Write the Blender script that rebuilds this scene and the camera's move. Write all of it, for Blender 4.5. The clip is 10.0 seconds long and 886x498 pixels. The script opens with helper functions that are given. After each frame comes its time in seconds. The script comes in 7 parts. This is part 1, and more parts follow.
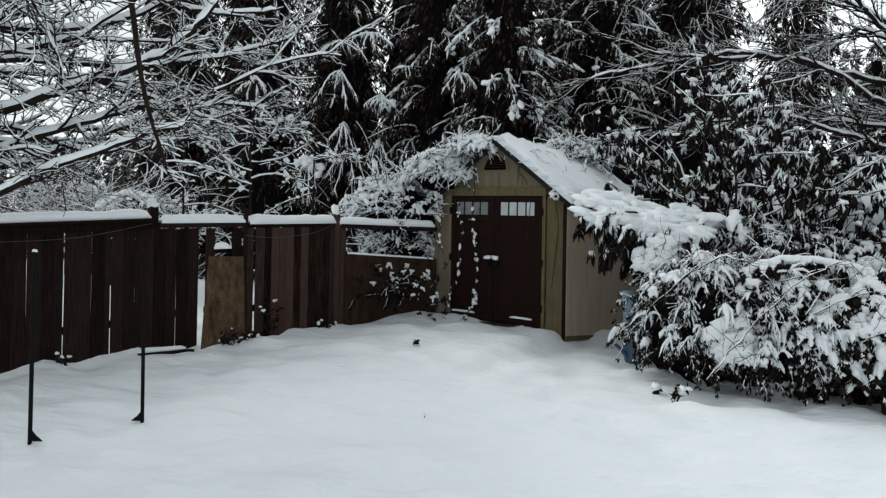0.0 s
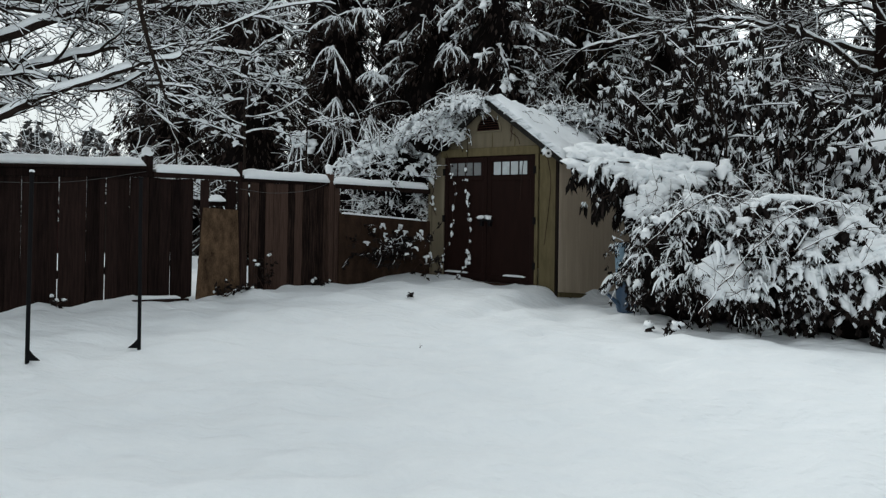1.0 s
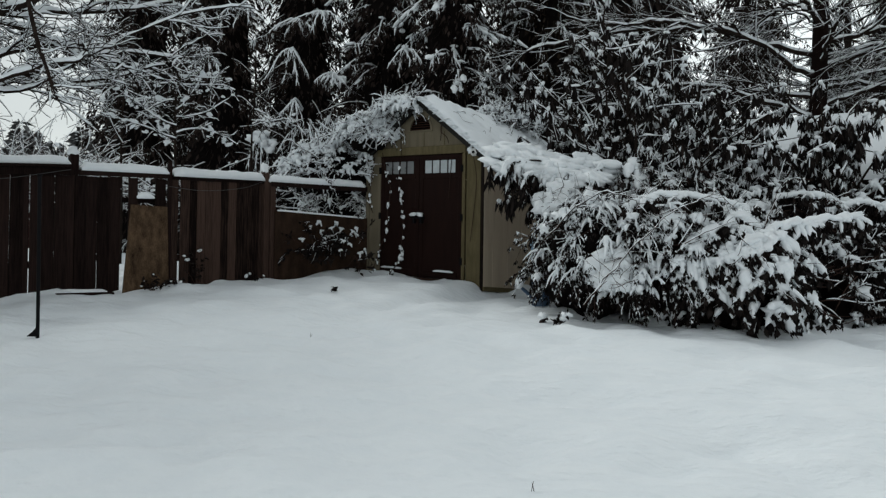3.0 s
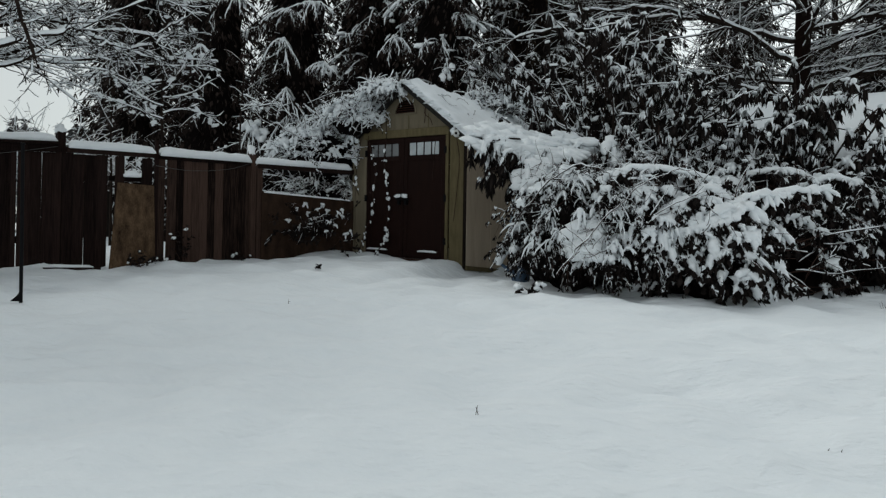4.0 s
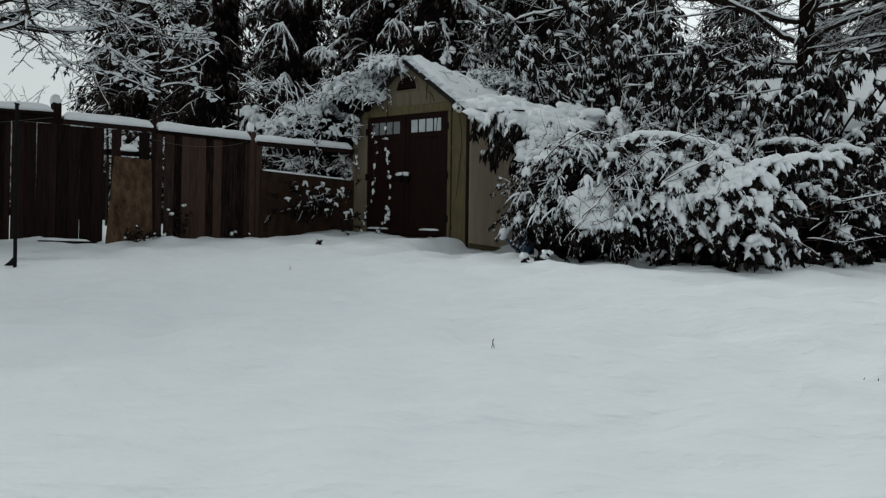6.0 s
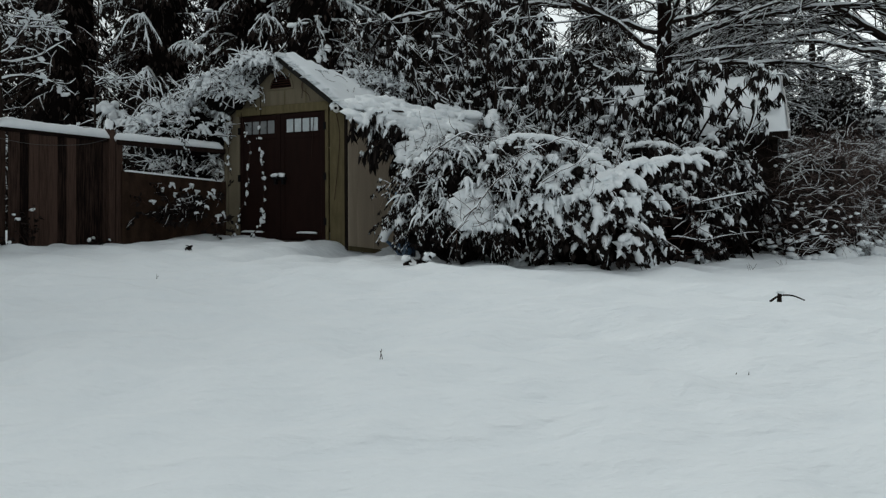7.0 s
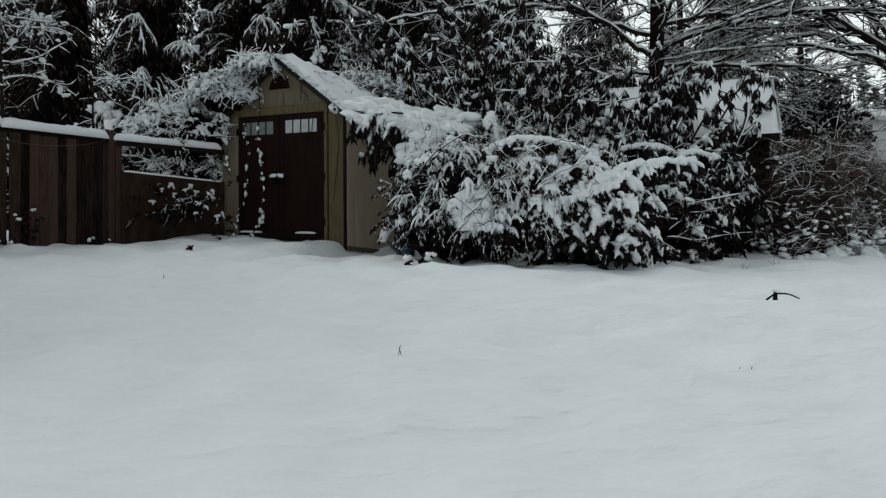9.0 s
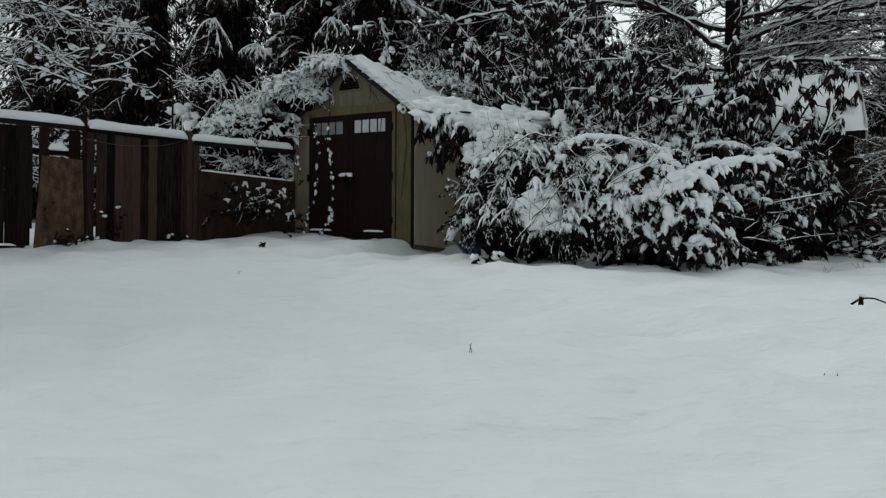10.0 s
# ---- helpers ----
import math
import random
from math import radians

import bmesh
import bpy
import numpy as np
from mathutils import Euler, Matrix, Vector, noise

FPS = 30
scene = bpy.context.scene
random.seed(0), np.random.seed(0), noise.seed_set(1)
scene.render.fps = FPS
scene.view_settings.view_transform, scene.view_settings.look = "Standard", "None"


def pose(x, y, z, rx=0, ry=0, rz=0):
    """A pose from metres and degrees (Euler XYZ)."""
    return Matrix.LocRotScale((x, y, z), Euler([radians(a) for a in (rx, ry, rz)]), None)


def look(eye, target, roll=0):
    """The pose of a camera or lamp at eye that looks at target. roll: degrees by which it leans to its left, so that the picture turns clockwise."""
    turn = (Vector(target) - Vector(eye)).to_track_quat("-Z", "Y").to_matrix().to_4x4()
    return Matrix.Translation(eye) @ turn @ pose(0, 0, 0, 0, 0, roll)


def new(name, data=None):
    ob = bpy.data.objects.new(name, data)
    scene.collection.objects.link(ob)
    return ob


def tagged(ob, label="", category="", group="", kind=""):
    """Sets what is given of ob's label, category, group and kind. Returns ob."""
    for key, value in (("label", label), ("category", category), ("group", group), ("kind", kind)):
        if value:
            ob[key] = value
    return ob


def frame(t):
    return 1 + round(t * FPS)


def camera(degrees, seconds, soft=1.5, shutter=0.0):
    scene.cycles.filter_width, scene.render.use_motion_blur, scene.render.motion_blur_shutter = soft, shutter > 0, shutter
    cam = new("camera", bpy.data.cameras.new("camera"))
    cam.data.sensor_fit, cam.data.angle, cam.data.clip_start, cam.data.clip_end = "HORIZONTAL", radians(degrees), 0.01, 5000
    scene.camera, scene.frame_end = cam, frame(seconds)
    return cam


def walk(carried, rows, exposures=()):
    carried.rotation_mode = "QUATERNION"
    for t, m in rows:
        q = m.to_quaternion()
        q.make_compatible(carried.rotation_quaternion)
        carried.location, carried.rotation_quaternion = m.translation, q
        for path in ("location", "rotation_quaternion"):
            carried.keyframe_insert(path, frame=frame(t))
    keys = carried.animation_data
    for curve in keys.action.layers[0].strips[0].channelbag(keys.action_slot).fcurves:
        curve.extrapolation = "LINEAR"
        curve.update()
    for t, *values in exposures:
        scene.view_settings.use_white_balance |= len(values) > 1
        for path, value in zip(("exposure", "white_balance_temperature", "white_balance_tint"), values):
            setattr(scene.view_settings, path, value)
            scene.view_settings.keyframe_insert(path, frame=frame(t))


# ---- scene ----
cam = camera(64.6, 10.0, 1.3)
METRES, EYE = 3.5, 1.75
ROWS = [
    (0.0, 0.0, 0.0, 0.0, -0.01, 0.58, -0.96),
    (0.5, -0.0037, -0.008, -0.1028, -0.6, 0.71, -0.86),
    (1.0, -0.0092, -0.0145, -0.186, -0.77, 0.74, -0.85),
    (1.25, 0.012, -0.0254, -0.187, -0.73, 0.73, -0.79),
    (1.5, 0.0678, -0.0362, -0.1878, -0.77, 0.73, -0.74),
    (1.75, 0.147, -0.0476, -0.1884, -0.70, 0.73, -0.83),
    (2.0, 0.2356, -0.0591, -0.189, -0.73, 0.73, -0.93),
    (2.5, 0.262, -0.0815, -0.1872, -0.73, 0.74, -0.86),
    (4.0, 0.3672, -0.1541, -0.2918, -0.76, 0.83, -0.83),
    (4.5, 0.3646, -0.1661, -0.3539, -0.76, 0.84, -0.79),
    (5.0, 0.3622, -0.1731, -0.3965, -0.77, 0.82, -0.76),
    (6.3, 0.3394, -0.0718, -0.3893, -1.03, 0.9, -0.74),
    (6.5, 0.3359, -0.0562, -0.3882, -1.21, 0.91, -0.74),
    (6.75, 0.3377, -0.0631, -0.385, -5.27, 0.92, -0.32),
    (7.0, 0.3395, -0.07, -0.3818, -10.91, 0.92, 0.43),
    (7.12, 0.33, -0.0723, -0.3805, -12.46, 0.91, 0.55),
    (7.25, 0.3197, -0.0748, -0.3791, -13.04, 0.9, 0.6),
    (7.38, 0.3094, -0.0774, -0.3778, -12.37, 0.89, 0.55),
    (7.5, 0.2999, -0.0797, -0.3765, -9.89, 0.88, 0.34),
    (7.75, 0.2996, -0.08, -0.3772, -7.11, 0.9, -0.13),
    (8.0, 0.2994, -0.0804, -0.378, -5.4, 0.92, -0.29),
    (8.25, 0.3017, -0.0817, -0.3795, -5.26, 0.94, -0.32),
    (8.4, 0.3031, -0.0824, -0.3805, -5.19, 0.94, -0.32),
    (8.5, 0.304, -0.0829, -0.3811, -5.88, 0.95, -0.27),
    (8.75, 0.3012, -0.0898, -0.3819, -9.39, 0.94, 0.22),
    (9.0, 0.2984, -0.0967, -0.3826, -11.76, 0.92, 0.45),
    (9.12, 0.2957, -0.0976, -0.383, -12.42, 0.92, 0.55),
    (9.25, 0.2928, -0.0985, -0.3834, -12.3, 0.91, 0.54),
    (9.4, 0.2895, -0.0997, -0.3839, -11.41, 0.9, 0.45),
    (9.5, 0.2873, -0.1004, -0.3842, -10.27, 0.9, 0.26),
    (9.75, 0.2872, -0.0988, -0.3844, -9.42, 0.9, 0.22),
    (10.0, 0.2871, -0.0973, -0.3847, -6.58, 0.9, -0.2),
]
EXPOSURES = [(0.0, 0.24, 6320, 4.5), (2.5, -0.08, 6320, 3.6), (5.0, -0.29, 6320, 3.2), (7.0, -0.32, 6320, 2.9), (10.0, -0.34, 6320, 2.8)]
walk(cam, [(t, pose(METRES * x, METRES * y, EYE + METRES * z, 90 + pitch, roll, yaw)) for t, x, y, z, yaw, pitch, roll in ROWS], EXPOSURES)

# world: an overcast winter sky
world = bpy.data.worlds.new("overcast")
scene.world = world
world.use_nodes = True
wn = world.node_tree
sky = wn.nodes.new("ShaderNodeTexSky")
sky.sky_type, sky.sun_disc = "NISHITA", False
sky.sun_elevation, sky.sun_rotation = radians(44), radians(46)
sky.air_density, sky.dust_density, sky.ozone_density = 1.6, 0.3, 1.0
grey = wn.nodes.new("ShaderNodeHueSaturation")
grey.inputs["Saturation"].default_value = 0.09
wn.links.new(sky.outputs[0], grey.inputs["Color"])
wn.links.new(grey.outputs[0], wn.nodes["Background"].inputs["Color"])
wn.nodes["Background"].inputs["Strength"].default_value = 0.14
sun = new("sun", bpy.data.lights.new("sun", "SUN"))
sun.data.energy, sun.data.angle, sun.data.color = 1.4, radians(30), (1.0, 0.98, 0.95)
sun.matrix_world = look((0, 0, 20), (7.2, -6.9, 10.4))


# ---- materials ----
def surface(name, dark, light, scale=6.0, rough=0.8, bump=0.3, grain=(1, 1, 1), metal=0.0, island=0.0, fine=60.0, spec=0.05, relief=0.01):
    """Two scales of noise between two colours, with fine relief; island: how much each piece differs."""
    m = bpy.data.materials.new(name)
    m.use_nodes = True
    t = m.node_tree
    b = t.nodes["Principled BSDF"]
    b.inputs["Metallic"].default_value = metal
    b.inputs["Specular IOR Level"].default_value = spec
    geo = t.nodes.new("ShaderNodeNewGeometry")
    mp = t.nodes.new("ShaderNodeMapping")
    mp.inputs["Scale"].default_value = grain
    t.links.new(geo.outputs["Position"], mp.inputs["Vector"])
    n1 = t.nodes.new("ShaderNodeTexNoise")
    n1.inputs["Scale"].default_value, n1.inputs["Detail"].default_value = scale, 5
    n2 = t.nodes.new("ShaderNodeTexNoise")
    n2.inputs["Scale"].default_value, n2.inputs["Detail"].default_value = fine, 3
    for n in (n1, n2):
        t.links.new(mp.outputs[0], n.inputs["Vector"])
    mix = t.nodes.new("ShaderNodeMath")
    mix.operation = "MULTIPLY_ADD"
    mix.inputs[1].default_value = 0.35
    t.links.new(n2.outputs["Fac"], mix.inputs[0])
    half = t.nodes.new("ShaderNodeMath")
    half.operation = "MULTIPLY"
    half.inputs[1].default_value = 0.65
    t.links.new(n1.outputs["Fac"], half.inputs[0])
    t.links.new(half.outputs[0], mix.inputs[2])
    fac = mix.outputs[0]
    if island:
        info = t.nodes.new("ShaderNodeObjectInfo")
        both = t.nodes.new("ShaderNodeMath")
        both.operation = "ADD"
        t.links.new(geo.outputs["Random Per Island"], both.inputs[0])
        t.links.new(info.outputs["Random"], both.inputs[1])
        fr = t.nodes.new("ShaderNodeMath")
        fr.operation = "FRACT"
        t.links.new(both.outputs[0], fr.inputs[0])
        ms = t.nodes.new("ShaderNodeMath")
        ms.operation = "MULTIPLY_ADD"
        ms.inputs[1].default_value = island
        t.links.new(fr.outputs[0], ms.inputs[0])
        sub = t.nodes.new("ShaderNodeMath")
        sub.operation = "SUBTRACT"
        sub.inputs[1].default_value = island / 2
        t.links.new(fac, sub.inputs[0])
        t.links.new(sub.outputs[0], ms.inputs[2])
        fac = ms.outputs[0]
    ramp = t.nodes.new("ShaderNodeValToRGB")
    ramp.color_ramp.elements[0].position, ramp.color_ramp.elements[1].position = 0.3, 0.7
    ramp.color_ramp.elements[0].color = (*dark, 1)
    ramp.color_ramp.elements[1].color = (*light, 1)
    t.links.new(fac, ramp.inputs[0])
    t.links.new(ramp.outputs[0], b.inputs["Base Color"])
    rr = t.nodes.new("ShaderNodeMapRange")
    rr.inputs["To Min"].default_value, rr.inputs["To Max"].default_value = max(rough - 0.12, 0.05), min(rough + 0.12, 1)
    t.links.new(n1.outputs["Fac"], rr.inputs["Value"])
    t.links.new(rr.outputs[0], b.inputs["Roughness"])
    if bump:
        bp = t.nodes.new("ShaderNodeBump")
        bp.inputs["Strength"].default_value, bp.inputs["Distance"].default_value = bump, relief
        t.links.new(mix.outputs[0], bp.inputs["Height"])
        t.links.new(bp.outputs[0], b.inputs["Normal"])
    return m


SNOW = surface("snow", (0.78, 0.82, 0.855), (0.83, 0.86, 0.885), 1.2, 0.75, 0.25, fine=45)
GROUND_SNOW = surface("rippled_snow", (0.78, 0.82, 0.855), (0.83, 0.86, 0.885), 3.2, 0.75, 1.0, (1.0, 1.8, 1.0), fine=7, relief=0.06)
SNOW_CLUMP = surface("clinging_snow", (0.77, 0.81, 0.84), (0.86, 0.88, 0.90), 9, 0.8, 0.5, fine=70)
FENCE = surface("weathered_fence_wood", (0.0048, 0.0030, 0.0026), (0.068, 0.042, 0.033), 5, 0.85, 0.7, (11, 11, 0.7), island=0.4)
FENCE_DARK = surface("dark_stained_wood", (0.0036, 0.0022, 0.0020), (0.0250, 0.0148, 0.0126), 5, 0.85, 0.7, (11, 11, 0.7), island=0.2)
PLY = surface("weathered_plywood", (0.012, 0.0072, 0.0046), (0.125, 0.080, 0.048), 5, 0.85, 0.6, (2.5, 2.5, 1.2), fine=34)
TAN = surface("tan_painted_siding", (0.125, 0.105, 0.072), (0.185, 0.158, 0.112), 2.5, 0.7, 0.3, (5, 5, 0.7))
# the front's tan made paler: open-sky light on the side walls is painted in
SIDING = surface("sky_lit_tan_siding", (0.39, 0.317, 0.236), (0.52, 0.43, 0.328), 2.0, 0.7, 0.3, (5, 5, 0.6))
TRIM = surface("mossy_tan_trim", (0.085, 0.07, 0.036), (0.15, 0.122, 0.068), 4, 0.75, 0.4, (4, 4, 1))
BROWN = surface("brown_painted_door", (0.0105, 0.005, 0.0042), (0.0185, 0.0088, 0.0072), 3, 0.6, 0.2, (4, 4, 0.8))
BLACK = surface("black_painted_metal", (0.003, 0.003, 0.0035), (0.007, 0.007, 0.008), 12, 0.8, 0.1, spec=0.1)
SHINGLE = surface("dark_roof_edge", (0.012, 0.012, 0.012), (0.035, 0.033, 0.030), 14, 0.9, 0.5)
PANE = surface("frosted_window", (0.36, 0.40, 0.42), (0.50, 0.54, 0.56), 7, 0.25, 0.0, spec=0.5)
BARK = surface("wet_dark_bark", (0.007, 0.005, 0.0042), (0.030, 0.0215, 0.0175), 8, 0.9, 0.8, (3, 3, 0.7))
REDBARK = surface("reddish_bark", (0.004, 0.0025, 0.002), (0.014, 0.0075, 0.006), 6, 0.9, 0.9, (4, 4, 0.5))
TWIG = surface("brown_twig", (0.018, 0.011, 0.009), (0.06, 0.036, 0.029), 10, 0.85, 0.2, island=0.5)
CONIFER = surface("dark_conifer_needles", (0.0100, 0.0072, 0.0065), (0.0420, 0.0306, 0.0264), 2.5, 0.7, 0.0, island=0.6)
BROWNNEEDLE = surface("brown_dry_needles", (0.009, 0.006, 0.0045), (0.026, 0.018, 0.012), 2.5, 0.8, 0.0, island=0.6)
RHODO = surface("leathery_green_leaf", (0.0052, 0.0040, 0.0038), (0.0200, 0.0152, 0.0136), 5, 0.6, 0.0, island=0.6, spec=0.06)
BRAMBLE = surface("bramble_stems", (0.040, 0.0285, 0.0255), (0.140, 0.102, 0.092), 10, 0.85, 0.2, island=0.6)
# dark brown that carries the shade within the bramble banks
MAT_HEART = surface("painted_bramble_shade", (0.005, 0.0038, 0.0035), (0.022, 0.0165, 0.015), 26, 0.95, 1.0, (1, 1, 3))
# near-black: the shade inside plants and openings is put into this colour
INNER = surface("painted_inner_shade", (0.0026, 0.002, 0.002), (0.008, 0.006, 0.0055), 7, 0.95, 0.6)
BLUE = surface("blue_plastic", (0.024, 0.050, 0.095), (0.045, 0.088, 0.150), 4, 0.4, 0.05, spec=0.5)
WHITE = surface("white_plastic", (0.62, 0.62, 0.60), (0.72, 0.72, 0.70), 6, 0.4, 0.0, spec=0.5)
GREYWALL = surface("pale_house_wall", (0.42, 0.42, 0.42), (0.52, 0.52, 0.52), 3, 0.8, 0.2)
DARKWOOD = surface("dark_shed_wood", (0.008, 0.006, 0.005), (0.022, 0.016, 0.013), 5, 0.85, 0.5, (4, 4, 0.8))
WIRE = surface("grey_wire", (0.05, 0.05, 0.05), (0.12, 0.12, 0.12), 20, 0.5, 0.0)
GLASS = surface("dark_window_glass", (0.02, 0.025, 0.03), (0.035, 0.04, 0.045), 3, 0.12, 0.0, spec=0.6)
RED = surface("dull_red_wood", (0.012, 0.004, 0.0035), (0.025, 0.008, 0.007), 5, 0.8, 0.3)


# ---- mesh helpers ----
def finish(name, me, material, parent=None, label="", smooth=True):
    me.materials.append(material)
    if smooth:
        me.polygons.foreach_set("use_smooth", np.ones(len(me.polygons), bool))
    ob = new(name, me)
    if parent is not None:
        ob.parent = parent
    if label:
        ob["label"] = label
    return ob


def part(name, bm, material, parent=None, label="", smooth=False):
    me = bpy.data.meshes.new(name)
    bmesh.ops.recalc_face_normals(bm, faces=bm.faces)
    bm.to_mesh(me)
    bm.free()
    return finish(name, me, material, parent, label, smooth)


def soup(name, chunks, material, parent=None, label="", smooth=True, kind=""):
    """One mesh from (vertices, faces) arrays; all faces of a chunk have the same number of corners."""
    chunks = [(v, f) for v, f in chunks if len(f)]
    verts = np.concatenate([v for v, f in chunks]).astype(np.float32)
    loops, totals, base = [], [], 0
    for v, f in chunks:
        loops.append((f + base).ravel())
        totals.append(np.full(len(f), f.shape[1]))
        base += len(v)
    loops, totals = np.concatenate(loops).astype(np.int32), np.concatenate(totals).astype(np.int32)
    me = bpy.data.meshes.new(name)
    me.vertices.add(len(verts))
    me.vertices.foreach_set("co", verts.ravel())
    me.loops.add(len(loops))
    me.loops.foreach_set("vertex_index", loops)
    me.polygons.add(len(totals))
    me.polygons.foreach_set("loop_start", np.concatenate([[0], np.cumsum(totals)[:-1]]).astype(np.int32))
    me.update(calc_edges=True)
    me.validate()
    ob = finish(name, me, material, parent, label, smooth)
    if kind:
        ob["kind"] = kind
    return ob


def thing(name, at, label, category, group="", kind=""):
    ob = new(name)
    ob.empty_display_size = 0.2
    ob.location = at
    return tagged(ob, label, category, group, kind)


def under(ob, parent):
    """Parents ob, whose mesh lies in world coordinates, under an Empty that stands elsewhere."""
    ob.parent = parent
    ob.matrix_parent_inverse = Matrix.Translation(parent.location).inverted()
    return ob


def unit(a):
    return a / np.maximum(np.linalg.norm(a, axis=-1, keepdims=True), 1e-9)


def tubes(P, R, k=5, flat=1.0):
    """Tapered tubes along paths P (M, N, 3) with radii R (M, N); flat squashes them in z."""
    M, N = P.shape[:2]
    T = unit(np.gradient(P, axis=1))
    U = unit(np.cross(T, np.array([0.13, 0.21, 0.97])))
    V = np.cross(U, T)
    a = np.linspace(0, 2 * math.pi, k, endpoint=False)
    ring = np.cos(a)[:, None] * U[:, :, None, :] + np.sin(a)[:, None] * V[:, :, None, :]
    ring = ring * np.array([1, 1, flat])
    v = (P[:, :, None, :] + R[:, :, None, None] * ring).reshape(-1, 3)
    m, n, j = np.meshgrid(np.arange(M), np.arange(N - 1), np.arange(k), indexing="ij")
    at = lambda n_, j_: (m * N + n_) * k + j_ % k
    f = np.stack([at(n, j), at(n, j + 1), at(n + 1, j + 1), at(n + 1, j)], -1).reshape(-1, 4)
    return v, f


def ico(level):
    bm = bmesh.new()
    bmesh.ops.create_icosphere(bm, subdivisions=level, radius=1)
    v = np.array([p.co for p in bm.verts])
    f = np.array([[p.index for p in q.verts] for q in bm.faces])
    bm.free()
    return v, f


ICO_V, ICO_F = ico(2)
LUMPS = []
for k_ in range(14):
    d_ = np.array([1 + 0.65 * noise.noise(Vector(p) * 1.5 + Vector((7.3 * k_, 1.1, 2.7))) + 0.45 * noise.noise(Vector(p) * 3.2 + Vector((3.3 * k_, 5.1, 0.7))) for p in ICO_V])
    LUMPS.append(ICO_V * d_[:, None])
LUMPS = np.array(LUMPS)
ICO_S, ICO_SF = ico(1)
SMALL = np.array([ICO_S * (1 + np.random.default_rng(k_).uniform(-0.35, 0.35, (len(ICO_S), 1))) for k_ in range(14)])
rng = np.random.default_rng(5)


def rnd(lo, hi, *size):
    return rng.uniform(lo, hi, size)


def blobs(C, S, A=None, small=False):
    """Lumpy clods at C (M, 3), half sizes S (M, 3), the first along the axis A."""
    M = len(C)
    if A is None:
        A = unit(rng.normal(size=(M, 3)) * np.array([1, 1, 0.25]))
    B = unit(np.cross(np.array([0.05, 0.03, 1.0]), A) + 1e-6)
    D = np.cross(A, B)
    shapes, faces = (SMALL, ICO_SF) if small else (LUMPS, ICO_F)
    base = shapes[rng.integers(0, len(shapes), M)] * S[:, None, :]
    v = C[:, None, :] + base[:, :, :1] * A[:, None, :] + base[:, :, 1:2] * B[:, None, :] + base[:, :, 2:] * D[:, None, :]
    f = (faces[None] + (np.arange(M) * shapes.shape[1])[:, None, None]).reshape(-1, 3)
    return v.reshape(-1, 3), f


def blades(C, D, L, W, fold=0.25):
    """Pointed leaves from C along D (unit), length L, width W, folded along the middle."""
    M = len(C)
    side = unit(np.cross(D, rng.normal(size=(M, 3))))
    up = np.cross(side, D)
    mid = C + D * (L * 0.45)[:, None]
    tip = C + D * L[:, None]
    h = (W / 2)[:, None]
    lift = up * (W * fold)[:, None]
    v = np.stack([C, mid + side * h + lift, tip, mid - side * h + lift, mid - lift * 0.2], 1).reshape(-1, 3)
    i = (np.arange(M) * 5)[:, None]
    f = np.concatenate([i + np.array([0, 1, 4]), i + np.array([1, 2, 4]), i + np.array([4, 2, 3]), i + np.array([0, 4, 3])])
    return v, f


def diamonds(C, D, L, W):
    """Flat pointed sprays, one face each."""
    M = len(C)
    side = unit(np.cross(D, rng.normal(size=(M, 3))))
    mid = C + D * (L * 0.4)[:, None]
    v = np.stack([C, mid + side * (W / 2)[:, None], C + D * L[:, None], mid - side * (W / 2)[:, None]], 1).reshape(-1, 3)
    return v, np.arange(M * 4).reshape(-1, 4)


def paths(start, way, length, n, wander=0.15, droop=0.0):
    """Wandering paths from start along way; droop bends them down."""
    p, d, out = start.copy(), unit(way), [start.copy()]
    for i in range(n - 1):
        d = unit(d + wander * rng.normal(size=d.shape) + np.array([0, 0, -1.0]) * np.asarray(droop).reshape(-1, 1))
        p = p + d * (length / (n - 1))[:, None]
        out.append(p)
    return np.stack(out, 1)


def sprout(P, R, count, lo=0.15, hi=1.0):
    """count random places along each path: their points, tangents, radii and place along it."""
    M, N = P.shape[:2]
    m = np.repeat(np.arange(M), count)
    u = rng.uniform(lo, hi, len(m)) * (N - 1.001)
    i = u.astype(int)
    w = (u - i)[:, None]
    return P[m, i] * (1 - w) + P[m, i + 1] * w, unit(P[m, i + 1] - P[m, i]), R[m, i], u / (N - 1), m


def taper(r0, n, end=0.35):
    return np.asarray(r0)[:, None] * np.linspace(1, end, n)[None]


def snow_on(P, R, thick, gap=0.3, k=6):
    """Uneven ridges of snow lying on branches."""
    M, N = P.shape[:2]
    g = rng.uniform(0, 1, (M, N))
    g = np.where(g < gap, 0.12, 0.55 + 0.7 * g)
    g[:, -1] *= 0.3
    h = thick * g
    return tubes(P + np.array([0, 0, 1.0]) * (R * 0.85 + h * 0.5)[..., None], R * 0.6 + h * 0.5, k)


def smooth_path(points, n):
    """A smooth path of n points through a few given ones."""
    p = np.array(points, float)
    s = np.linspace(0, len(p) - 1, n)
    out = []
    for t in s:
        i = min(int(t), len(p) - 2)
        w = t - i
        a, b, c, d = p[max(i - 1, 0)], p[i], p[i + 1], p[min(i + 2, len(p) - 1)]
        out.append(0.5 * (2 * b + (c - a) * w + (2 * a - 5 * b + 4 * c - d) * w * w + (3 * b - a - 3 * c + d) * w ** 3))
    return np.array(out)


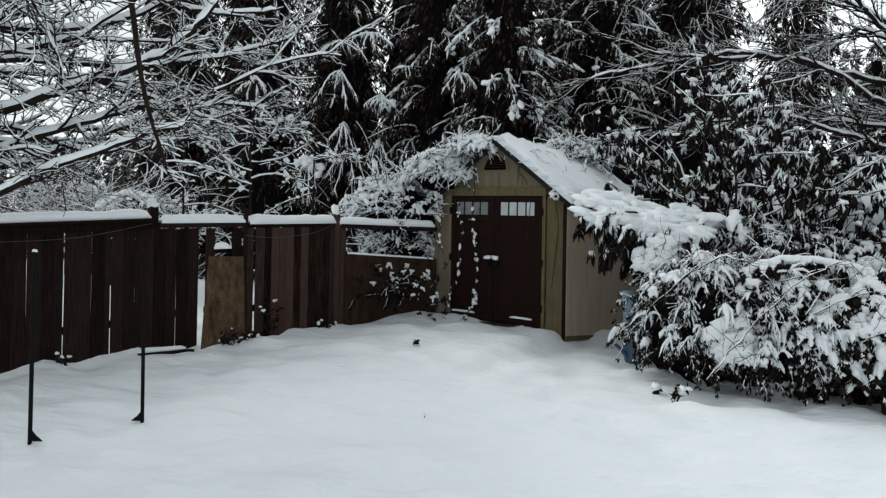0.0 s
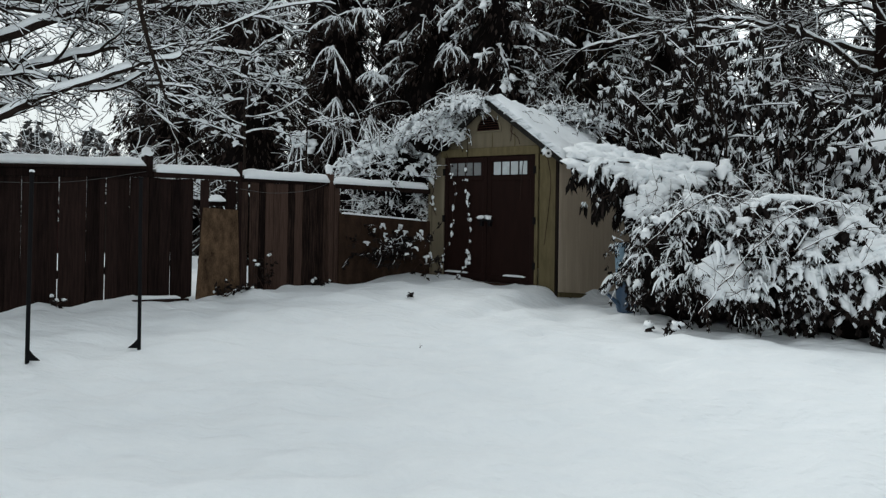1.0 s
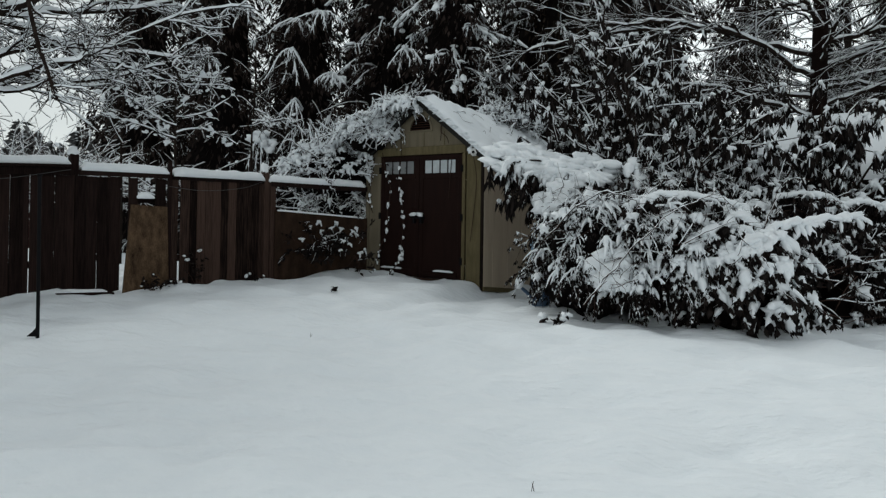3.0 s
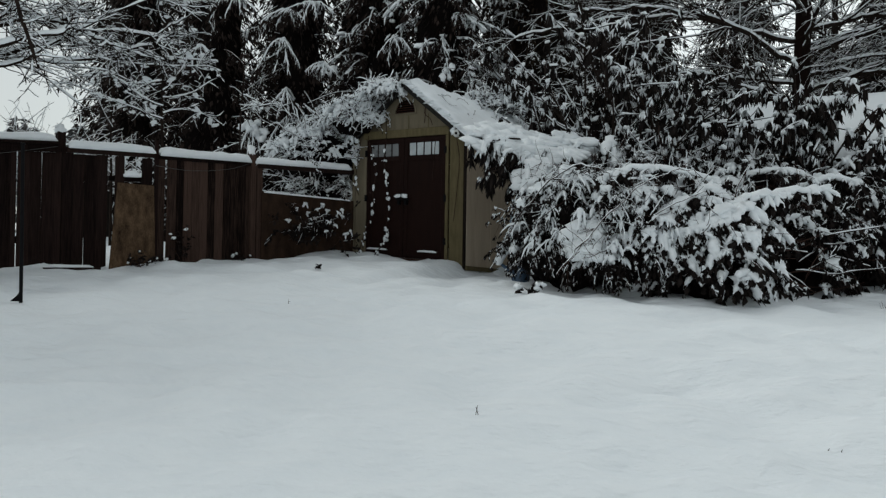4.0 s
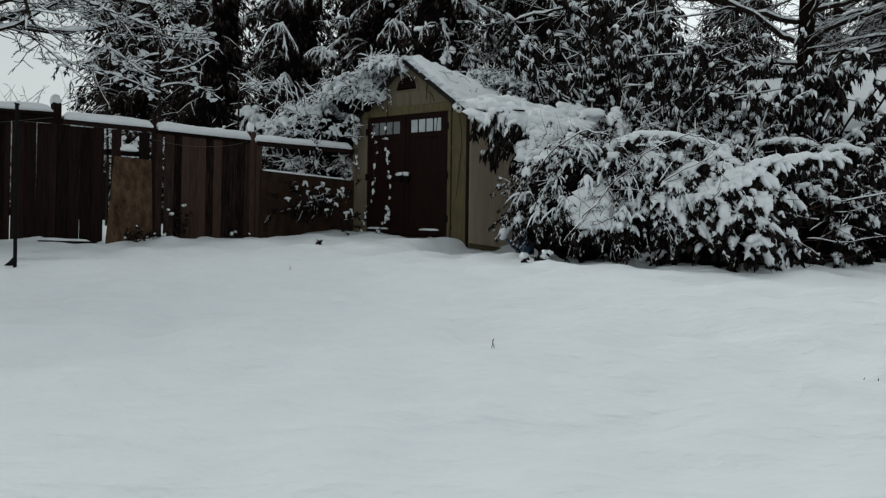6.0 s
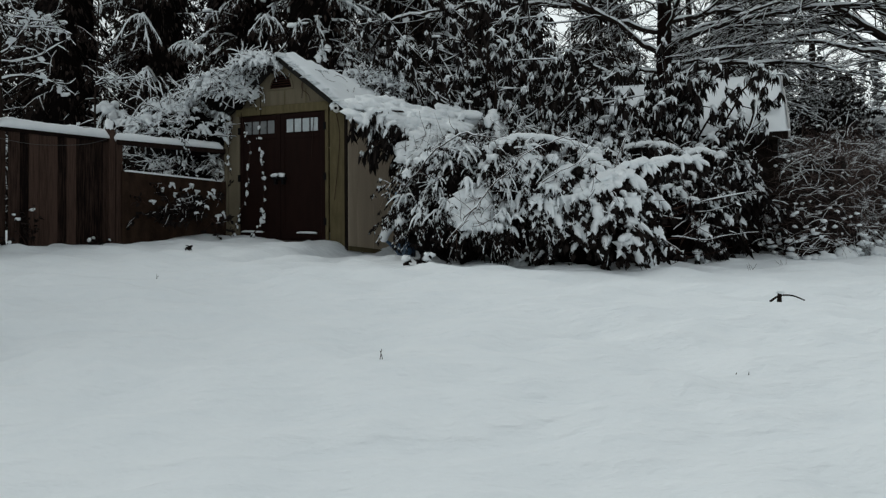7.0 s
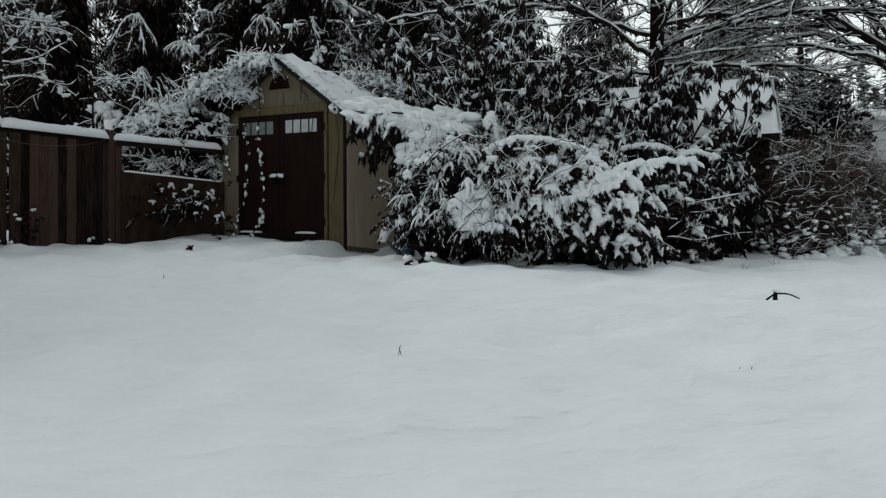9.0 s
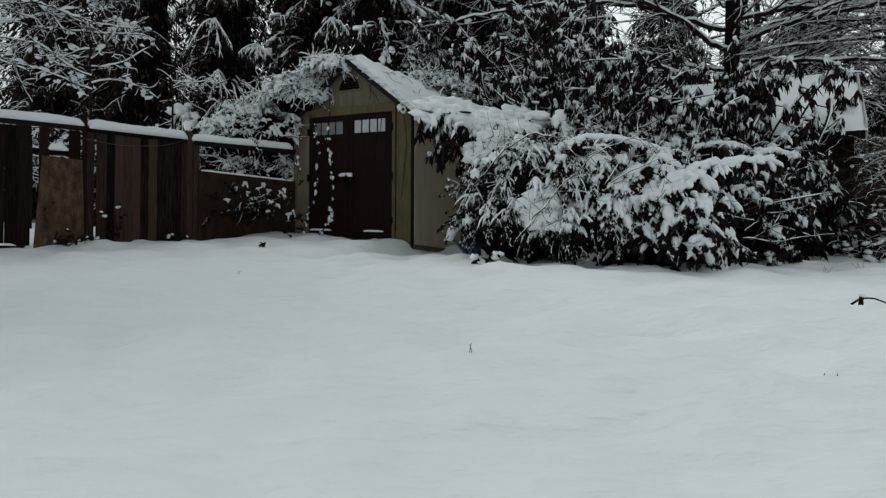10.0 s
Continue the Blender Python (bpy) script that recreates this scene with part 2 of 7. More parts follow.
def heads(C, N, S, fingers=4):
    """Smooth heads of snow at C with half sizes S, each with fingers that drape outward and down along N; also the fingers' ends."""
    M = len(C)
    flat_n = unit(N * np.array([1, 1, 0.0]) + 1e-6)
    A = unit(np.cross(flat_n, np.array([0, 0, 1.0])) + rng.normal(size=C.shape) * 0.25)
    chunks = [blobs(C, np.stack([S * rnd(0.7, 1.25, M), S * rnd(0.55, 0.9, M), S * rnd(0.42, 0.7, M)], -1), A)]
    m = np.repeat(np.arange(M), fingers)
    a = rnd(-1.4, 1.4, len(m))
    ca, sa = np.cos(a)[:, None], np.sin(a)[:, None]
    side = np.cross(flat_n[m], np.array([0, 0, 1.0]))
    D = unit(flat_n[m] * ca * 0.8 + side * sa + np.array([0, 0, -1.0]) * rnd(0.1, 1.0, len(m))[:, None])
    ln = S[m] * rnd(0.8, 3.0, len(m))
    start = C[m] + side * sa * S[m][:, None] * 0.5 + np.array([0, 0, 1.0]) * (S[m] * rnd(-0.25, 0.25, len(m)))[:, None]
    F = paths(start, D, ln, 6, 0.16, rnd(0.15, 0.5, len(m)))
    R = (S[m] * rnd(0.22, 0.58, len(m)))[:, None] * np.array([0.6, 1.0, 1.1, 1.0, 0.7, 0.12])[None] * rnd(0.7, 1.3, len(m), 6)
    chunks.append(tubes(F, R, 6))
    return chunks, F


# ---- ground ----
def ground_z(x, y):
    """The yard climbs away from the camera, then lies level."""
    yc = np.clip(y, -4, 12.5)
    z = -0.35 + 0.1 * yc
    z = z + 0.05 * np.exp(-((x - 0.4) ** 2 + (y - 10.6) ** 2) / 1.2)
    z = z + 0.04 * np.clip(-x - 2.2, 0, 4)
    # beside the shed's flank the snow lies lower
    q = (x - 1.78) * 0.779 - (y - 10.02) * 0.627
    w = np.clip((q + 0.22) / 0.40, 0, 1)
    w = w * w * (3 - 2 * w) * np.clip((14 - y) / 2, 0, 1)
    cap = 0.47 - 0.06 * np.log1p(np.exp(np.clip((0.47 - z) / 0.06, -20, 20)))
    z = z * (1 - w) + np.minimum(z, cap) * w
    return z


def lay(*xy):
    return float(ground_z(np.array(xy[0], float), np.array(xy[1], float)))


def spread(lo, hi, step, far, n):
    inner = np.arange(lo, hi + 1e-6, step)
    g = np.geomspace(step, far, n)
    return np.concatenate([(lo - np.cumsum(g))[::-1], inner, hi + np.cumsum(g)])


def make_ground():
    xs, ys = spread(-7, 10, 0.1, 110, 32), spread(-1.6, 12.5, 0.08, 110, 32)
    X, Y = np.meshgrid(xs, ys, indexing="ij")
    Z = ground_z(X, Y)
    soft = np.zeros_like(Z)
    for i in range(len(xs)):
        for j in range(len(ys)):
            if -8 < xs[i] < 12 and -3 < ys[j] < 14:
                x, y = xs[i], ys[j]
                a = noise.noise(Vector((x * 0.55, y * 0.8, 1.3)))
                b = noise.noise(Vector((x * 1.6 + 0.3 * y, y * 1.9, 4.1)))
                c = noise.noise(Vector((x * 3.0 + 0.9 * y, y * 3.5 - 0.5 * x, 8.7)))
                e = noise.noise(Vector((x * 6.0 + 2.0 * y, y * 6.5 - 1.5 * x, 2.7)))
                d = abs(noise.noise(Vector((x * 0.9 + 0.5 * a, y * 2.1, 6.2))))
                f = abs(noise.noise(Vector((x * 1.7 + 0.7 * y, y * 2.4 - 0.6 * x, 9.4))))
                soft[i, j] = 0.056 * (0.2 - f) + 0.030 * a + 0.072 * b + 0.040 * c + 0.010 * e + 0.064 * (0.25 - d)
    Z = Z + soft
    n, m = X.shape
    v = np.stack([X, Y, Z], -1).reshape(-1, 3)
    i, j = np.meshgrid(np.arange(n - 1), np.arange(m - 1), indexing="ij")
    f = np.stack([i * m + j, (i + 1) * m + j, (i + 1) * m + j + 1, i * m + j + 1], -1).reshape(-1, 4)
    ob = soup("ground", [(v, f)], GROUND_SNOW)
    tagged(ob, "smooth undisturbed white snow covering the sloping yard", "snow ground", kind="structure")


make_ground()


# ---- building helpers ----
def brick_box(bm, corners):
    """A six-sided solid from eight corners: the lower four, then the upper four."""
    v = [bm.verts.new(c) for c in corners]
    for q in ((3, 2, 1, 0), (4, 5, 6, 7), (0, 1, 5, 4), (1, 2, 6, 5), (2, 3, 7, 6), (3, 0, 4, 7)):
        bm.faces.new([v[i] for i in q])


def soften(bm, width=0.006, segments=1):
    bmesh.ops.bevel(bm, geom=bm.edges[:], offset=width, segments=segments, affect="EDGES", profile=0.5)


def along(p, q, s, off=0.0, z=0.0):
    """A point s metres from p towards q, off metres to the right-hand side, at height z."""
    p, q = Vector(p[:2]), Vector(q[:2])
    d = (q - p).normalized()
    n = Vector((d.y, -d.x))
    w = p + d * s + n * off
    return Vector((w.x, w.y, z))


def run_box(bm, p, q, s0, s1, o0, o1, zlo, zhi, lean=0.0):
    """A box along the line p-q from s0 to s1, o0 to o1 across; zlo and zhi are functions of s."""
    c = []
    for z in (zlo, zhi):
        for s, o in ((s0, o0), (s1, o0), (s1, o1), (s0, o1)):
            c.append(along(p, q, s + (lean if z is zhi else 0), o, z(s)))
    brick_box(bm, c)


def snow_strip(p, q, s0, s1, width, zbase, thick, seed, step=0.05, sides=9):
    """A rounded, uneven bar of snow along a rail."""
    n = max(int((s1 - s0) / step), 3)
    rings = []
    for i in range(n + 1):
        s = s0 + (s1 - s0) * i / n
        e = min(1.0, min(i, n - i) / 1.5 + 0.25)
        k = 1 + 0.22 * noise.noise(Vector((s * 2.1, seed, 0))) + 0.10 * noise.noise(Vector((s * 7.0, seed, 3)))
        ring = []
        for j in range(sides):
            a = math.pi * j / (sides - 1)
            wob = 1 + 0.10 * noise.noise(Vector((s * 5, j * 1.7, seed)))
            o = -math.cos(a) * width / 2 * (0.85 + 0.15 * e) * wob
            h = max(math.sin(a), 0) ** 0.55 * thick * k * e
            ring.append(along(p, q, s, o, zbase(s) + h - (0.012 if j in (0, sides - 1) else 0)))
        rings.append(ring)
    v = np.array([list(w) for r in rings for w in r])
    f = [[i * sides + j, (i + 1) * sides + j, (i + 1) * sides + j + 1, i * sides + j + 1] for i in range(n) for j in range(sides - 1)]
    f += [[i * sides + sides - 1, (i + 1) * sides + sides - 1, (i + 1) * sides, i * sides] for i in range(n)]
    return v, np.array(f)


# ---- fence ----
F0, F1, F2, F3, F4 = (-7.1, 4.7), (-3.49, 8.47), (-2.66, 9.40), (-1.65, 10.70), (-0.16, 11.44)


def dist(p, q):
    return math.dist(p, q)


def make_fence():
    fence = thing("fence", (*F1, lay(*F1)), "old weathered brown board fence with snow along its top rail", "fence", kind="structure")
    rr = random.Random(3)
    L0, L1, L2, L3 = dist(F0, F1), dist(F1, F2), dist(F2, F3), dist(F3, F4)
    top0 = lambda s: 2.04 - 0.085 * (L0 - s)
    top1 = lambda s: 2.03 + 0.055 * s
    top2 = lambda s: 2.095 + 0.055 * s
    top3 = lambda s: 2.17 + 0.0 * s

    def boards(p, q, a, b, top, mat, skip=(), gaps=()):
        s = a
        while s < b - 0.03:
            w = min(rr.uniform(0.125, 0.15), b - s)
            cut = [g for g in gaps if s + 0.05 < g < s + 0.17]
            if cut:
                w = cut[0] - s
            mid = s + w / 2
            if not any(x0 < mid < x1 for x0, x1 in skip):
                bm = bmesh.new()
                o = rr.uniform(-0.008, 0.008)
                g = along(p, q, mid)
                base = lay(g.x, g.y) - 0.06
                drop = rr.uniform(0, 0.02)
                run_box(bm, p, q, s - 0.001, s + w - (0.013 if cut else rr.uniform(0.004, 0.007) if rr.random() < 0.08 else 0.0005), o, o + 0.019, lambda s: base, lambda s: top(s) - drop, rr.uniform(-0.004, 0.004))
                soften(bm, 0.003)
                under(part("board", bm, mat), fence)
            s += w

    def rail(p, q, a, b, top, lo, hi, o0, o1, name="rail", mat=FENCE_DARK):
        bm = bmesh.new()
        run_box(bm, p, q, a, b, o0, o1, lambda s: top(s) + lo, lambda s: top(s) + hi)
        soften(bm, 0.005)
        under(part(name, bm, mat), fence)

    def cap(p, q, a, b, top, base, width, thick, seed):
        ob = soup("snow_cap", [snow_strip(p, q, a, b, width, lambda s: top(s) + base, thick, seed)], SNOW_CLUMP, None, "rounded bar of snow")
        under(ob, fence)

    def post(p, q, s, o, size, ztop, mat=FENCE_DARK, snow=0.0, wide=1.0):
        g = along(p, q, s, o)
        base = lay(g.x, g.y) - 0.05
        bm = bmesh.new()
        run_box(bm, p, q, s - size / 2, s + size / 2, o - size / 2, o + size / 2, lambda s: base, lambda s: ztop)
        soften(bm, 0.006)
        under(part("post", bm, mat), fence)
        if snow:
            ob = soup("snow_cap", [blobs(np.array([[g.x, g.y, ztop + snow * 0.55]]), np.array([[size * 0.62 * wide, size * 0.62 * wide, snow]]), np.array([[1.0, 0, 0]]))], SNOW_CLUMP)
            under(ob, fence)

    # long dark stretch
    boards(F0, F1, 0, L0 - 0.005, top0, FENCE_DARK, gaps=(L0 - 0.5, L0 - 1.0, L0 - 1.47))
    rail(F0, F1, 0, L0 - 0.06, top0, -0.02, 0.075, 0.03, 0.07)
    rail(F0, F1, 0, L0 - 0.06, top0, 0.075, 0.11, -0.03, 0.12, "cap_rail")
    rail(F0, F1, 0, L0, top0, -1.15, -1.06, -0.05, -0.01)
    cap(F0, F1, 0, L0 - 0.07, top0, 0.108, 0.17, 0.115, 1.0)
    post(F0, F1, L0, -0.055, 0.10, 2.29, snow=0.065, wide=1.1)
    post(F0, F1, L0 - 2.4, -0.07, 0.09, 2.1)
    # stretch with missing boards
    boards(F1, F2, 0.005, L1 * 0.478, top1, FENCE_DARK)
    boards(F1, F2, L1 * 0.54, L1 * 0.64, top1, FENCE_DARK)
    boards(F1, F2, L1 * 0.84, L1 * 0.965, top1, FENCE_DARK)
    rail(F1, F2, 0.05, L1, top1, 0.0, 0.07, -0.03, 0.03)
    rail(F1, F2, 0.05, L1 * 0.42, top1, -1.10, -1.02, -0.05, -0.01)
    rail(F1, F2, L1 * 0.55, L1, top1, -1.10, -1.02, -0.05, -0.01)
    cap(F1, F2, 0.06, L1 - 0.03, top1, 0.068, 0.14, 0.10, 2.0)
    rail(F1, F2, L1 * 0.5, L1 * 0.98, top1, -0.34, -0.27, -0.12, -0.05)
    cap(F1, F2, L1 * 0.62, L1 * 0.82, top1, -0.272, 0.10, 0.075, 6.0)
    post(F1, F2, L1, 0.015, 0.05, 2.35)
    # lighter weathered stretch
    boards(F2, F3, 0.03, 0.13, top2, FENCE)
    boards(F2, F3, 0.165, L2 - 0.05, top2, FENCE)
    rail(F2, F3, 0, L2, top2, -0.01, 0.05, -0.05, 0.05, "cap_rail")
    rail(F2, F3, 0, L2, top2, -1.15, -1.06, -0.05, -0.01)
    cap(F2, F3, 0.03, L2 - 0.05, top2, 0.048, 0.16, 0.12, 3.0)
    post(F2, F3, L2, 0.01, 0.10, 2.36, FENCE, snow=0.09, wide=0.9)
    post(F2, F3, L2 + 0.13, 0.0, 0.11, 2.20, FENCE, snow=0.0)
    # low plywood panel below an open rail
    bm = bmesh.new()
    run_box(bm, F3, F4, 0.165, L3 + 0.06, 0.0, 0.018, lambda s: 0.62, lambda s: 1.78 - 0.045 * s)
    soften(bm, 0.003)
    under(part("plywood_panel", bm, PLY_DARK, None, "low dark weathered plywood panel"), fence)
    rail(F3, F4, 0.1, L3 + 0.05, top3, -0.02, 0.06, -0.04, 0.04)
    cap(F3, F4, 0.05, L3, top3, 0.058, 0.13, 0.10, 4.0)
    cap(F3, F4, 0.20, L3, lambda s: 1.78 - 0.045 * s, 0.0, 0.045, 0.018, 5.0)

    # leaning sheet of plywood
    bm = bmesh.new()
    z0 = 0.50
    run_box(bm, F1, F2, L1 * 0.555, L1 * 0.96, 0.13, 0.148, lambda s: z0, lambda s: 1.70)
    for v in bm.verts:
        if v.co.z > 1:
            n = along(F1, F2, 0, -0.09) - along(F1, F2, 0, 0)
            v.co.x += n.x
            v.co.y += n.y
    top = sorted(bm.verts, key=lambda v: v.co.z)[4:]
    left = sorted(sorted(bm.verts, key=lambda v: v.co.z)[:4], key=lambda v: v.co.x)[:2]
    d = along(F1, F2, -0.135) - along(F1, F2, 0)
    for v in left:
        v.co.x += d.x
        v.co.y += d.y
    soften(bm, 0.003)
    sheet = part("plywood_sheet", bm, PLY)
    tagged(sheet, "stained sheet of plywood leaning against the board fence", "plywood sheet")
    # plank on the ground with snow
    bm = bmesh.new()
    run_box(bm, F0, F1, L0 - 0.25, L0 + 0.42, 0.16, 0.24, lambda s: 0.485 + 0.02 * s, lambda s: 0.56 + 0.02 * (s - L0))
    for v in bm.verts:
        v.co.z = (0.47 if v.co.z < 0.53 or v.co.z > 0.57 else 0.555)
    soften(bm, 0.005)
    plank = part("plank", bm, FENCE_DARK)
    tagged(plank, "weathered plank lying at the fence foot under snow", "plank")
    ob = soup("snow_cap", [snow_strip(F0, F1, L0 - 0.24, L0 + 0.41, 0.09, lambda s: 0.553, 0.04, 9.0)], SNOW_CLUMP, plank)


PLY_DARK = surface("dark_weathered_plywood", (0.011, 0.0065, 0.005), (0.05, 0.03, 0.02), 3, 0.85, 0.5, (3, 3, 1.2), fine=30)
make_fence()


# ---- shed ----
SU, SV, SO = Vector((0.779, -0.627)), Vector((0.627, 0.779)), Vector((-0.12, 11.55))
SW, SD = 2.43, 3.1


def sp(u, v, z):
    """A point of the shed: u along the front, v back from it; it has sunk a little to one side."""
    w = SO + SU * u + SV * v
    return Vector((w.x, w.y, z - 0.042 * (u - 1.2)))


def shed_box(name, u0, u1, v0, v1, z0, z1, mat, parent, label="", bevel=0.004, smooth=False):
    bm = bmesh.new()
    brick_box(bm, [sp(u, v, z) for z in (z0, z1) for u, v in ((u0, v0), (u1, v0), (u1, v1), (u0, v1))])
    if bevel:
        soften(bm, bevel)
    ob = part(name, bm, mat, None, label, smooth)
    return under(ob, parent) if parent.type == "EMPTY" else stick(ob, parent)


def stick(ob, parent):
    """A sub-part under a part that is itself under an Empty."""
    ob.parent = parent
    ob.matrix_parent_inverse = (Matrix.Translation(parent.parent.location) @ parent.matrix_parent_inverse).inverted()
    return ob


def prism(name, outline, v0, v1, mat, parent, label=""):
    """A solid with the outline [(u, z), ...] between the depths v0 and v1."""
    bm = bmesh.new()
    a = [bm.verts.new(sp(u, v0, z)) for u, z in outline]
    b = [bm.verts.new(sp(u, v1, z)) for u, z in outline]
    bm.faces.new(a)
    bm.faces.new(b[::-1])
    n = len(a)
    for i in range(n):
        bm.faces.new((a[i], b[i], b[(i + 1) % n], a[(i + 1) % n]))
    ob = part(name, bm, mat, None, label)
    return under(ob, parent) if parent.type == "EMPTY" else stick(ob, parent)


def make_shed():
    base = sp(1.2, 0, 0.7)
    shed = thing("garden_shed", base, "tan garden shed with brown double doors under a snowy roof", "shed")
    zf, zd, zl = 0.55, 2.69, 2.82
    eave, peak = 2.63, 3.52
    slope = (peak - eave) / (SW / 2)
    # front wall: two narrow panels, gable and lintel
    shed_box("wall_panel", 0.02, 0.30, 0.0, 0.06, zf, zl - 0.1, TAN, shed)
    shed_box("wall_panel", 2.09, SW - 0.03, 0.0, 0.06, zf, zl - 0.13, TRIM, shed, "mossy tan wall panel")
    shed_box("door_trim", 0.27, 0.335, -0.03, 0.0, zf + 0.1, zd, TAN, shed)
    shed_box("door_trim", 2.03, 2.085, -0.03, 0.0, zf + 0.05, zd + 0.02, TRIM, shed)
    shed_box("corner_strip", 0.0, 0.07, -0.025, 0.0, zf, eave, TAN, shed)
    # dark strip put in for the shadow down this corner
    shed_box("corner_strip", SW - 0.06, SW - 0.005, -0.02, 0.0, zf, eave - 0.02, DARKWOOD, shed)
    shed_box("lintel", 0.27, 2.10, -0.045, 0.0, zd, zl, TRIM, shed, "mossy tan lintel board")
    # gable with a half-round louvred vent
    arch = [(1.165 + 0.235 * math.cos(a), 3.085 + 0.255 * math.sin(a)) for a in np.linspace(0, math.pi, 15)]
    low = zl - 0.1
    right = [(1.4, low), (SW - 0.02, low), (SW - 0.02, eave), (SW / 2, peak), (1.165, arch[7][1])] + arch[7::-1]
    leftside = [(1.165, arch[7][1]), (SW / 2, peak), (0.02, eave), (0.02, low), (0.93, low)] + arch[:6:-1]
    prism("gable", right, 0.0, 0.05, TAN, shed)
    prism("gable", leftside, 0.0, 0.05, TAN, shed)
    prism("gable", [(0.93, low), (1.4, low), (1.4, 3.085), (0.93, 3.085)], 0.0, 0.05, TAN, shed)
    for i in range(1, 5):
        u = 0.42 + 0.41 * (i - 1)
        if i != 2:
            shed_box("batten", u, u + 0.012, -0.004, 0.0, zl, min(peak - abs(u - SW / 2) * slope - 0.06, 3.05), TRIM, shed, bevel=0)
    # dark plate behind the slats, painted as the shade in the opening
    vent = shed_box("vent", 0.92, 1.41, 0.045, 0.06, 3.06, 3.36, INNER, shed, "half-round louvred vent", 0)
    edging = []
    for i in range(14):
        a0, a1 = math.pi * i / 14, math.pi * (i + 1) / 14
        edging.append([(1.165 + r * math.cos(a), 3.085 + r * 1.08 * math.sin(a)) for r, a in ((0.215, a0), (0.25, a0), (0.25, a1), (0.215, a1))])
    bm = bmesh.new()
    for q in edging:
        brick_box(bm, [sp(u, v, z) for v in (-0.012, 0.01) for u, z in q])
    bmesh.ops.remove_doubles(bm, verts=bm.verts, dist=0.0005)
    stick(part("vent_frame", bm, TAN), vent)
    shed_box("vent_sill", 0.91, 1.42, -0.015, 0.01, 3.065, 3.09, TAN, vent)
    for i in range(6):
        z = 3.10 + i * 0.038
        w = 0.22 * math.sqrt(max(1 - ((z - 3.085) / 0.24) ** 2, 0.05))
        bm = bmesh.new()
        brick_box(bm, [sp(1.165 + s * w, v, z + dz) for dz in (0, 0.008) for s, v in ((-1, 0.005), (1, 0.005), (1, 0.045), (-1, 0.045))])
        stick(part("slat", bm, REDWOOD), vent)
    # doors
    for u0, u1, hinge, side in ((0.34, 1.172, 0.36, 0), (1.18, 2.025, 1.99, 1)):
        door = shed_box("door", u0, u1, -0.01, 0.02, 0.74, zd - 0.005, BROWN, shed, "dark brown painted shed door with four small panes")
        shed_box("stile", u0 + 0.002, u0 + 0.075, -0.022, -0.01, 0.74, zd - 0.008, BROWN, door)
        shed_box("stile", u1 - 0.075, u1 - 0.002, -0.022, -0.01, 0.74, zd - 0.008, BROWN, door)
        shed_box("crossbar", u0 + 0.076, u1 - 0.076, -0.022, -0.01, zd - 0.085, zd - 0.01, BROWN, door)
        shed_box("crossbar", u0 + 0.076, u1 - 0.076, -0.022, -0.01, 2.31, 2.385, BROWN, door)
        shed_box("crossbar", u0 + 0.076, u1 - 0.076, -0.030, -0.01, 0.78, 0.86, BROWN, door)
        p0 = u0 + 0.112
        for i in range(4):
            a = p0 + i * 0.154
            shed_box("pane", a, a + 0.135, -0.018, -0.011, 2.395, 2.595, PANE if side else PANE_DIM, door, "small frosted pane")
            if i < 3:
                shed_box("muntin", a + 0.135, a + 0.154, -0.026, -0.01, 2.385, 2.605, BROWN, door)
        for z in (0.98, 1.65, 2.40):
            hu = u0 - 0.03 if side == 0 else u1 - 0.02
            shed_box("hinge", hu, hu + 0.05, -0.042, -0.031, z, z + 0.11, BLACK, door, bevel=0.003)
        # ledge of snow on the lower crossbar
        a, b = (u0 + 0.05, u0 + 0.50) if side == 0 else (u0 + 0.32, u1 - 0.14)
        P, Q = sp(0, -0.035, 0), sp(1, -0.035, 0)
        zz = 0.86 if side == 0 else 0.862
        ob = soup("snow_ledge", [snow_strip(P, Q, a, b, 0.035, lambda s: zz - 0.042 * (s - 1.2), 0.02, 11.0 + side)], SNOW_CLUMP)
        stick(ob, door)
        hx = 1.10 if side == 0 else 1.25
        bm = bmesh.new()
        brick_box(bm, [sp(u, v, z) for z in (1.60, 1.70) for u, v in ((hx - 0.02, -0.075), (hx + 0.02, -0.075), (hx + 0.02, -0.02), (hx - 0.02, -0.02))])
        brick_box(bm, [sp(u, v, z) for z in (1.675, 1.70) for u, v in ((hx - 0.07, -0.075), (hx + 0.07, -0.075), (hx + 0.07, -0.05), (hx - 0.07, -0.05))])
        handle = stick(part("handle", bm, BLACK, None, "black handle"), door)
        c = sp(hx - 0.02, -0.06, 1.735)
        ob = soup("snow_clod", [blobs(np.array([list(c)]), np.array([[0.07, 0.03, 0.033]]), np.array([[SU.x, SU.y, 0]]))], SNOW_CLUMP)
        stick(ob, door)
    shed_box("threshold", 0.3, 2.06, -0.06, 0.0, 0.62, 0.735, FENCE, shed)
    # side walls with vertical grooves, and the back
    for side, uu in ((1, SW), (0, 0.0)):
        v = 0.0
        k = 0
        while v < SD - 0.01:
            w = 0.235 if k == 0 else 0.41
            w = min(w, SD - v)
            u0, u1 = (uu - 0.03, uu) if side else (uu, uu + 0.03)
            bm = bmesh.new()
            brick_box(bm, [sp(a, b, z - (0.05 * b if z < 1 else 0)) for z in (0.68, eave - 0.03) for a, b in ((u0, v + 0.003), (u1, v + 0.003), (u1, v + w - 0.004), (u0, v + w - 0.004))])
            soften(bm, 0.003)
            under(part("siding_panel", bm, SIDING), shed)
            v += w
            k += 1
        u0, u1 = (uu - 0.045, uu - 0.03) if side else (uu + 0.03, uu + 0.045)
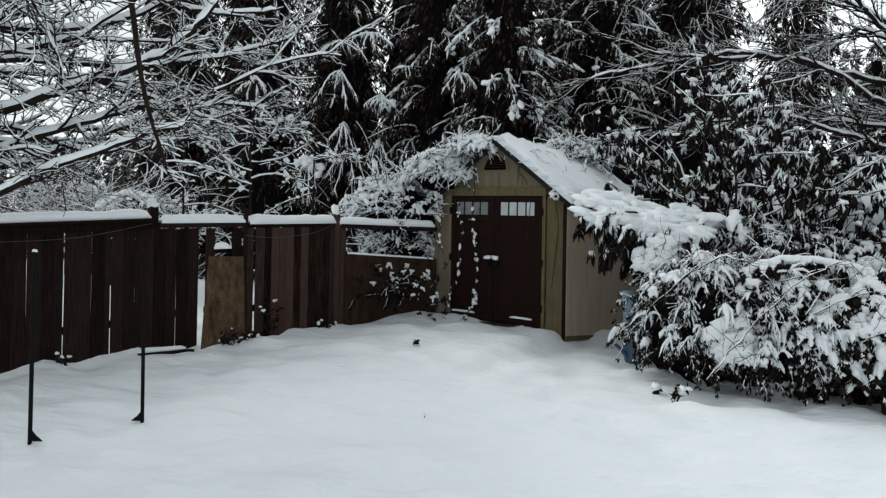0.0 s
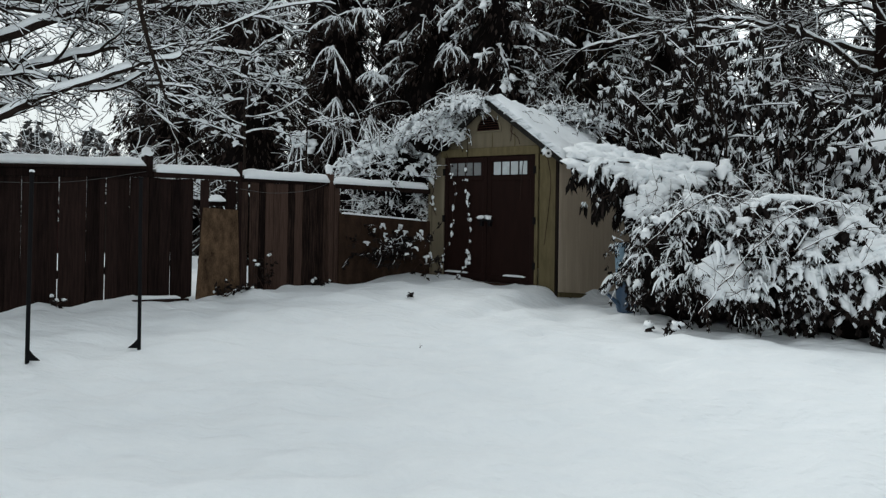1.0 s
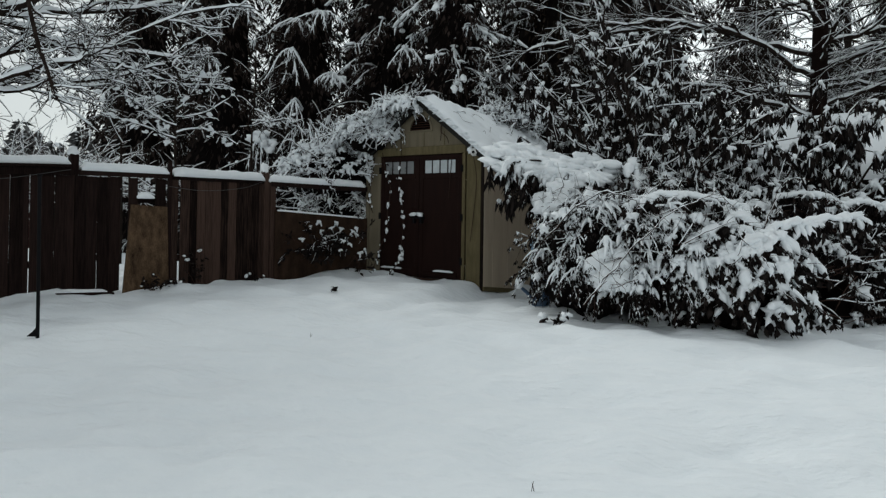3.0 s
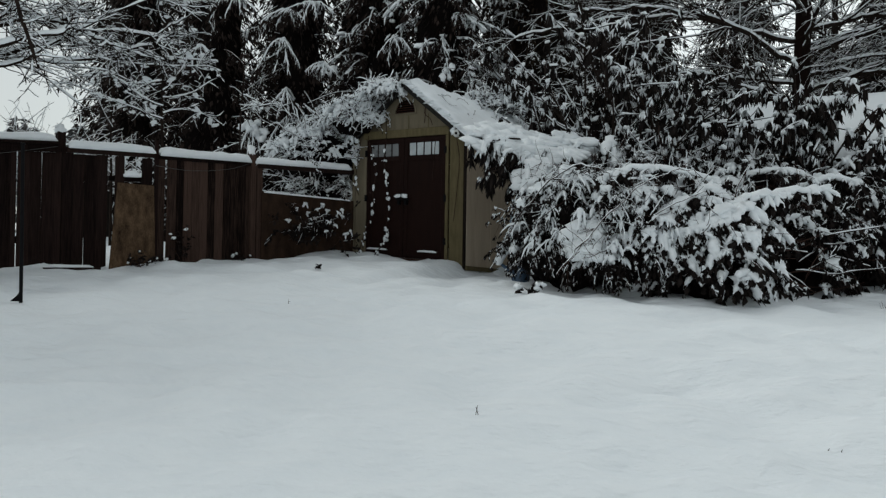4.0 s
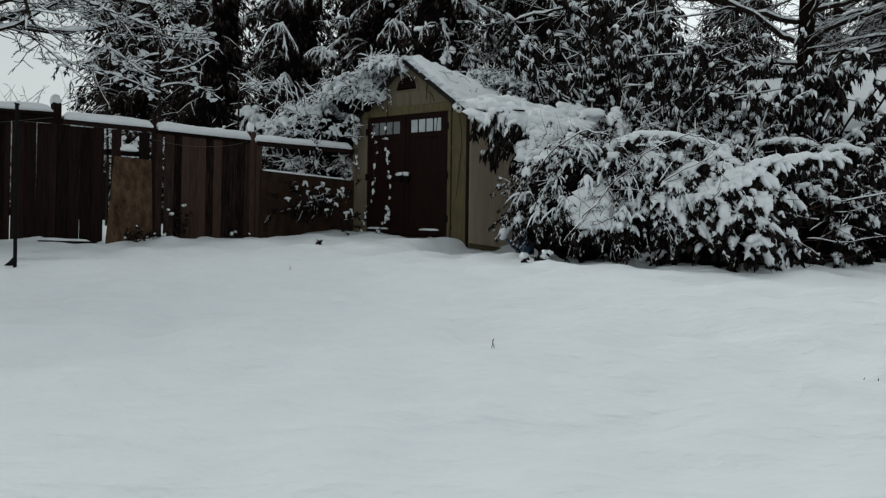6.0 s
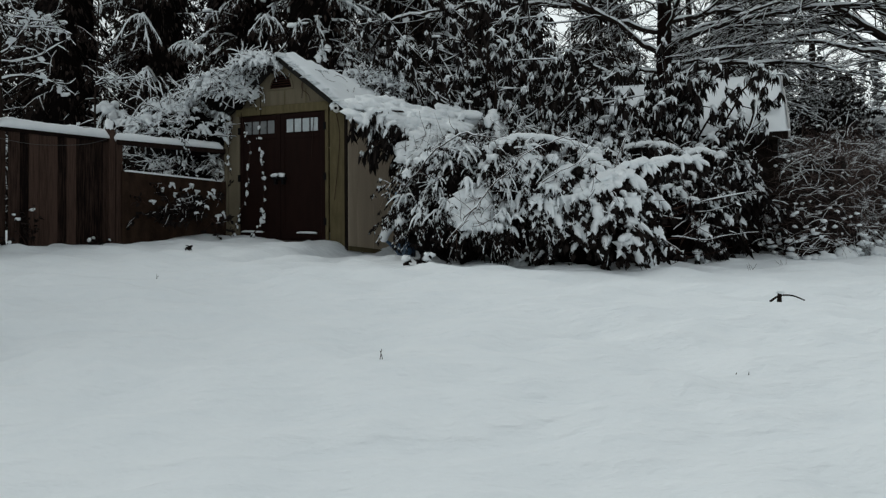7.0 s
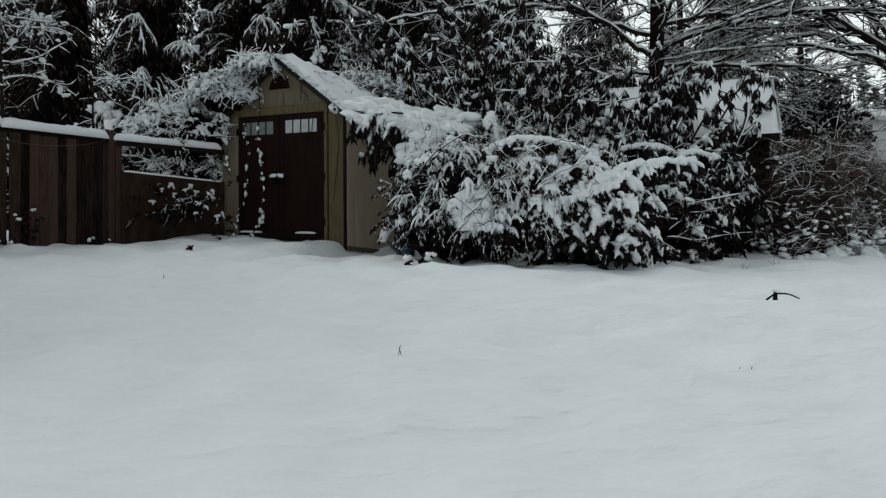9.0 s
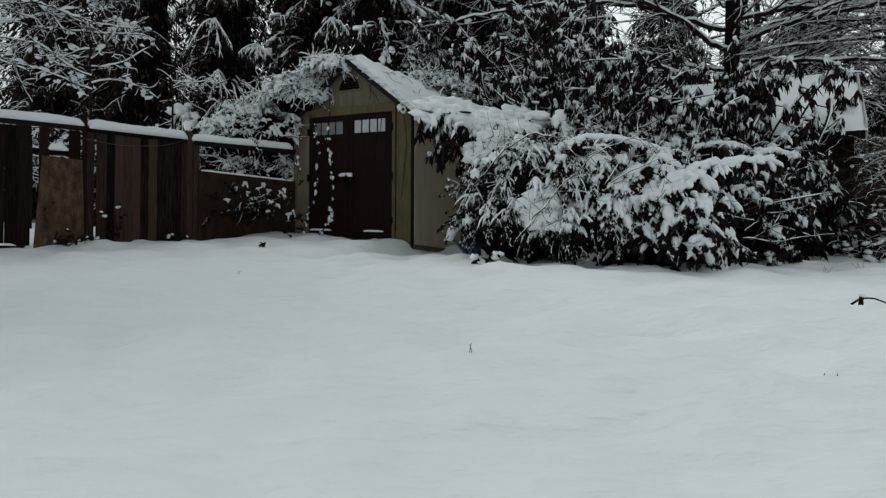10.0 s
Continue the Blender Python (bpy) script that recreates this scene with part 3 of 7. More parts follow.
        shed_box("wall_backing", u0, u1, 0.06, SD, 0.6, eave - 0.05, DARKWOOD, shed, bevel=0)
    bm = bmesh.new()
    brick_box(bm, [sp(a, b, z - 0.055 * b) for z in (0.615, 0.685) for a, b in ((SW - 0.03, -0.01), (SW + 0.018, -0.01), (SW + 0.018, SD), (SW - 0.03, SD))])
    soften(bm, 0.004)
    under(part("base_trim", bm, TRIM), shed)
    bm = bmesh.new()
    brick_box(bm, [sp(a, b, z - 0.055 * b) for z in (0.36, 0.612) for a, b in ((SW - 0.10, -0.03), (SW - 0.01, -0.03), (SW - 0.01, SD), (SW - 0.10, SD))])
    soften(bm, 0.004)
    under(part("skid", bm, DARKWOOD, None, "dark timber skid"), shed)
    prism("back_wall", [(0, 0.6), (SW, 0.6), (SW, eave), (SW / 2, peak), (0, eave)], SD - 0.04, SD, TAN, shed)
    # roof: two sloping decks with dark edges
    over, lip = 0.13, 0.09
    for sgn in (1, -1):
        mid = SW / 2
        ue = mid + sgn * (mid + lip)
        ze = peak - (mid + lip) * slope
        prism("roof_deck", [(mid, peak + 0.005), (mid, peak + 0.045), (ue, ze + 0.04), (ue, ze)] if sgn > 0 else [(ue, ze), (ue, ze + 0.04), (mid, peak + 0.045), (mid, peak + 0.005)], -over, SD + 0.1, SHINGLE, shed)
        prism("rake_board", [(mid, peak - 0.055), (mid, peak + 0.0), (ue, ze - 0.005), (ue, ze - 0.055)] if sgn > 0 else [(ue, ze - 0.055), (ue, ze - 0.005), (mid, peak + 0.0), (mid, peak - 0.055)], -over + 0.015, -over + 0.04, SHINGLE, shed)
    # snow blanket on the roof
    for sgn in (1, -1):
        mid = SW / 2
        run = mid + lip + 0.05
        nu, nv = 36, 80
        top, bot = [], []
        for i in range(nu + 1):
            a = i / nu
            for j in range(nv + 1):
                b = j / nv
                v = -over - 0.02 + (SD + 0.16) * b
                edge = min(1, (1 - a) / 0.10 + 0.0, b / 0.045 + 0.0, (1 - b) / 0.04)
                edge = math.sqrt(max(0.0, 1 - (1 - max(edge, 0)) ** 2))
                u = mid + sgn * run * a
                zb = peak + 0.047 - run * a * slope
                p = sp(u, v, 0)
                t = 0.09 + 0.05 * noise.noise(Vector((u * 1.9, v * 1.7, 2.0))) + 0.035 * noise.noise(Vector((u * 4.5, v * 4.5, 5.0))) + 0.02 * noise.noise(Vector((u * 11, v * 11, 3.0))) + 0.03 * a
                top.append(sp(u + sgn * 0.02 * edge, v - (0.015 if b < 0.3 else 0) * edge, zb + max(t, 0.05) * edge - 0.03 * a * a * noise.noise(Vector((v * 3, 1, sgn)))))
                bot.append(sp(u, v, zb - 0.004))
        V = np.array([list(w) for w in top + bot])
        N = (nu + 1) * (nv + 1)
        i, j = np.meshgrid(np.arange(nu), np.arange(nv), indexing="ij")
        q = np.stack([i * (nv + 1) + j, (i + 1) * (nv + 1) + j, (i + 1) * (nv + 1) + j + 1, i * (nv + 1) + j + 1], -1).reshape(-1, 4)
        under(soup("roof_snow", [(V, np.concatenate([q, q[:, ::-1] + N]))], SNOW, None, "thick smooth blanket of snow"), shed)
    n = 100
    u, v = SW / 2 + rng.uniform(0.02, 1.0, n) * (SW / 2 + 0.1), rng.uniform(-0.1, SD, n)
    rim = np.arange(n) < 60
    v[rim] = -over + rng.uniform(-0.01, 0.06, 60)
    eaves = (np.arange(n) >= 60) & (np.arange(n) < 90)
    u[eaves] = SW + rng.uniform(0.02, 0.11, 30)
    z = peak + 0.135 - (u - SW / 2) * slope - 0.05 * rim
    C = np.array([list(sp(a, b, c)) for a, b, c in zip(u, v, z)])
    b = rng.uniform(0.02, 0.045, n)
    under(soup("rough_snow", [blobs(C, np.stack([b * 1.8, b * 1.5, b * 0.4], -1), None, False)], SNOW_CLUMP, None, "clods and dimples of roof snow", kind="stuff"), shed)
    # floodlight with a round camera under the eave
    c = sp(2.26, -0.10, 2.70)
    bm = bmesh.new()
    bmesh.ops.create_uvsphere(bm, u_segments=16, v_segments=10, radius=0.062, matrix=Matrix.Translation(c + Vector((0.03, -0.03, -0.02))))
    bmesh.ops.create_cone(bm, cap_ends=True, segments=14, radius1=0.035, radius2=0.03, depth=0.10, matrix=Matrix.Translation(c + Vector((0.0, 0.03, 0.02))) @ Matrix.Rotation(radians(60), 4, "X"))
    light = under(part("security_camera", bm, WHITE, None, "white round security camera", True), shed)
    bm = bmesh.new()
    bmesh.ops.create_uvsphere(bm, u_segments=12, v_segments=8, radius=0.022, matrix=Matrix.Translation(c + Vector((0.015, -0.083, -0.028))))
    stick(part("lens", bm, BLACK, None, "dark lens", True), light)
    under(soup("snow_clod", [blobs(np.array([[c.x + 0.04, c.y - 0.01, c.z + 0.05], [c.x - 0.03, c.y - 0.03, c.z + 0.0]]), np.array([[0.06, 0.05, 0.03], [0.035, 0.04, 0.05]]))], SNOW_CLUMP), shed)
    # thin cables and stems on the front
    lines = [[(2.24, -0.03, 2.62), (2.30, -0.03, 2.3), (2.27, -0.03, 1.9), (2.22, -0.03, 1.5), (2.20, -0.03, 1.35)],
             [(1.63, -0.03, 3.2), (1.60, -0.03, 3.05), (1.72, -0.03, 2.95), (1.76, -0.03, 2.85)],
             [(1.63, -0.03, 3.2), (1.61, -0.03, 3.0), (1.60, -0.03, 2.9)],
             [(1.83, -0.03, 2.62), (1.80, -0.03, 2.3), (1.78, -0.03, 2.0)]]
    P = np.array([smooth_path([list(sp(*q)) for q in ln], 14) for ln in lines])
    under(soup("stem", [tubes(P, np.full(P.shape[:2], 0.005), 5)], TWIG), shed)


REDWOOD = surface("red_brown_slat", (0.030, 0.013, 0.010), (0.055, 0.024, 0.018), 5, 0.7, 0.2)
# panes of the left door, a darker grey than those of the right
PANE_DIM = surface("grey_window", (0.10, 0.11, 0.115), (0.17, 0.18, 0.19), 7, 0.3, 0.0, spec=0.5)
make_shed()


# ---- black garden stakes ----
def make_stake(x, y, ztop, side, lean):
    g = lay(x, y)
    st = thing("garden_stake", (x, y, g), "slim black metal garden stake standing in the snow", "stake", "stakes in the snow")
    P = np.array([[(x, y, g - 0.2), (x + lean * 0.3, y, g + 0.5), (x + lean, y, ztop)]])
    under(soup("shaft", [tubes(P, np.full((1, 3), 0.016), 10)], BLACK), st)
    bm = bmesh.new()
    brick_box(bm, [Vector((x + side * a, y + b, g + c)) for a, b, c in ((0, -0.012, 0.0), (0.10, -0.012, 0.0), (0.10, 0.012, 0.0), (0, 0.012, 0.0), (0, -0.012, 0.10), (0.045, -0.012, 0.045), (0.045, 0.012, 0.045), (0, 0.012, 0.10))])
    bmesh.ops.recalc_face_normals(bm, faces=bm.faces)
    soften(bm, 0.004)
    under(part("foot_step", bm, BLACK), st)
    under(soup("cap", [blobs(np.array([[x + lean, y, ztop + 0.008]]), np.array([[0.022, 0.022, 0.012]]))], SNOW_CLUMP if side > 0 else BLACK), st)


make_stake(-3.22, 5.52, 1.73, 1, 0.005)
make_stake(-2.585, 6.10, 1.75, -1, -0.015)


# ---- conifers behind the fence ----
def make_conifer(x, y, h, r, snowy, label, needles=CONIFER, lowest=0.3, count=170, subs=18, sprays=7, boughs=(), clumps=(), core=0.36):
    g = lay(x, y)
    tree = thing("conifer", (x, y, g), label, "conifer tree", "conifers behind the fence")
    zs = lowest + (h - lowest) * np.linspace(0, 1, count) ** 1.3 + rnd(-0.1, 0.1, count)
    az = rnd(0, 2 * math.pi, count)
    P = np.array([[(x + 0.05 * math.sin(k), y + 0.05 * math.cos(k * 1.3), g + h * k / 9) for k in range(10)]])
    under(soup("trunk", [tubes(P, taper([0.2], 10, 0.1), 10)], REDBARK), tree)
    # dark hull round the trunk, its colour standing in for shade among the limbs
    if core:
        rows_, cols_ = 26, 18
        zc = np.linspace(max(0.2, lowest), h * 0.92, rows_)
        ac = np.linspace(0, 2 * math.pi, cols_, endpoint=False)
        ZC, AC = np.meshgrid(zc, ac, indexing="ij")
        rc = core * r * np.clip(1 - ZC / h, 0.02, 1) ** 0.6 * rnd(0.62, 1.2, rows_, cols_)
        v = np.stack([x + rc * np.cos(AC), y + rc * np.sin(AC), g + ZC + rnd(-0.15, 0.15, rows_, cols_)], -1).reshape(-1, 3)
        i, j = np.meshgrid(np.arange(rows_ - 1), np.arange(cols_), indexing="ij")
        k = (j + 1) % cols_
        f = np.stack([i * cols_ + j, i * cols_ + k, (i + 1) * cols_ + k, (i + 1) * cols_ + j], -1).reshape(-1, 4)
        under(soup("inner_shade_hull", [(v, f)], INNER, None, "dark hull painted as the shade inside", False), tree)
    # limbs
    S = np.stack([np.full(count, x), np.full(count, y), g + zs], -1)
    L = r * np.clip(1 - zs / h, 0.02, 1) ** 0.6 * rnd(0.6, 1.15, count) + 0.25
    D = np.stack([np.cos(az), np.sin(az), rnd(-0.1, 0.35, count)], -1)
    B = paths(S, D, L, 8, 0.07, 0.13)
    RB = taper(0.010 + 0.010 * L, 8, 0.25)
    under(soup("limb_wood", [tubes(B, RB, 4)], BARK, None, "dark drooping limbs", kind="stuff"), tree)
    # hanging branchlets
    C, T, _, u, m = sprout(B, RB, subs, 0.15, 1.0)
    thin = (np.sin(az[m]) < 0.2) | (rnd(0, 1, len(C)) < 0.35)
    C, T, u, m = C[thin], T[thin], u[thin], m[thin]
    side = unit(np.cross(T, np.array([0, 0, 1.0]))) * rng.choice([-1, 1], len(C))[:, None]
    W = T * 0.45 + side * rnd(0.1, 0.8, len(C))[:, None] + np.array([0, 0, -0.45])
    SL = rnd(0.16, 0.46, len(C)) * (1.15 - 0.3 * u)
    H = paths(C, W, SL, 6, 0.09, 0.22)
    RH = taper(np.full(len(H), 0.006), 6, 0.4)
    # sprays of needles, and the dense old growth next to the trunk
    C2, T2, _, u2, _ = sprout(H, RH, sprays, 0.0, 1.0)
    D2 = unit(T2 * 0.8 + rng.normal(size=C2.shape) * 0.45 + np.array([0, 0, -0.5]))
    sp_ = [diamonds(C2, D2, rnd(0.09, 0.22, len(C2)), rnd(0.028, 0.062, len(C2)))]
    n = 4500
    zz, aa = rnd(max(0.1, lowest - 0.3), h * 0.85, n), rnd(0, 2 * math.pi, n)
    rr = rnd(0.1, 0.6, n) * r * np.clip(1 - zz / h, 0, 1) ** 0.6 + 0.1
    C3 = np.stack([x + rr * np.cos(aa), y + rr * np.sin(aa), g + zz], -1)
    sp_.append(diamonds(C3, unit(np.stack([np.cos(aa) * 0.5, np.sin(aa) * 0.5, rnd(-1, -0.4, n)], -1)), rnd(0.14, 0.32, n), rnd(0.04, 0.09, n)))
    # snow: a few limbs carry much, the others only flecks
    heavy = snowy * (0.35 + 0.75 * rnd(0, 1, count) ** 1.8)
    keep = rnd(0, 1, len(H)) < heavy[m] * 0.85
    heavy_of = np.repeat(heavy[m], sprays)
    HS = H[keep]
    th = 0.018 + 0.040 * heavy[m][keep]
    snow = [snow_on(HS, RH[keep], th[:, None] * np.linspace(1.3, 0.5, 6)[None], 0.42, 4)]
    kb = heavy > 0.35 * snowy
    snow.append(snow_on(B[kb][:, 2:], RB[kb][:, 2:], 0.045 * heavy[kb][:, None], 0.25, 5))
    n = int(len(H) * 0.16 * snowy)
    pick = rng.integers(0, len(H), n)
    at = H[pick, rng.integers(0, 4, n)]
    snow.append(blobs(at + np.array([0, 0, 0.02]), np.stack([rnd(0.04, 0.10, n), rnd(0.02, 0.045, n), rnd(0.015, 0.035, n)], -1), unit(H[pick, 5] - H[pick, 0]), True))
    k2 = rnd(0, 1, len(C2)) < 0.06 + 0.28 * snowy + 0.4 * heavy_of
    snow.append(diamonds(C2[k2] + np.array([0, -0.006, 0.012]), D2[k2], rnd(0.04, 0.12, int(k2.sum())), rnd(0.010, 0.026, int(k2.sum()))))
    n = int(count * 5 * snowy)
    pick, j = rng.integers(0, count, n), rng.integers(3, 8, n)
    ok = rnd(0, 1, n) < heavy[pick] * 1.3
    pick, j, n = pick[ok], j[ok], int(ok.sum())
    snow.append(blobs(B[pick, j] + np.stack([rnd(-0.12, 0.12, n), rnd(-0.12, 0.12, n), rnd(-0.02, 0.04, n)], -1), np.stack([rnd(0.06, 0.18, n), rnd(0.04, 0.10, n), rnd(0.02, 0.04, n)], -1), unit(B[pick, j] - B[pick, j - 2] + np.array([0, 0, -0.05]))))
    # weeping fans buried in snow: top, half width, drop
    for bx, by, bz, hw, drop in boughs:
        ends = ((-1.0, 0.80), (-0.45, 1.05), (0.25, 0.95), (0.85, 0.72))
        k = len(ends)
        M = np.array([smooth_path([(bx + rnd(-0.05, 0.05, 1)[0], by + 0.8, bz - 0.05), (bx, by + 0.1, bz), (bx + hw * e * 0.42, by - 0.15, bz - drop * d_ * 0.30), (bx + hw * e * rnd(0.85, 1.1, 1)[0], by - 0.25, bz - drop * d_ * rnd(0.85, 1.1, 1)[0])], 14) for e, d_ in ends])
        M = M + np.cumsum(rng.normal(size=M.shape) * 0.012, axis=1)
        RM = np.full((k, 14), 0.010)
        snow.append(snow_on(M, RM, 0.040 * np.linspace(1.2, 0.35, 14)[None] * rnd(0.7, 1.1, k)[:, None], 0.10, 6))
        C, T, _, u, _ = sprout(M, RM, 26, 0.30, 1.0)
        D = T * 0.8 + np.stack([rnd(-0.7, 0.7, len(C)), rnd(-0.3, 0.1, len(C)), -rnd(0.2, 0.9, len(C))], -1)
        F = paths(C, D, rnd(0.10, 0.42, len(C)) * (1.1 - 0.4 * u) * (0.4 + 0.6 * drop), 6, 0.10, 0.14)
        RF = np.full((len(F), 6), 0.005)
        white_ = rnd(0, 1, len(F)) < 0.62
        snow.append(snow_on(F[white_], RF[white_], 0.026 * np.linspace(1.3, 0.2, 6)[None] * rnd(0.3, 1.15, int(white_.sum()))[:, None], 0.22, 4))
        G, GT, _, _, _ = sprout(F, RF, 6, 0.0, 1.0)
        sp_.append(diamonds(G + np.array([0, 0.02, -0.02]), unit(GT + rng.normal(size=G.shape) * 0.25 + np.array([0, 0, -0.4])), rnd(0.08, 0.18, len(G)), rnd(0.018, 0.036, len(G))))
    if clumps:
        K = np.array(clumps)
        K = np.repeat(K, 6, axis=0)
        off = rng.normal(size=(len(K), 3)) * np.array([0.6, 0.3, 0.55])
        size = K[:, 3:] * rnd(0.35, 0.75, len(K), 1)
        snow.append(blobs(K[:, :3] + off * K[:, 3:], size * np.array([1.1, 0.9, 0.85])))
    under(soup("foliage", sp_, needles, None, "dark green drooping sprays", False, "stuff"), tree)
    under(soup("snow", snow, SNOW_CLUMP, None, "snow clinging to the drooping branches", kind="stuff"), tree)
    return tree


GREEN = "tall dark green conifer with drooping snow-laden branches"
make_conifer(-7.6, 20.5, 12.0, 2.5, 0.13, GREEN)
make_conifer(-5.0, 19.5, 12.5, 2.6, 0.12, GREEN)
make_conifer(-2.7, 20.0, 14.0, 2.5, 0.26, GREEN, boughs=[(-2.59, 17.1, 6.23, 0.55, 0.94), (-2.50, 17.3, 7.03, 0.54, 0.45), (-1.87, 17.2, 7.21, 0.58, 0.49), (-3.84, 17.3, 7.39, 0.62, 0.54), (-3.35, 17.4, 4.13, 0.31, 1.03), (-2.36, 17.2, 4.36, 0.54, 1.07), (-2.45, 16.9, 4.85, 0.36, 0.67), (-1.61, 17.1, 4.58, 0.31, 0.71), (-4.64, 17.1, 6.01, 0.45, 0.54)], clumps=[(-3.35, 17.2, 4.0, 0.16), (-3.15, 17.2, 3.8, 0.16)])
make_conifer(-0.2, 18.2, 14.0, 2.4, 0.46, GREEN, boughs=[(-1.55, 17.1, 5.62, 0.34, 0.42), (-1.50, 17.0, 5.55, 0.26, 0.30), (0.3, 15.9, 5.9, 0.35, 0.5)], clumps=[(-1.55, 17.0, 5.30, 0.2), (-1.36, 17.0, 5.42, 0.15)])
make_conifer(1.5, 16.8, 13.0, 2.5, 0.82, GREEN)
make_conifer(3.9, 17.8, 13.5, 2.6, 0.62, GREEN, BROWNNEEDLE)
make_conifer(6.2, 18.2, 13.0, 2.6, 0.45, GREEN)
make_conifer(7.6, 20.3, 15.0, 2.3, 0.34, GREEN)
make_conifer(11.2, 22.4, 13.0, 2.8, 0.22, GREEN, lowest=5.4, count=120, core=0)
make_conifer(17.6, 24.5, 13.0, 3.2, 0.15, GREEN, lowest=2.5, count=130, core=0.4)
make_conifer(20.6, 28.0, 12.5, 3.0, 0.12, GREEN, lowest=4.0, count=110, core=0.35)
make_conifer(14.8, 24.0, 8.5, 1.9, 0.3, GREEN, count=110)
for bx in (-8.6, -6.4, -3.6, -1.2, 1.4, 3.6, 5.9, 7.6):
    make_conifer(bx, 22.6 + 0.5 * math.sin(bx * 3), 13.0, 3.0, 0.1, "dark conifer standing behind the front row", count=60, subs=8, sprays=7)


# ---- bare snow-laden deciduous limbs ----
def ramify(tree, mains, radii, label, generations, snow=0.045, flat=0.5, droop=0.0, bark=BARK, k=6, wander=0.27):
    """Twigs in generations from the main limbs, with snow lying on all of them."""
    P, R = mains, radii
    wood, white = [tubes(P, R, 8)], [snow_on(P, R, np.minimum(R * 1.4 + 0.012, snow), 0.1, 7)]
    for count, lo, hi, spread_, n, th in generations:
        C, T, r, u, _ = sprout(P, R, count, 0.12, 1.0)
        away = rng.normal(size=C.shape) * np.array([1, 1, flat])
        D = unit(T * 0.9 + unit(away) * spread_)
        L = rnd(lo, hi, len(C)) * (1.15 - 0.5 * u)
        P = paths(C, D, L, n, wander, droop)
        R = taper(np.minimum(r * 0.62, 0.010 + 0.012 * L), n, 0.3)
        R = np.maximum(R, 0.0042)
        wood.append(tubes(P, R, 3))
        some = rnd(0, 1, len(P)) < (0.8 if th > 0.015 else 0.5)
        white.append(snow_on(P[some], R[some], np.full(R[some].shape, th), 0.3, 4))
    under(soup("twig_wood", wood, bark, None, "dark wet wood", kind="stuff"), tree)
    under(soup("snow", white, SNOW_CLUMP, None, label, kind="stuff"), tree)


def limb(points, r0, n=34, end=0.35):
    p = smooth_path(points, n)
    return p, np.linspace(r0, r0 * end, n)


def stack(limbs):
    return np.array([p for p, r in limbs]), np.array([r for p, r in limbs])


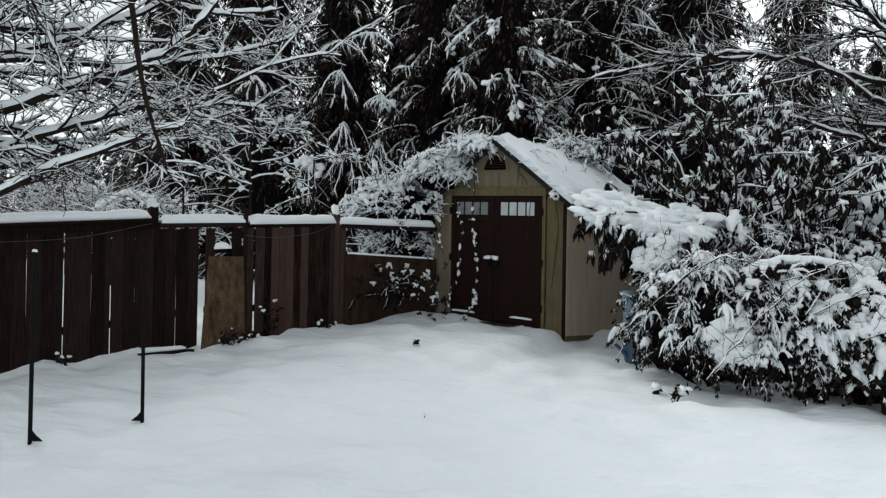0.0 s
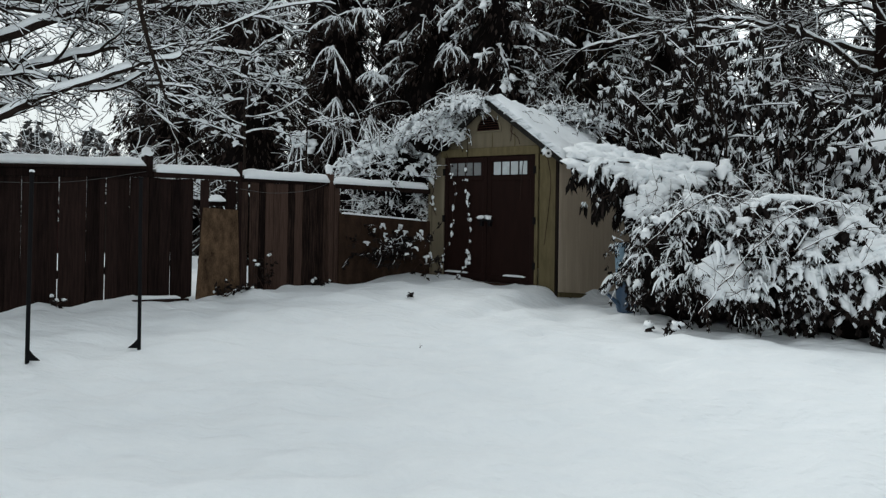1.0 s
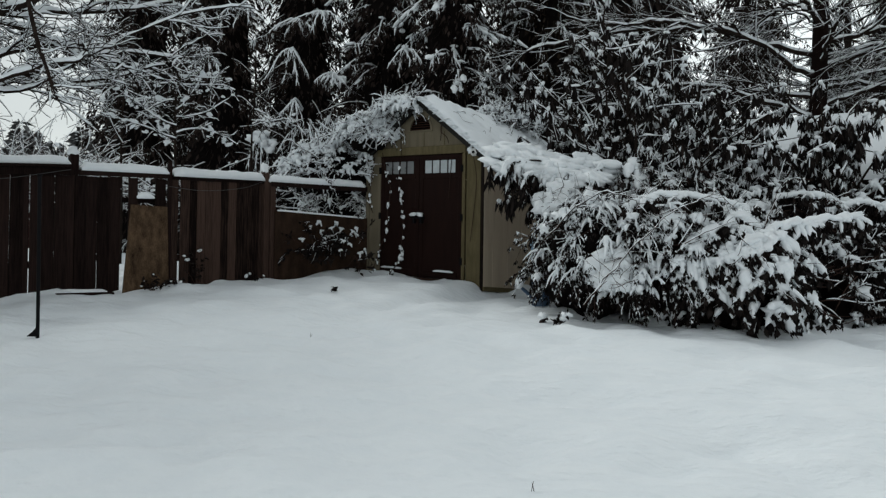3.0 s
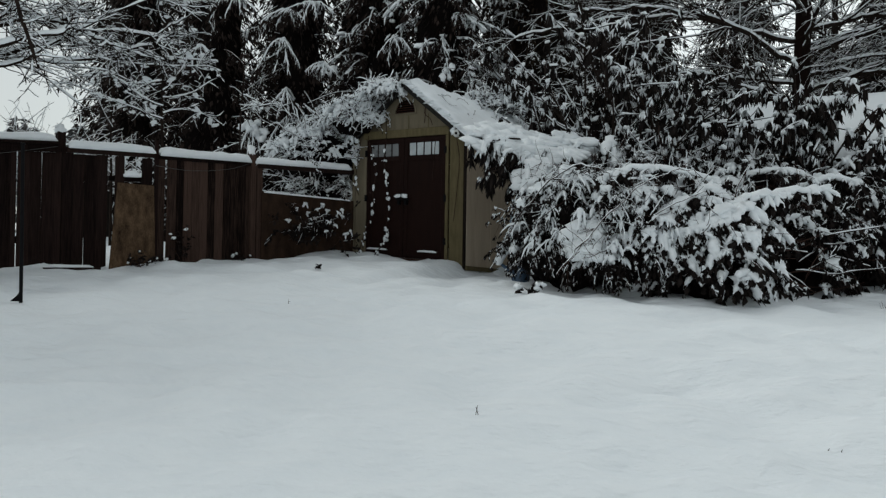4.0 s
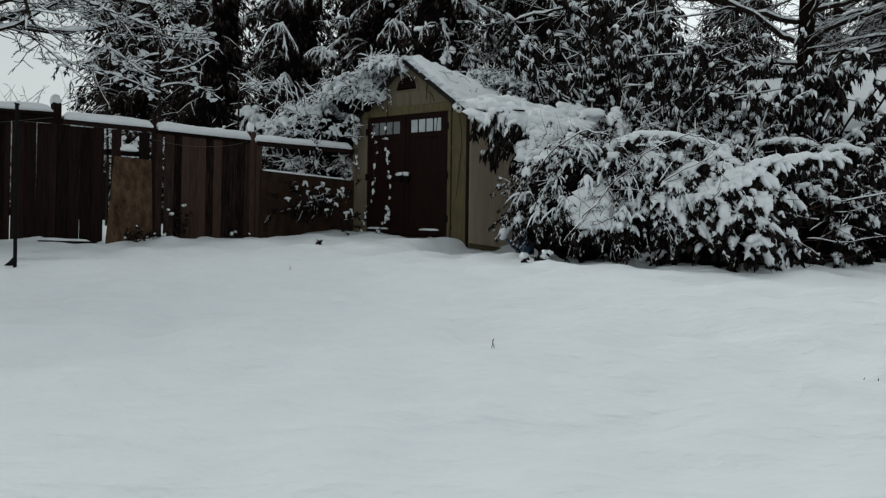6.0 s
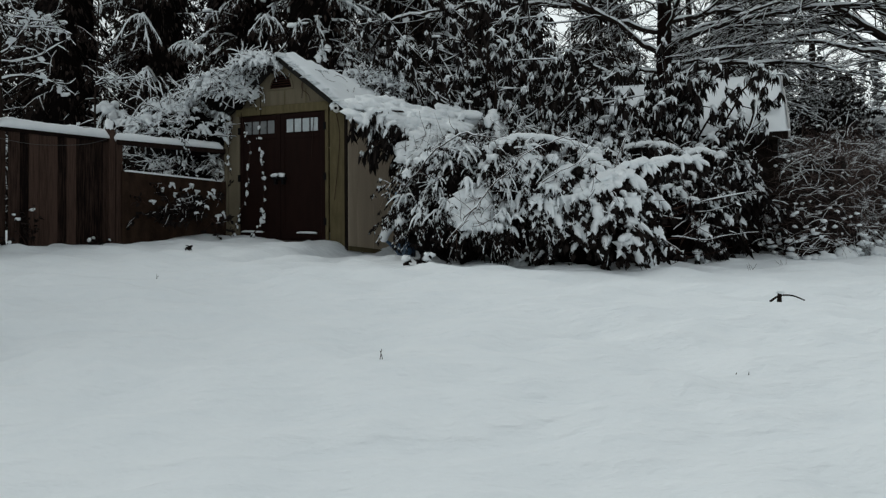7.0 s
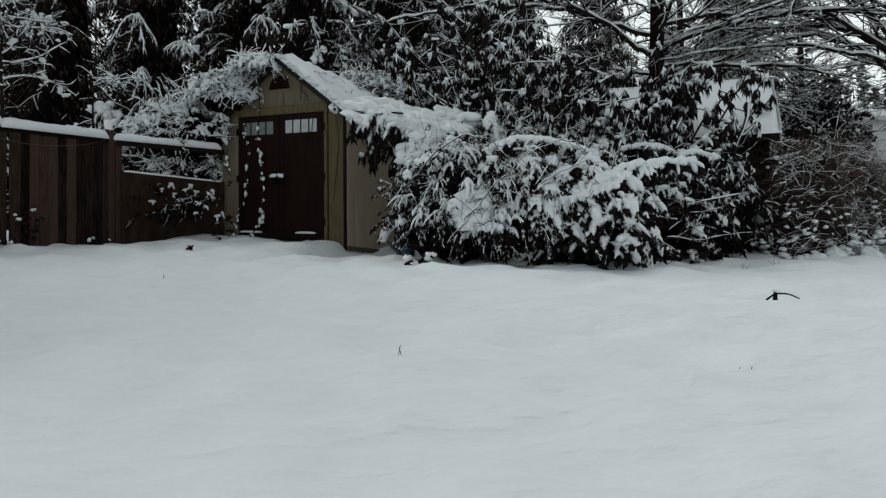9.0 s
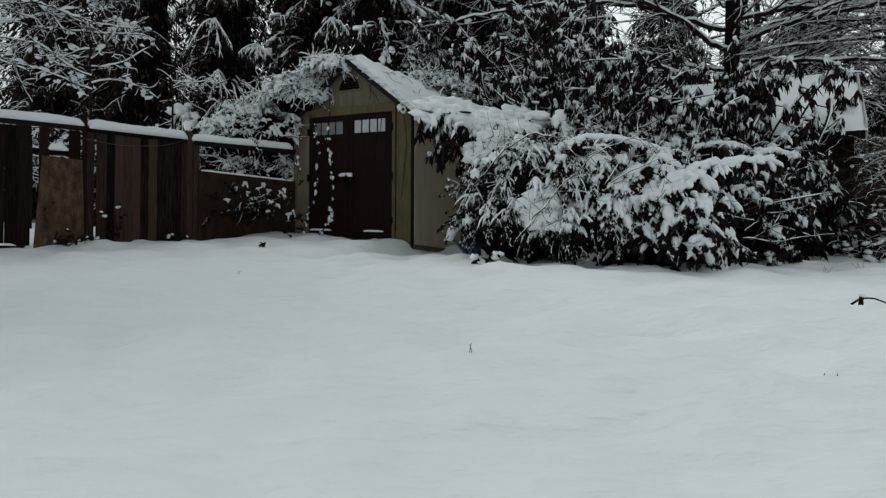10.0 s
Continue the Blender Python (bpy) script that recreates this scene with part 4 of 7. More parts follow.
def make_left_tree():
    x, y = -6.6, 6.3
    tree = thing("fruit_tree", (x, y, lay(x, y)), "bare spreading tree with thick snow on every limb", "bare tree")
    trunk = np.array([smooth_path([(x, y, lay(x, y) - 0.1), (x + 0.1, y, 1.2), (x + 0.35, y - 0.05, 2.4), (x + 0.9, y, 3.6), (x + 1.4, y + 0.1, 4.8)], 12)])
    under(soup("trunk", [tubes(trunk, np.linspace(0.19, 0.09, 12)[None], 12)], BARK), tree)
    limbs = [limb([(-6.45, 6.25, 1.35), (-5.05, 6.0, 1.80), (-3.74, 5.9, 2.26), (-3.41, 5.9, 2.46), (-2.97, 6.05, 2.71), (-2.62, 6.2, 2.91), (-2.32, 6.4, 3.04)], 0.042),
             limb([(-6.2, 6.3, 2.5), (-4.6, 6.2, 2.75), (-3.3, 6.0, 3.1), (-2.75, 6.1, 3.33), (-2.35, 6.3, 3.72), (-2.1, 6.5, 4.2)], 0.046, 34, 0.6),
             limb([(-6.0, 6.3, 3.0), (-4.8, 5.9, 3.2), (-3.7, 5.8, 3.36), (-3.2, 6.0, 3.56), (-2.6, 6.2, 4.1)], 0.035),
             limb([(-6.2, 6.4, 2.3), (-5.2, 6.7, 2.7), (-4.2, 6.6, 2.93), (-3.43, 7.0, 2.75), (-2.84, 7.2, 3.1), (-2.21, 7.6, 3.66), (-1.62, 8.0, 4.05), (-1.2, 8.2, 4.15)], 0.026),
             limb([(-6.2, 6.5, 2.2), (-5.6, 7.2, 2.5), (-4.7, 7.4, 2.62), (-3.61, 7.6, 3.1), (-2.9, 8.0, 3.5), (-2.2, 8.4, 3.6)], 0.045),
             limb([(-5.8, 6.3, 3.5), (-4.6, 6.4, 4.2), (-3.4, 6.6, 4.3), (-2.4, 6.9, 4.1), (-1.7, 7.3, 4.3)], 0.035),
             limb([(-5.6, 6.3, 4.0), (-4.2, 5.9, 4.7), (-3.0, 5.6, 4.8), (-2.2, 5.6, 4.5)], 0.035),
             limb([(-6.2, 6.3, 2.2), (-5.2, 5.4, 2.6), (-4.2, 5.1, 2.9), (-3.5, 5.2, 3.4)], 0.045),
             limb([(-5.9, 6.4, 3.2), (-4.6, 7.0, 3.6), (-3.5, 7.5, 3.7), (-2.6, 8.2, 4.0), (-1.8, 8.8, 4.5)], 0.045),
             limb([(-6.1, 6.4, 2.7), (-5.2, 7.6, 3.0), (-4.4, 8.3, 3.2), (-3.4, 8.8, 3.3), (-2.6, 9.0, 3.6)], 0.04),
             limb([(-5.5, 6.4, 4.3), (-4.3, 7.2, 4.8), (-3.0, 7.9, 4.9), (-1.8, 8.4, 5.2)], 0.045),
             limb([(-5.7, 6.4, 3.8), (-4.5, 6.7, 3.9), (-3.6, 7.1, 4.0), (-2.8, 7.2, 4.35), (-2.2, 7.2, 4.9)], 0.035),
             limb([(-5.9, 6.3, 3.3), (-4.9, 6.5, 3.35), (-4.0, 6.9, 3.45), (-3.2, 7.4, 3.4), (-2.5, 7.7, 3.15)], 0.033),
             limb([(-5.6, 6.3, 4.1), (-4.6, 5.7, 4.1), (-3.7, 5.5, 3.95), (-3.0, 5.5, 3.8)], 0.033),
             limb([(-5.6, 6.5, 3.9), (-4.9, 7.6, 4.2), (-4.2, 8.6, 4.4), (-3.2, 9.3, 4.6)], 0.035),
             limb([(-6.3, 6.2, 2.2), (-5.18, 6.2, 2.38), (-4.24, 6.2, 2.59), (-3.7, 6.3, 2.75), (-3.14, 6.5, 3.0), (-2.79, 6.6, 3.11), (-2.46, 6.8, 3.18)], 0.040, 34, 0.5)]
    P, R = stack(limbs)
    P = P + np.cumsum(rng.normal(size=P.shape) * 0.009, axis=1)
    R = R * 0.8
    ramify(tree, P[:1], R[:1], "thick snow lying on the lowest limb", [(16, 0.12, 0.55, 0.8, 8, 0.018), (5, 0.06, 0.25, 1.0, 5, 0.008), (3, 0.05, 0.2, 1.2, 4, 0.004)], 0.044, wander=0.15)
    ramify(tree, P[1:], R[1:], "thick snow lying on the limbs and twigs", [(18, 0.3, 1.1, 0.9, 9, 0.024), (6, 0.1, 0.5, 1.1, 5, 0.010), (3, 0.05, 0.22, 1.3, 4, 0.004)], 0.040, wander=0.17)
    # a long dark shoot that hangs down with no snow on it
    hang = np.array([smooth_path([(-2.62, 5.6, 4.3), (-2.52, 5.6, 3.67), (-2.45, 5.6, 3.2), (-2.37, 5.6, 2.86), (-2.3, 5.65, 2.6), (-2.24, 5.7, 2.37)], 16)])
    under(soup("hanging_shoot", [tubes(hang, np.linspace(0.026, 0.011, 16)[None], 6)], BARK), tree)
    C, T, r, u, _ = sprout(hang, np.full((1, 16), 0.01), 36, 0.3, 1.0)
    Q = paths(C, T * 0.6 + rng.normal(size=C.shape) * 0.8, rnd(0.1, 0.4, len(C)), 6, 0.2, 0.05)
    under(soup("hanging_wood", [tubes(Q, taper(np.full(len(Q), 0.006), 6), 4)], BARK, kind="stuff"), tree)
    under(soup("hanging_snow", [snow_on(Q[::2], taper(np.full(len(Q[::2]), 0.005), 6), np.full((len(Q[::2]), 6), 0.012), 0.3, 5)], SNOW_CLUMP, kind="stuff"), tree)


make_left_tree()


def make_young_tree(x, y, n=17, low=2.4, high=4.4, reach=1.0):
    tree = thing("young_tree", (x, y, lay(x, y)), "slim young tree behind the fence with snowy level branches", "young tree")
    stem = np.array([smooth_path([(x, y, 0.5), (x + 0.01, y, 1.8), (x - 0.02, y, 3.0), (x + 0.03, y, 4.1), (x + 0.02, y + 0.05, 4.9)], 16)])
    SR = np.linspace(0.026, 0.008, 16)[None]
    under(soup("stem", [tubes(stem, SR, 7)], BARK), tree)
    zz = rnd(low, high, n)
    az = rnd(0, 2 * math.pi, n)
    C = np.stack([np.full(n, x), np.full(n, y), zz], -1)
    P = paths(C, np.stack([np.cos(az), np.sin(az) * 0.6, rnd(-0.1, 0.35, n)], -1), ((4.9 - zz) * 0.22 + rnd(0.25, 0.55, n)) * reach, 9, 0.14, 0.02)
    ramify(tree, P, taper(np.full(n, 0.010), 9), "clods of snow along level branches", [(9, 0.12, 0.42, 0.8, 6, 0.012), (4, 0.06, 0.2, 0.9, 4, 0.008)], 0.020, 0.35)
    m = n * 6
    i = rng.integers(0, n, m)
    at = P[i, rng.integers(2, 9, m)] + rng.normal(size=(m, 3)) * 0.05
    under(soup("clod_snow", [blobs(at, np.stack([rnd(0.02, 0.065, m), rnd(0.016, 0.04, m), rnd(0.012, 0.03, m)], -1))], SNOW_CLUMP, kind="stuff"), tree)


make_young_tree(-2.62, 9.52)
make_young_tree(-4.3, 11.6, 9, 2.0, 3.9, 1.3)
make_young_tree(-2.3, 12.4, 8, 2.0, 4.0, 1.35)


def make_right_tree(x, y, h, r0, specs, label, gens, bark):
    tree = thing("bare_tree", (x, y, lay(x, y)), label, "bare tree")
    trunk = np.array([smooth_path([(x, y, lay(x, y) - 0.2), (x - 0.03, y, h * 0.3), (x + 0.04, y, h * 0.6), (x, y, h)], 16)])
    under(soup("trunk", [tubes(trunk, np.linspace(r0, r0 * 0.45, 16)[None], 14)], bark), tree)
    limbs = []
    for z, az, length, rise, r in specs:
        a = radians(az)
        d = np.array([math.cos(a), math.sin(a), 0])
        p0 = np.array([x, y, z])
        pts = [p0, p0 + d * length * 0.3 + np.array([0, 0, rise]), p0 + d * length * 0.65 + np.array([0.1, -0.15, rise * 1.1]), p0 + d * length + np.array([0, 0.2, rise * 0.6])]
        limbs.append(limb(pts, r * 0.62))
    P, R = stack(limbs)
    P = P + np.cumsum(rng.normal(size=P.shape) * 0.022, axis=1)
    ramify(tree, P, R, "snow lying along the bare limbs", gens, 0.034, 0.25, wander=0.17)


specs = [(3.9, 185, 4.2, 0.2, 0.07), (4.3, 160, 4.6, 0.3, 0.06), (4.75, 200, 5.2, 0.5, 0.08), (5.2, 175, 5.8, 0.4, 0.08), (5.7, 215, 4.5, 0.5, 0.07), (6.2, 190, 5.2, 0.6, 0.07), (6.8, 165, 5.0, 0.7, 0.07), (7.4, 200, 4.6, 0.8, 0.06),
         (4.1, 345, 4.0, 0.3, 0.07), (4.5, 15, 4.6, 0.2, 0.07), (4.9, 330, 5.0, 0.4, 0.08), (5.4, 0, 5.4, 0.4, 0.08), (5.9, 310, 4.6, 0.6, 0.07), (6.4, 350, 5.0, 0.6, 0.07), (7.0, 20, 4.6, 0.8, 0.06),
         (5.0, 260, 3.6, 0.6, 0.06), (6.0, 90, 3.6, 0.6, 0.06), (6.6, 270, 3.4, 0.8, 0.06), (8.0, 120, 3.0, 1.2, 0.05), (8.2, 300, 3.0, 1.2, 0.05), (8.4, 40, 2.6, 1.3, 0.05)]
make_right_tree(8.62, 13.4, 10.5, 0.215, specs, "big bare tree with a dark trunk and level snowy limbs", [(14, 0.8, 2.4, 0.5, 7, 0.010), (6, 0.4, 1.2, 0.6, 5, 0.005), (2, 0.2, 0.7, 0.7, 4, 0.003)], REDBARK)
specs = [(4.0, 165, 5.0, 1.1, 0.09), (4.2, 190, 5.5, 1.4, 0.09), (4.3, 150, 5.2, 1.2, 0.09), (4.4, 180, 5.6, 1.0, 0.09), (5.0, 200, 4.5, 1.1, 0.08), (5.4, 140, 5.0, 1.0, 0.07), (5.0, 20, 3.5, 1.0, 0.08), (4.4, 300, 3.5, 1.0, 0.08), (6.0, 230, 4.0, 1.0, 0.07), (6.2, 170, 5.0, 0.9, 0.07), (4.4, 176, 6.0, 0.4, 0.07), (4.9, 158, 6.2, 0.6, 0.07)]
make_right_tree(14.6, 12.6, 9.5, 0.22, specs, "bare garden tree with thick forked snowy limbs", [(14, 0.8, 2.4, 0.5, 7, 0.010), (6, 0.4, 1.2, 0.6, 5, 0.005), (2, 0.2, 0.7, 0.7, 4, 0.003)], BARK)

specs = [(3.0 + 0.4 * i, 40 + 137 * i, 3.0 + 0.1 * (i % 3), 0.7, 0.06) for i in range(12)]
make_right_tree(12.2, 18.5, 9.0, 0.16, specs, "bare tree with fine snowy twigs beyond the brambles", [(14, 0.8, 2.0, 0.6, 7, 0.016), (6, 0.4, 1.0, 0.7, 5, 0.010)], BARK)
make_right_tree(18.7, 21.5, 10.0, 0.18, specs, "bare tree with fine snowy twigs beyond the brambles", [(14, 0.8, 2.0, 0.6, 7, 0.016), (6, 0.4, 1.0, 0.7, 5, 0.010)], BARK)


# ---- shrubs ----
def dome(c, r, n, low=-0.25, face=None):
    """n points and outward normals on a lumpy dome."""
    a = rnd(0, 2 * math.pi, n)
    s = rnd(low, 1.0, n)
    q = np.sqrt(np.maximum(1 - s * s, 0))
    d = np.stack([np.cos(a) * q, np.sin(a) * q, s], -1)
    c, r = np.array(c), np.array(r)
    k = np.array([1 + 0.16 * noise.noise(Vector(w * 2.3) + Vector(c)) + 0.10 * noise.noise(Vector(w * 5.5) + Vector(c)) for w in d])
    return c + d * r * k[:, None], unit(d / r)


def keep_up(p, *rest):
    ok = p[:, 2] > ground_z(p[:, 0], p[:, 1]) + 0.02
    return (p[ok], *[q[ok] for q in rest])


def whorls(C, N, leaves, L, W, hang):
    """Rosettes of leaves at C, hanging down round the twig's end."""
    m = np.repeat(np.arange(len(C)), leaves)
    a = rnd(0, 2 * math.pi, len(m))
    d = np.stack([np.cos(a), np.sin(a), np.zeros(len(m))], -1) * rnd(0.35, 0.8, len(m))[:, None] + N[m] * 0.25 + np.array([0, 0, -1.0]) * rnd(hang * 0.6, hang * 1.3, len(m))[:, None]
    return C[m] + rng.normal(size=(len(m), 3)) * 0.012, unit(d), rnd(L * 0.7, L * 1.2, len(m)), rnd(W * 0.75, W * 1.2, len(m))


def patchy(p, c):
    """How much snow the shrub c holds at p, from bare hollows to loaded heads."""
    n = np.array([noise.noise(Vector(q) * 2.4 + Vector(c) * 3.1) for q in p])
    h = (p[:, 2] - ground_z(p[:, 0], p[:, 1])) / 1.2
    return np.clip(0.85 + 1.7 * n, 0.12, 1.2) * np.clip(0.35 + 1.3 * h, 0.3, 1.0)


def make_shrub(c, r, label, sprays=130, filler=500, size=0.05, leaf=(0.085, 0.04), leaf_snow=0.2, low=-0.3, name="shrub", category="shrub", inner=0.6, leaves=7, reach=(0.35, 0.75), cover=0.75, droop=(0.10, 0.30), nodes=9):
    tree = thing(name, (c[0], c[1], lay(c[0], c[1])), label, category)
    mid = np.array(c)
    # hull painted near-black for the shade inside the shrub
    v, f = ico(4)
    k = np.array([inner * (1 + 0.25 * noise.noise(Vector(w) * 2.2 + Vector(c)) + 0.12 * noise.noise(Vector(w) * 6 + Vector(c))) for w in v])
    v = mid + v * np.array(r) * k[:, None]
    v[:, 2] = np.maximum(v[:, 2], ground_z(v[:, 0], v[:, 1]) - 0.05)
    under(soup("inner_shade_hull", [(v, f)], INNER, None, "dark hull painted as the shade inside"), tree)
    # boughs that arch out of the heart and bow down under the snow
    p, n = keep_up(*dome(c, r, sprays, low))
    p = mid + (p - mid) * rnd(0.5, 0.88, len(p))[:, None]
    W = n * 0.8 + rng.normal(size=n.shape) * np.array([0.55, 0.55, 0.2]) + np.array([0, 0, 0.25])
    S = paths(p, W, rnd(reach[0], reach[1], len(p)), nodes, 0.10, rnd(droop[0], droop[1], len(p)))
    S[:, :, 2] = np.maximum(S[:, :, 2], ground_z(S[:, :, 0], S[:, :, 1]) + 0.02)
    RS = taper(rnd(0.005, 0.010, len(S)), nodes, 0.4)
    C, T, _, u, _ = sprout(S, RS, 3, 0.2, 1.0)
    Q = paths(C, T * 0.8 + rng.normal(size=C.shape) * 0.45, rnd(0.10, 0.30, len(C)), 5, 0.12, 0.2)
    RQ = taper(np.full(len(Q), 0.004), 5, 0.5)
    under(soup("stem_wood", [tubes(S, RS, 4), tubes(Q, RQ, 3)], TWIG, kind="stuff"), tree)
    # leaves hang from the boughs, and fill the layer beneath
    A, TA, _, _, ma = sprout(S, RS, nodes + 2, 0.1, 1.0)
    B, TB, _, _, mb = sprout(Q, RQ, 3, 0.2, 1.0)
    P1, N1 = keep_up(*dome(c, r, filler, low))
    P1 = mid + (P1 - mid) * rnd(0.6, 0.92, len(P1))[:, None]
    at = np.concatenate([A, B, P1])
    out = unit(at - mid)
    LC, LD, LL, LW = whorls(at, out, leaves, leaf[0], leaf[1], 0.9)
    under(soup("leaves", [blades(LC, LD, LL, LW)], RHODO, None, "dark drooping evergreen leaves", False, "stuff"), tree)
    # snow: broken chains of clods along the boughs, tufts on side shoots, streaks on leaves
    load = rnd(0, 1, len(S)) < cover
    amount = rnd(0.45, 1.15, len(S))
    pa = patchy(A, c)
    ok = load[ma] & (rnd(0, 1, len(A)) < 0.9 * pa)
    M = int(ok.sum())
    b = size * amount[ma][ok] * (0.34 + 1.0 * rnd(0, 1, M) ** 2.6) * (0.6 + 0.5 * pa[ok])
    big = b > 0.75 * size
    at_, dims, way = A[ok] + np.array([0, 0, 0.5]) * b[:, None] + rng.normal(size=(M, 3)) * size * 0.25, np.stack([b * rnd(1.1, 2.5, M), b * rnd(0.55, 0.95, M), b * rnd(0.45, 0.8, M)], -1), unit(TA[ok] + rng.normal(size=(M, 3)) * 0.25)
    chunks = [blobs(at_[big], dims[big], way[big]), blobs(at_[~big], dims[~big], way[~big], True)]
    ok = rnd(0, 1, len(B)) < cover * 0.6
    M = int(ok.sum())
    b = size * rnd(0.3, 0.75, M)
    chunks.append(blobs(B[ok] + np.array([0, 0, 0.4]) * b[:, None], np.stack([b * rnd(1.0, 2.0, M), b * rnd(0.6, 0.9, M), b * rnd(0.4, 0.7, M)], -1), unit(TB[ok] + rng.normal(size=(M, 3)) * 0.3), True))
    ok = rnd(0, 1, len(P1)) < 0.3 * cover
    M = int(ok.sum())
    b = size * rnd(0.3, 0.8, M)
    chunks.append(blobs(P1[ok], np.stack([b * 1.4, b * 0.8, b * 0.6], -1), unit(N1[ok] * 0.4 + np.array([0, 0, -0.6]) + rng.normal(size=(M, 3)) * 0.4), True))
    pick = rnd(0, 1, len(LC)) < leaf_snow * np.repeat(patchy(at, c), leaves)
    chunks.append(blades(LC[pick] + np.array([0, 0, 0.010]) + LD[pick] * 0.01, LD[pick], LL[pick] * 0.92, LW[pick] * 0.95, 0.6))
    chunks.append(snow_on(Q[::2], RQ[::2], 0.010 * rnd(0.4, 1.2, len(Q[::2]))[:, None] * np.ones((1, 5)), 0.4, 4))
    under(soup("snow", chunks, SNOW_CLUMP, None, "snow lying on boughs and leaves", kind="stuff"), tree)
    return tree


# hollows under the bushes, where no snow lies and nothing grows
HOLLOWS = (((2.80, 6.85, 0.42), (0.52, 0.85, 0.36)), ((5.35, 6.95, 0.72), (0.40, 0.85, 0.48)), ((2.42, 7.75, 0.50), (0.30, 0.5, 0.22)))


def in_hollow(p):
    hit = np.zeros(len(p), bool)
    for c, r in HOLLOWS:
        hit |= (((p - np.array(c)) / np.array(r)) ** 2).sum(-1) < 1
    return hit


def make_bush(c, r, label, count, size, shoots, fill, leaf, fronds=0, twigs=40, inner=0.74, low=-0.35, cover=1.0, dust=0.12):
    """An evergreen bush: a hull painted dark as inner shade, hanging leaves, arching shoots, and snow in draped heads
    over it.
    """
    bush = thing("shrub", (c[0], c[1], lay(c[0], c[1])), label, "shrub", "snow-laden bushes")
    mid = np.array(c)
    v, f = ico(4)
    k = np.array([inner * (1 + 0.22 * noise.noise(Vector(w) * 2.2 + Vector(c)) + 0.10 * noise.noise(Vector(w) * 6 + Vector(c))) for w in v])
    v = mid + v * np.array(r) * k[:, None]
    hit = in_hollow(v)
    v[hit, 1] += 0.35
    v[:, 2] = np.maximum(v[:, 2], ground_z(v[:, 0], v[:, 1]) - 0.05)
    under(soup("inner_shade_hull", [(v, f)], INNER, None, "dark hull painted as the shade inside"), bush)

    def shell(n, lo, hi, base):
        p, q = keep_up(*dome(c, r, n, base))
        p = mid + (p - mid) * rnd(lo, hi, len(p))[:, None]
        ok = ~in_hollow(p) & ((q[:, 1] < 0.4) | (rnd(0, 1, len(p)) < 0.4))
        return p[ok], q[ok]

    # shoots
    p, n = shell(shoots, 0.6, 0.9, low)
    S = paths(p, n * 0.7 + rng.normal(size=n.shape) * np.array([0.6, 0.6, 0.25]) + np.array([0, 0, 0.2]), rnd(0.25, 0.6, len(p)), 8, 0.10, rnd(0.12, 0.34, len(p)))
    S[:, :, 2] = np.maximum(S[:, :, 2], ground_z(S[:, :, 0], S[:, :, 1]) + 0.02)
    RS = taper(rnd(0.004, 0.008, len(S)), 8, 0.4)
    C, T, _, _, _ = sprout(S, RS, 3, 0.25, 1.0)
    Q = paths(C, T * 0.7 + rng.normal(size=C.shape) * 0.5, rnd(0.08, 0.24, len(C)), 5, 0.12, 0.2)
    RQ = taper(np.full(len(Q), 0.0035), 5, 0.5)
    wood = [tubes(S, RS, 4), tubes(Q, RQ, 3)]
    # leaves: on the shoots and in the layer beneath
    A, TA, _, _, _ = sprout(S, RS, 6, 0.2, 1.0)
    P1, N1 = shell(fill, 0.68, 0.95, low)
    at = np.concatenate([A, Q[:, -1], P1])
    LC, LD, LL, LW = whorls(at, unit(at - mid), 6, leaf[0], leaf[1], 1.1)
    green = [blades(LC, LD, LL, LW)]
    # heads of snow, thick where the bush holds them and missing in between
    p, n = shell(count * 2, 0.90, 1.03, low)
    hold = np.clip(0.62 + 1.5 * np.array([noise.noise(Vector(q) * 3.4 + Vector(c) * 3.1) for q in p]), 0.06, 1.0)
    ok = rnd(0, 1, len(p)) < 0.70 * hold * cover
    p, n = p[ok], n[ok]
    sz = size[0] + (size[1] - size[0]) * rnd(0, 1, len(p)) ** 2.2
    white, F = heads(p, n, sz, 3)
    ends = F[:, 3:].reshape(-1, 3) + rng.normal(size=(len(F) * 3, 3)) * 0.02 - np.array([0, 0, 0.03])
    EC, ED, EL, EW = whorls(ends[::2], unit(ends[::2] - mid), 4, leaf[0] * 1.05, leaf[1] * 1.15, 1.5)
    green.append(blades(EC, ED, EL, EW))
    # tufts on shoots, snow lying along them, streaks on a few leaves
    hp = patchy(A, c)
    ok = (rnd(0, 1, len(A)) < 0.55 * hp * cover) & ~in_hollow(A)
    M = int(ok.sum())
    b = rnd(0.25, 0.6, M) * size[0]
    white.append(blobs(A[ok] + np.array([0, 0, 0.4]) * b[:, None], np.stack([b * rnd(1.1, 2.4, M), b * rnd(0.6, 0.9, M), b * rnd(0.4, 0.7, M)], -1), unit(TA[ok] + rng.normal(size=(M, 3)) * 0.3), True))
    white.append(snow_on(Q[::2], RQ[::2], 0.009 * rnd(0.4, 1.2, len(Q[::2]))[:, None] * np.ones((1, 5)), 0.4, 4))
    pick = (rnd(0, 1, len(LC)) < dust * np.repeat(patchy(at, c), 6))
    white.append(blades(LC[pick] + np.array([0, -0.003, 0.010]), LD[pick], LL[pick] * 0.8, LW[pick] * 0.8, 0.6))
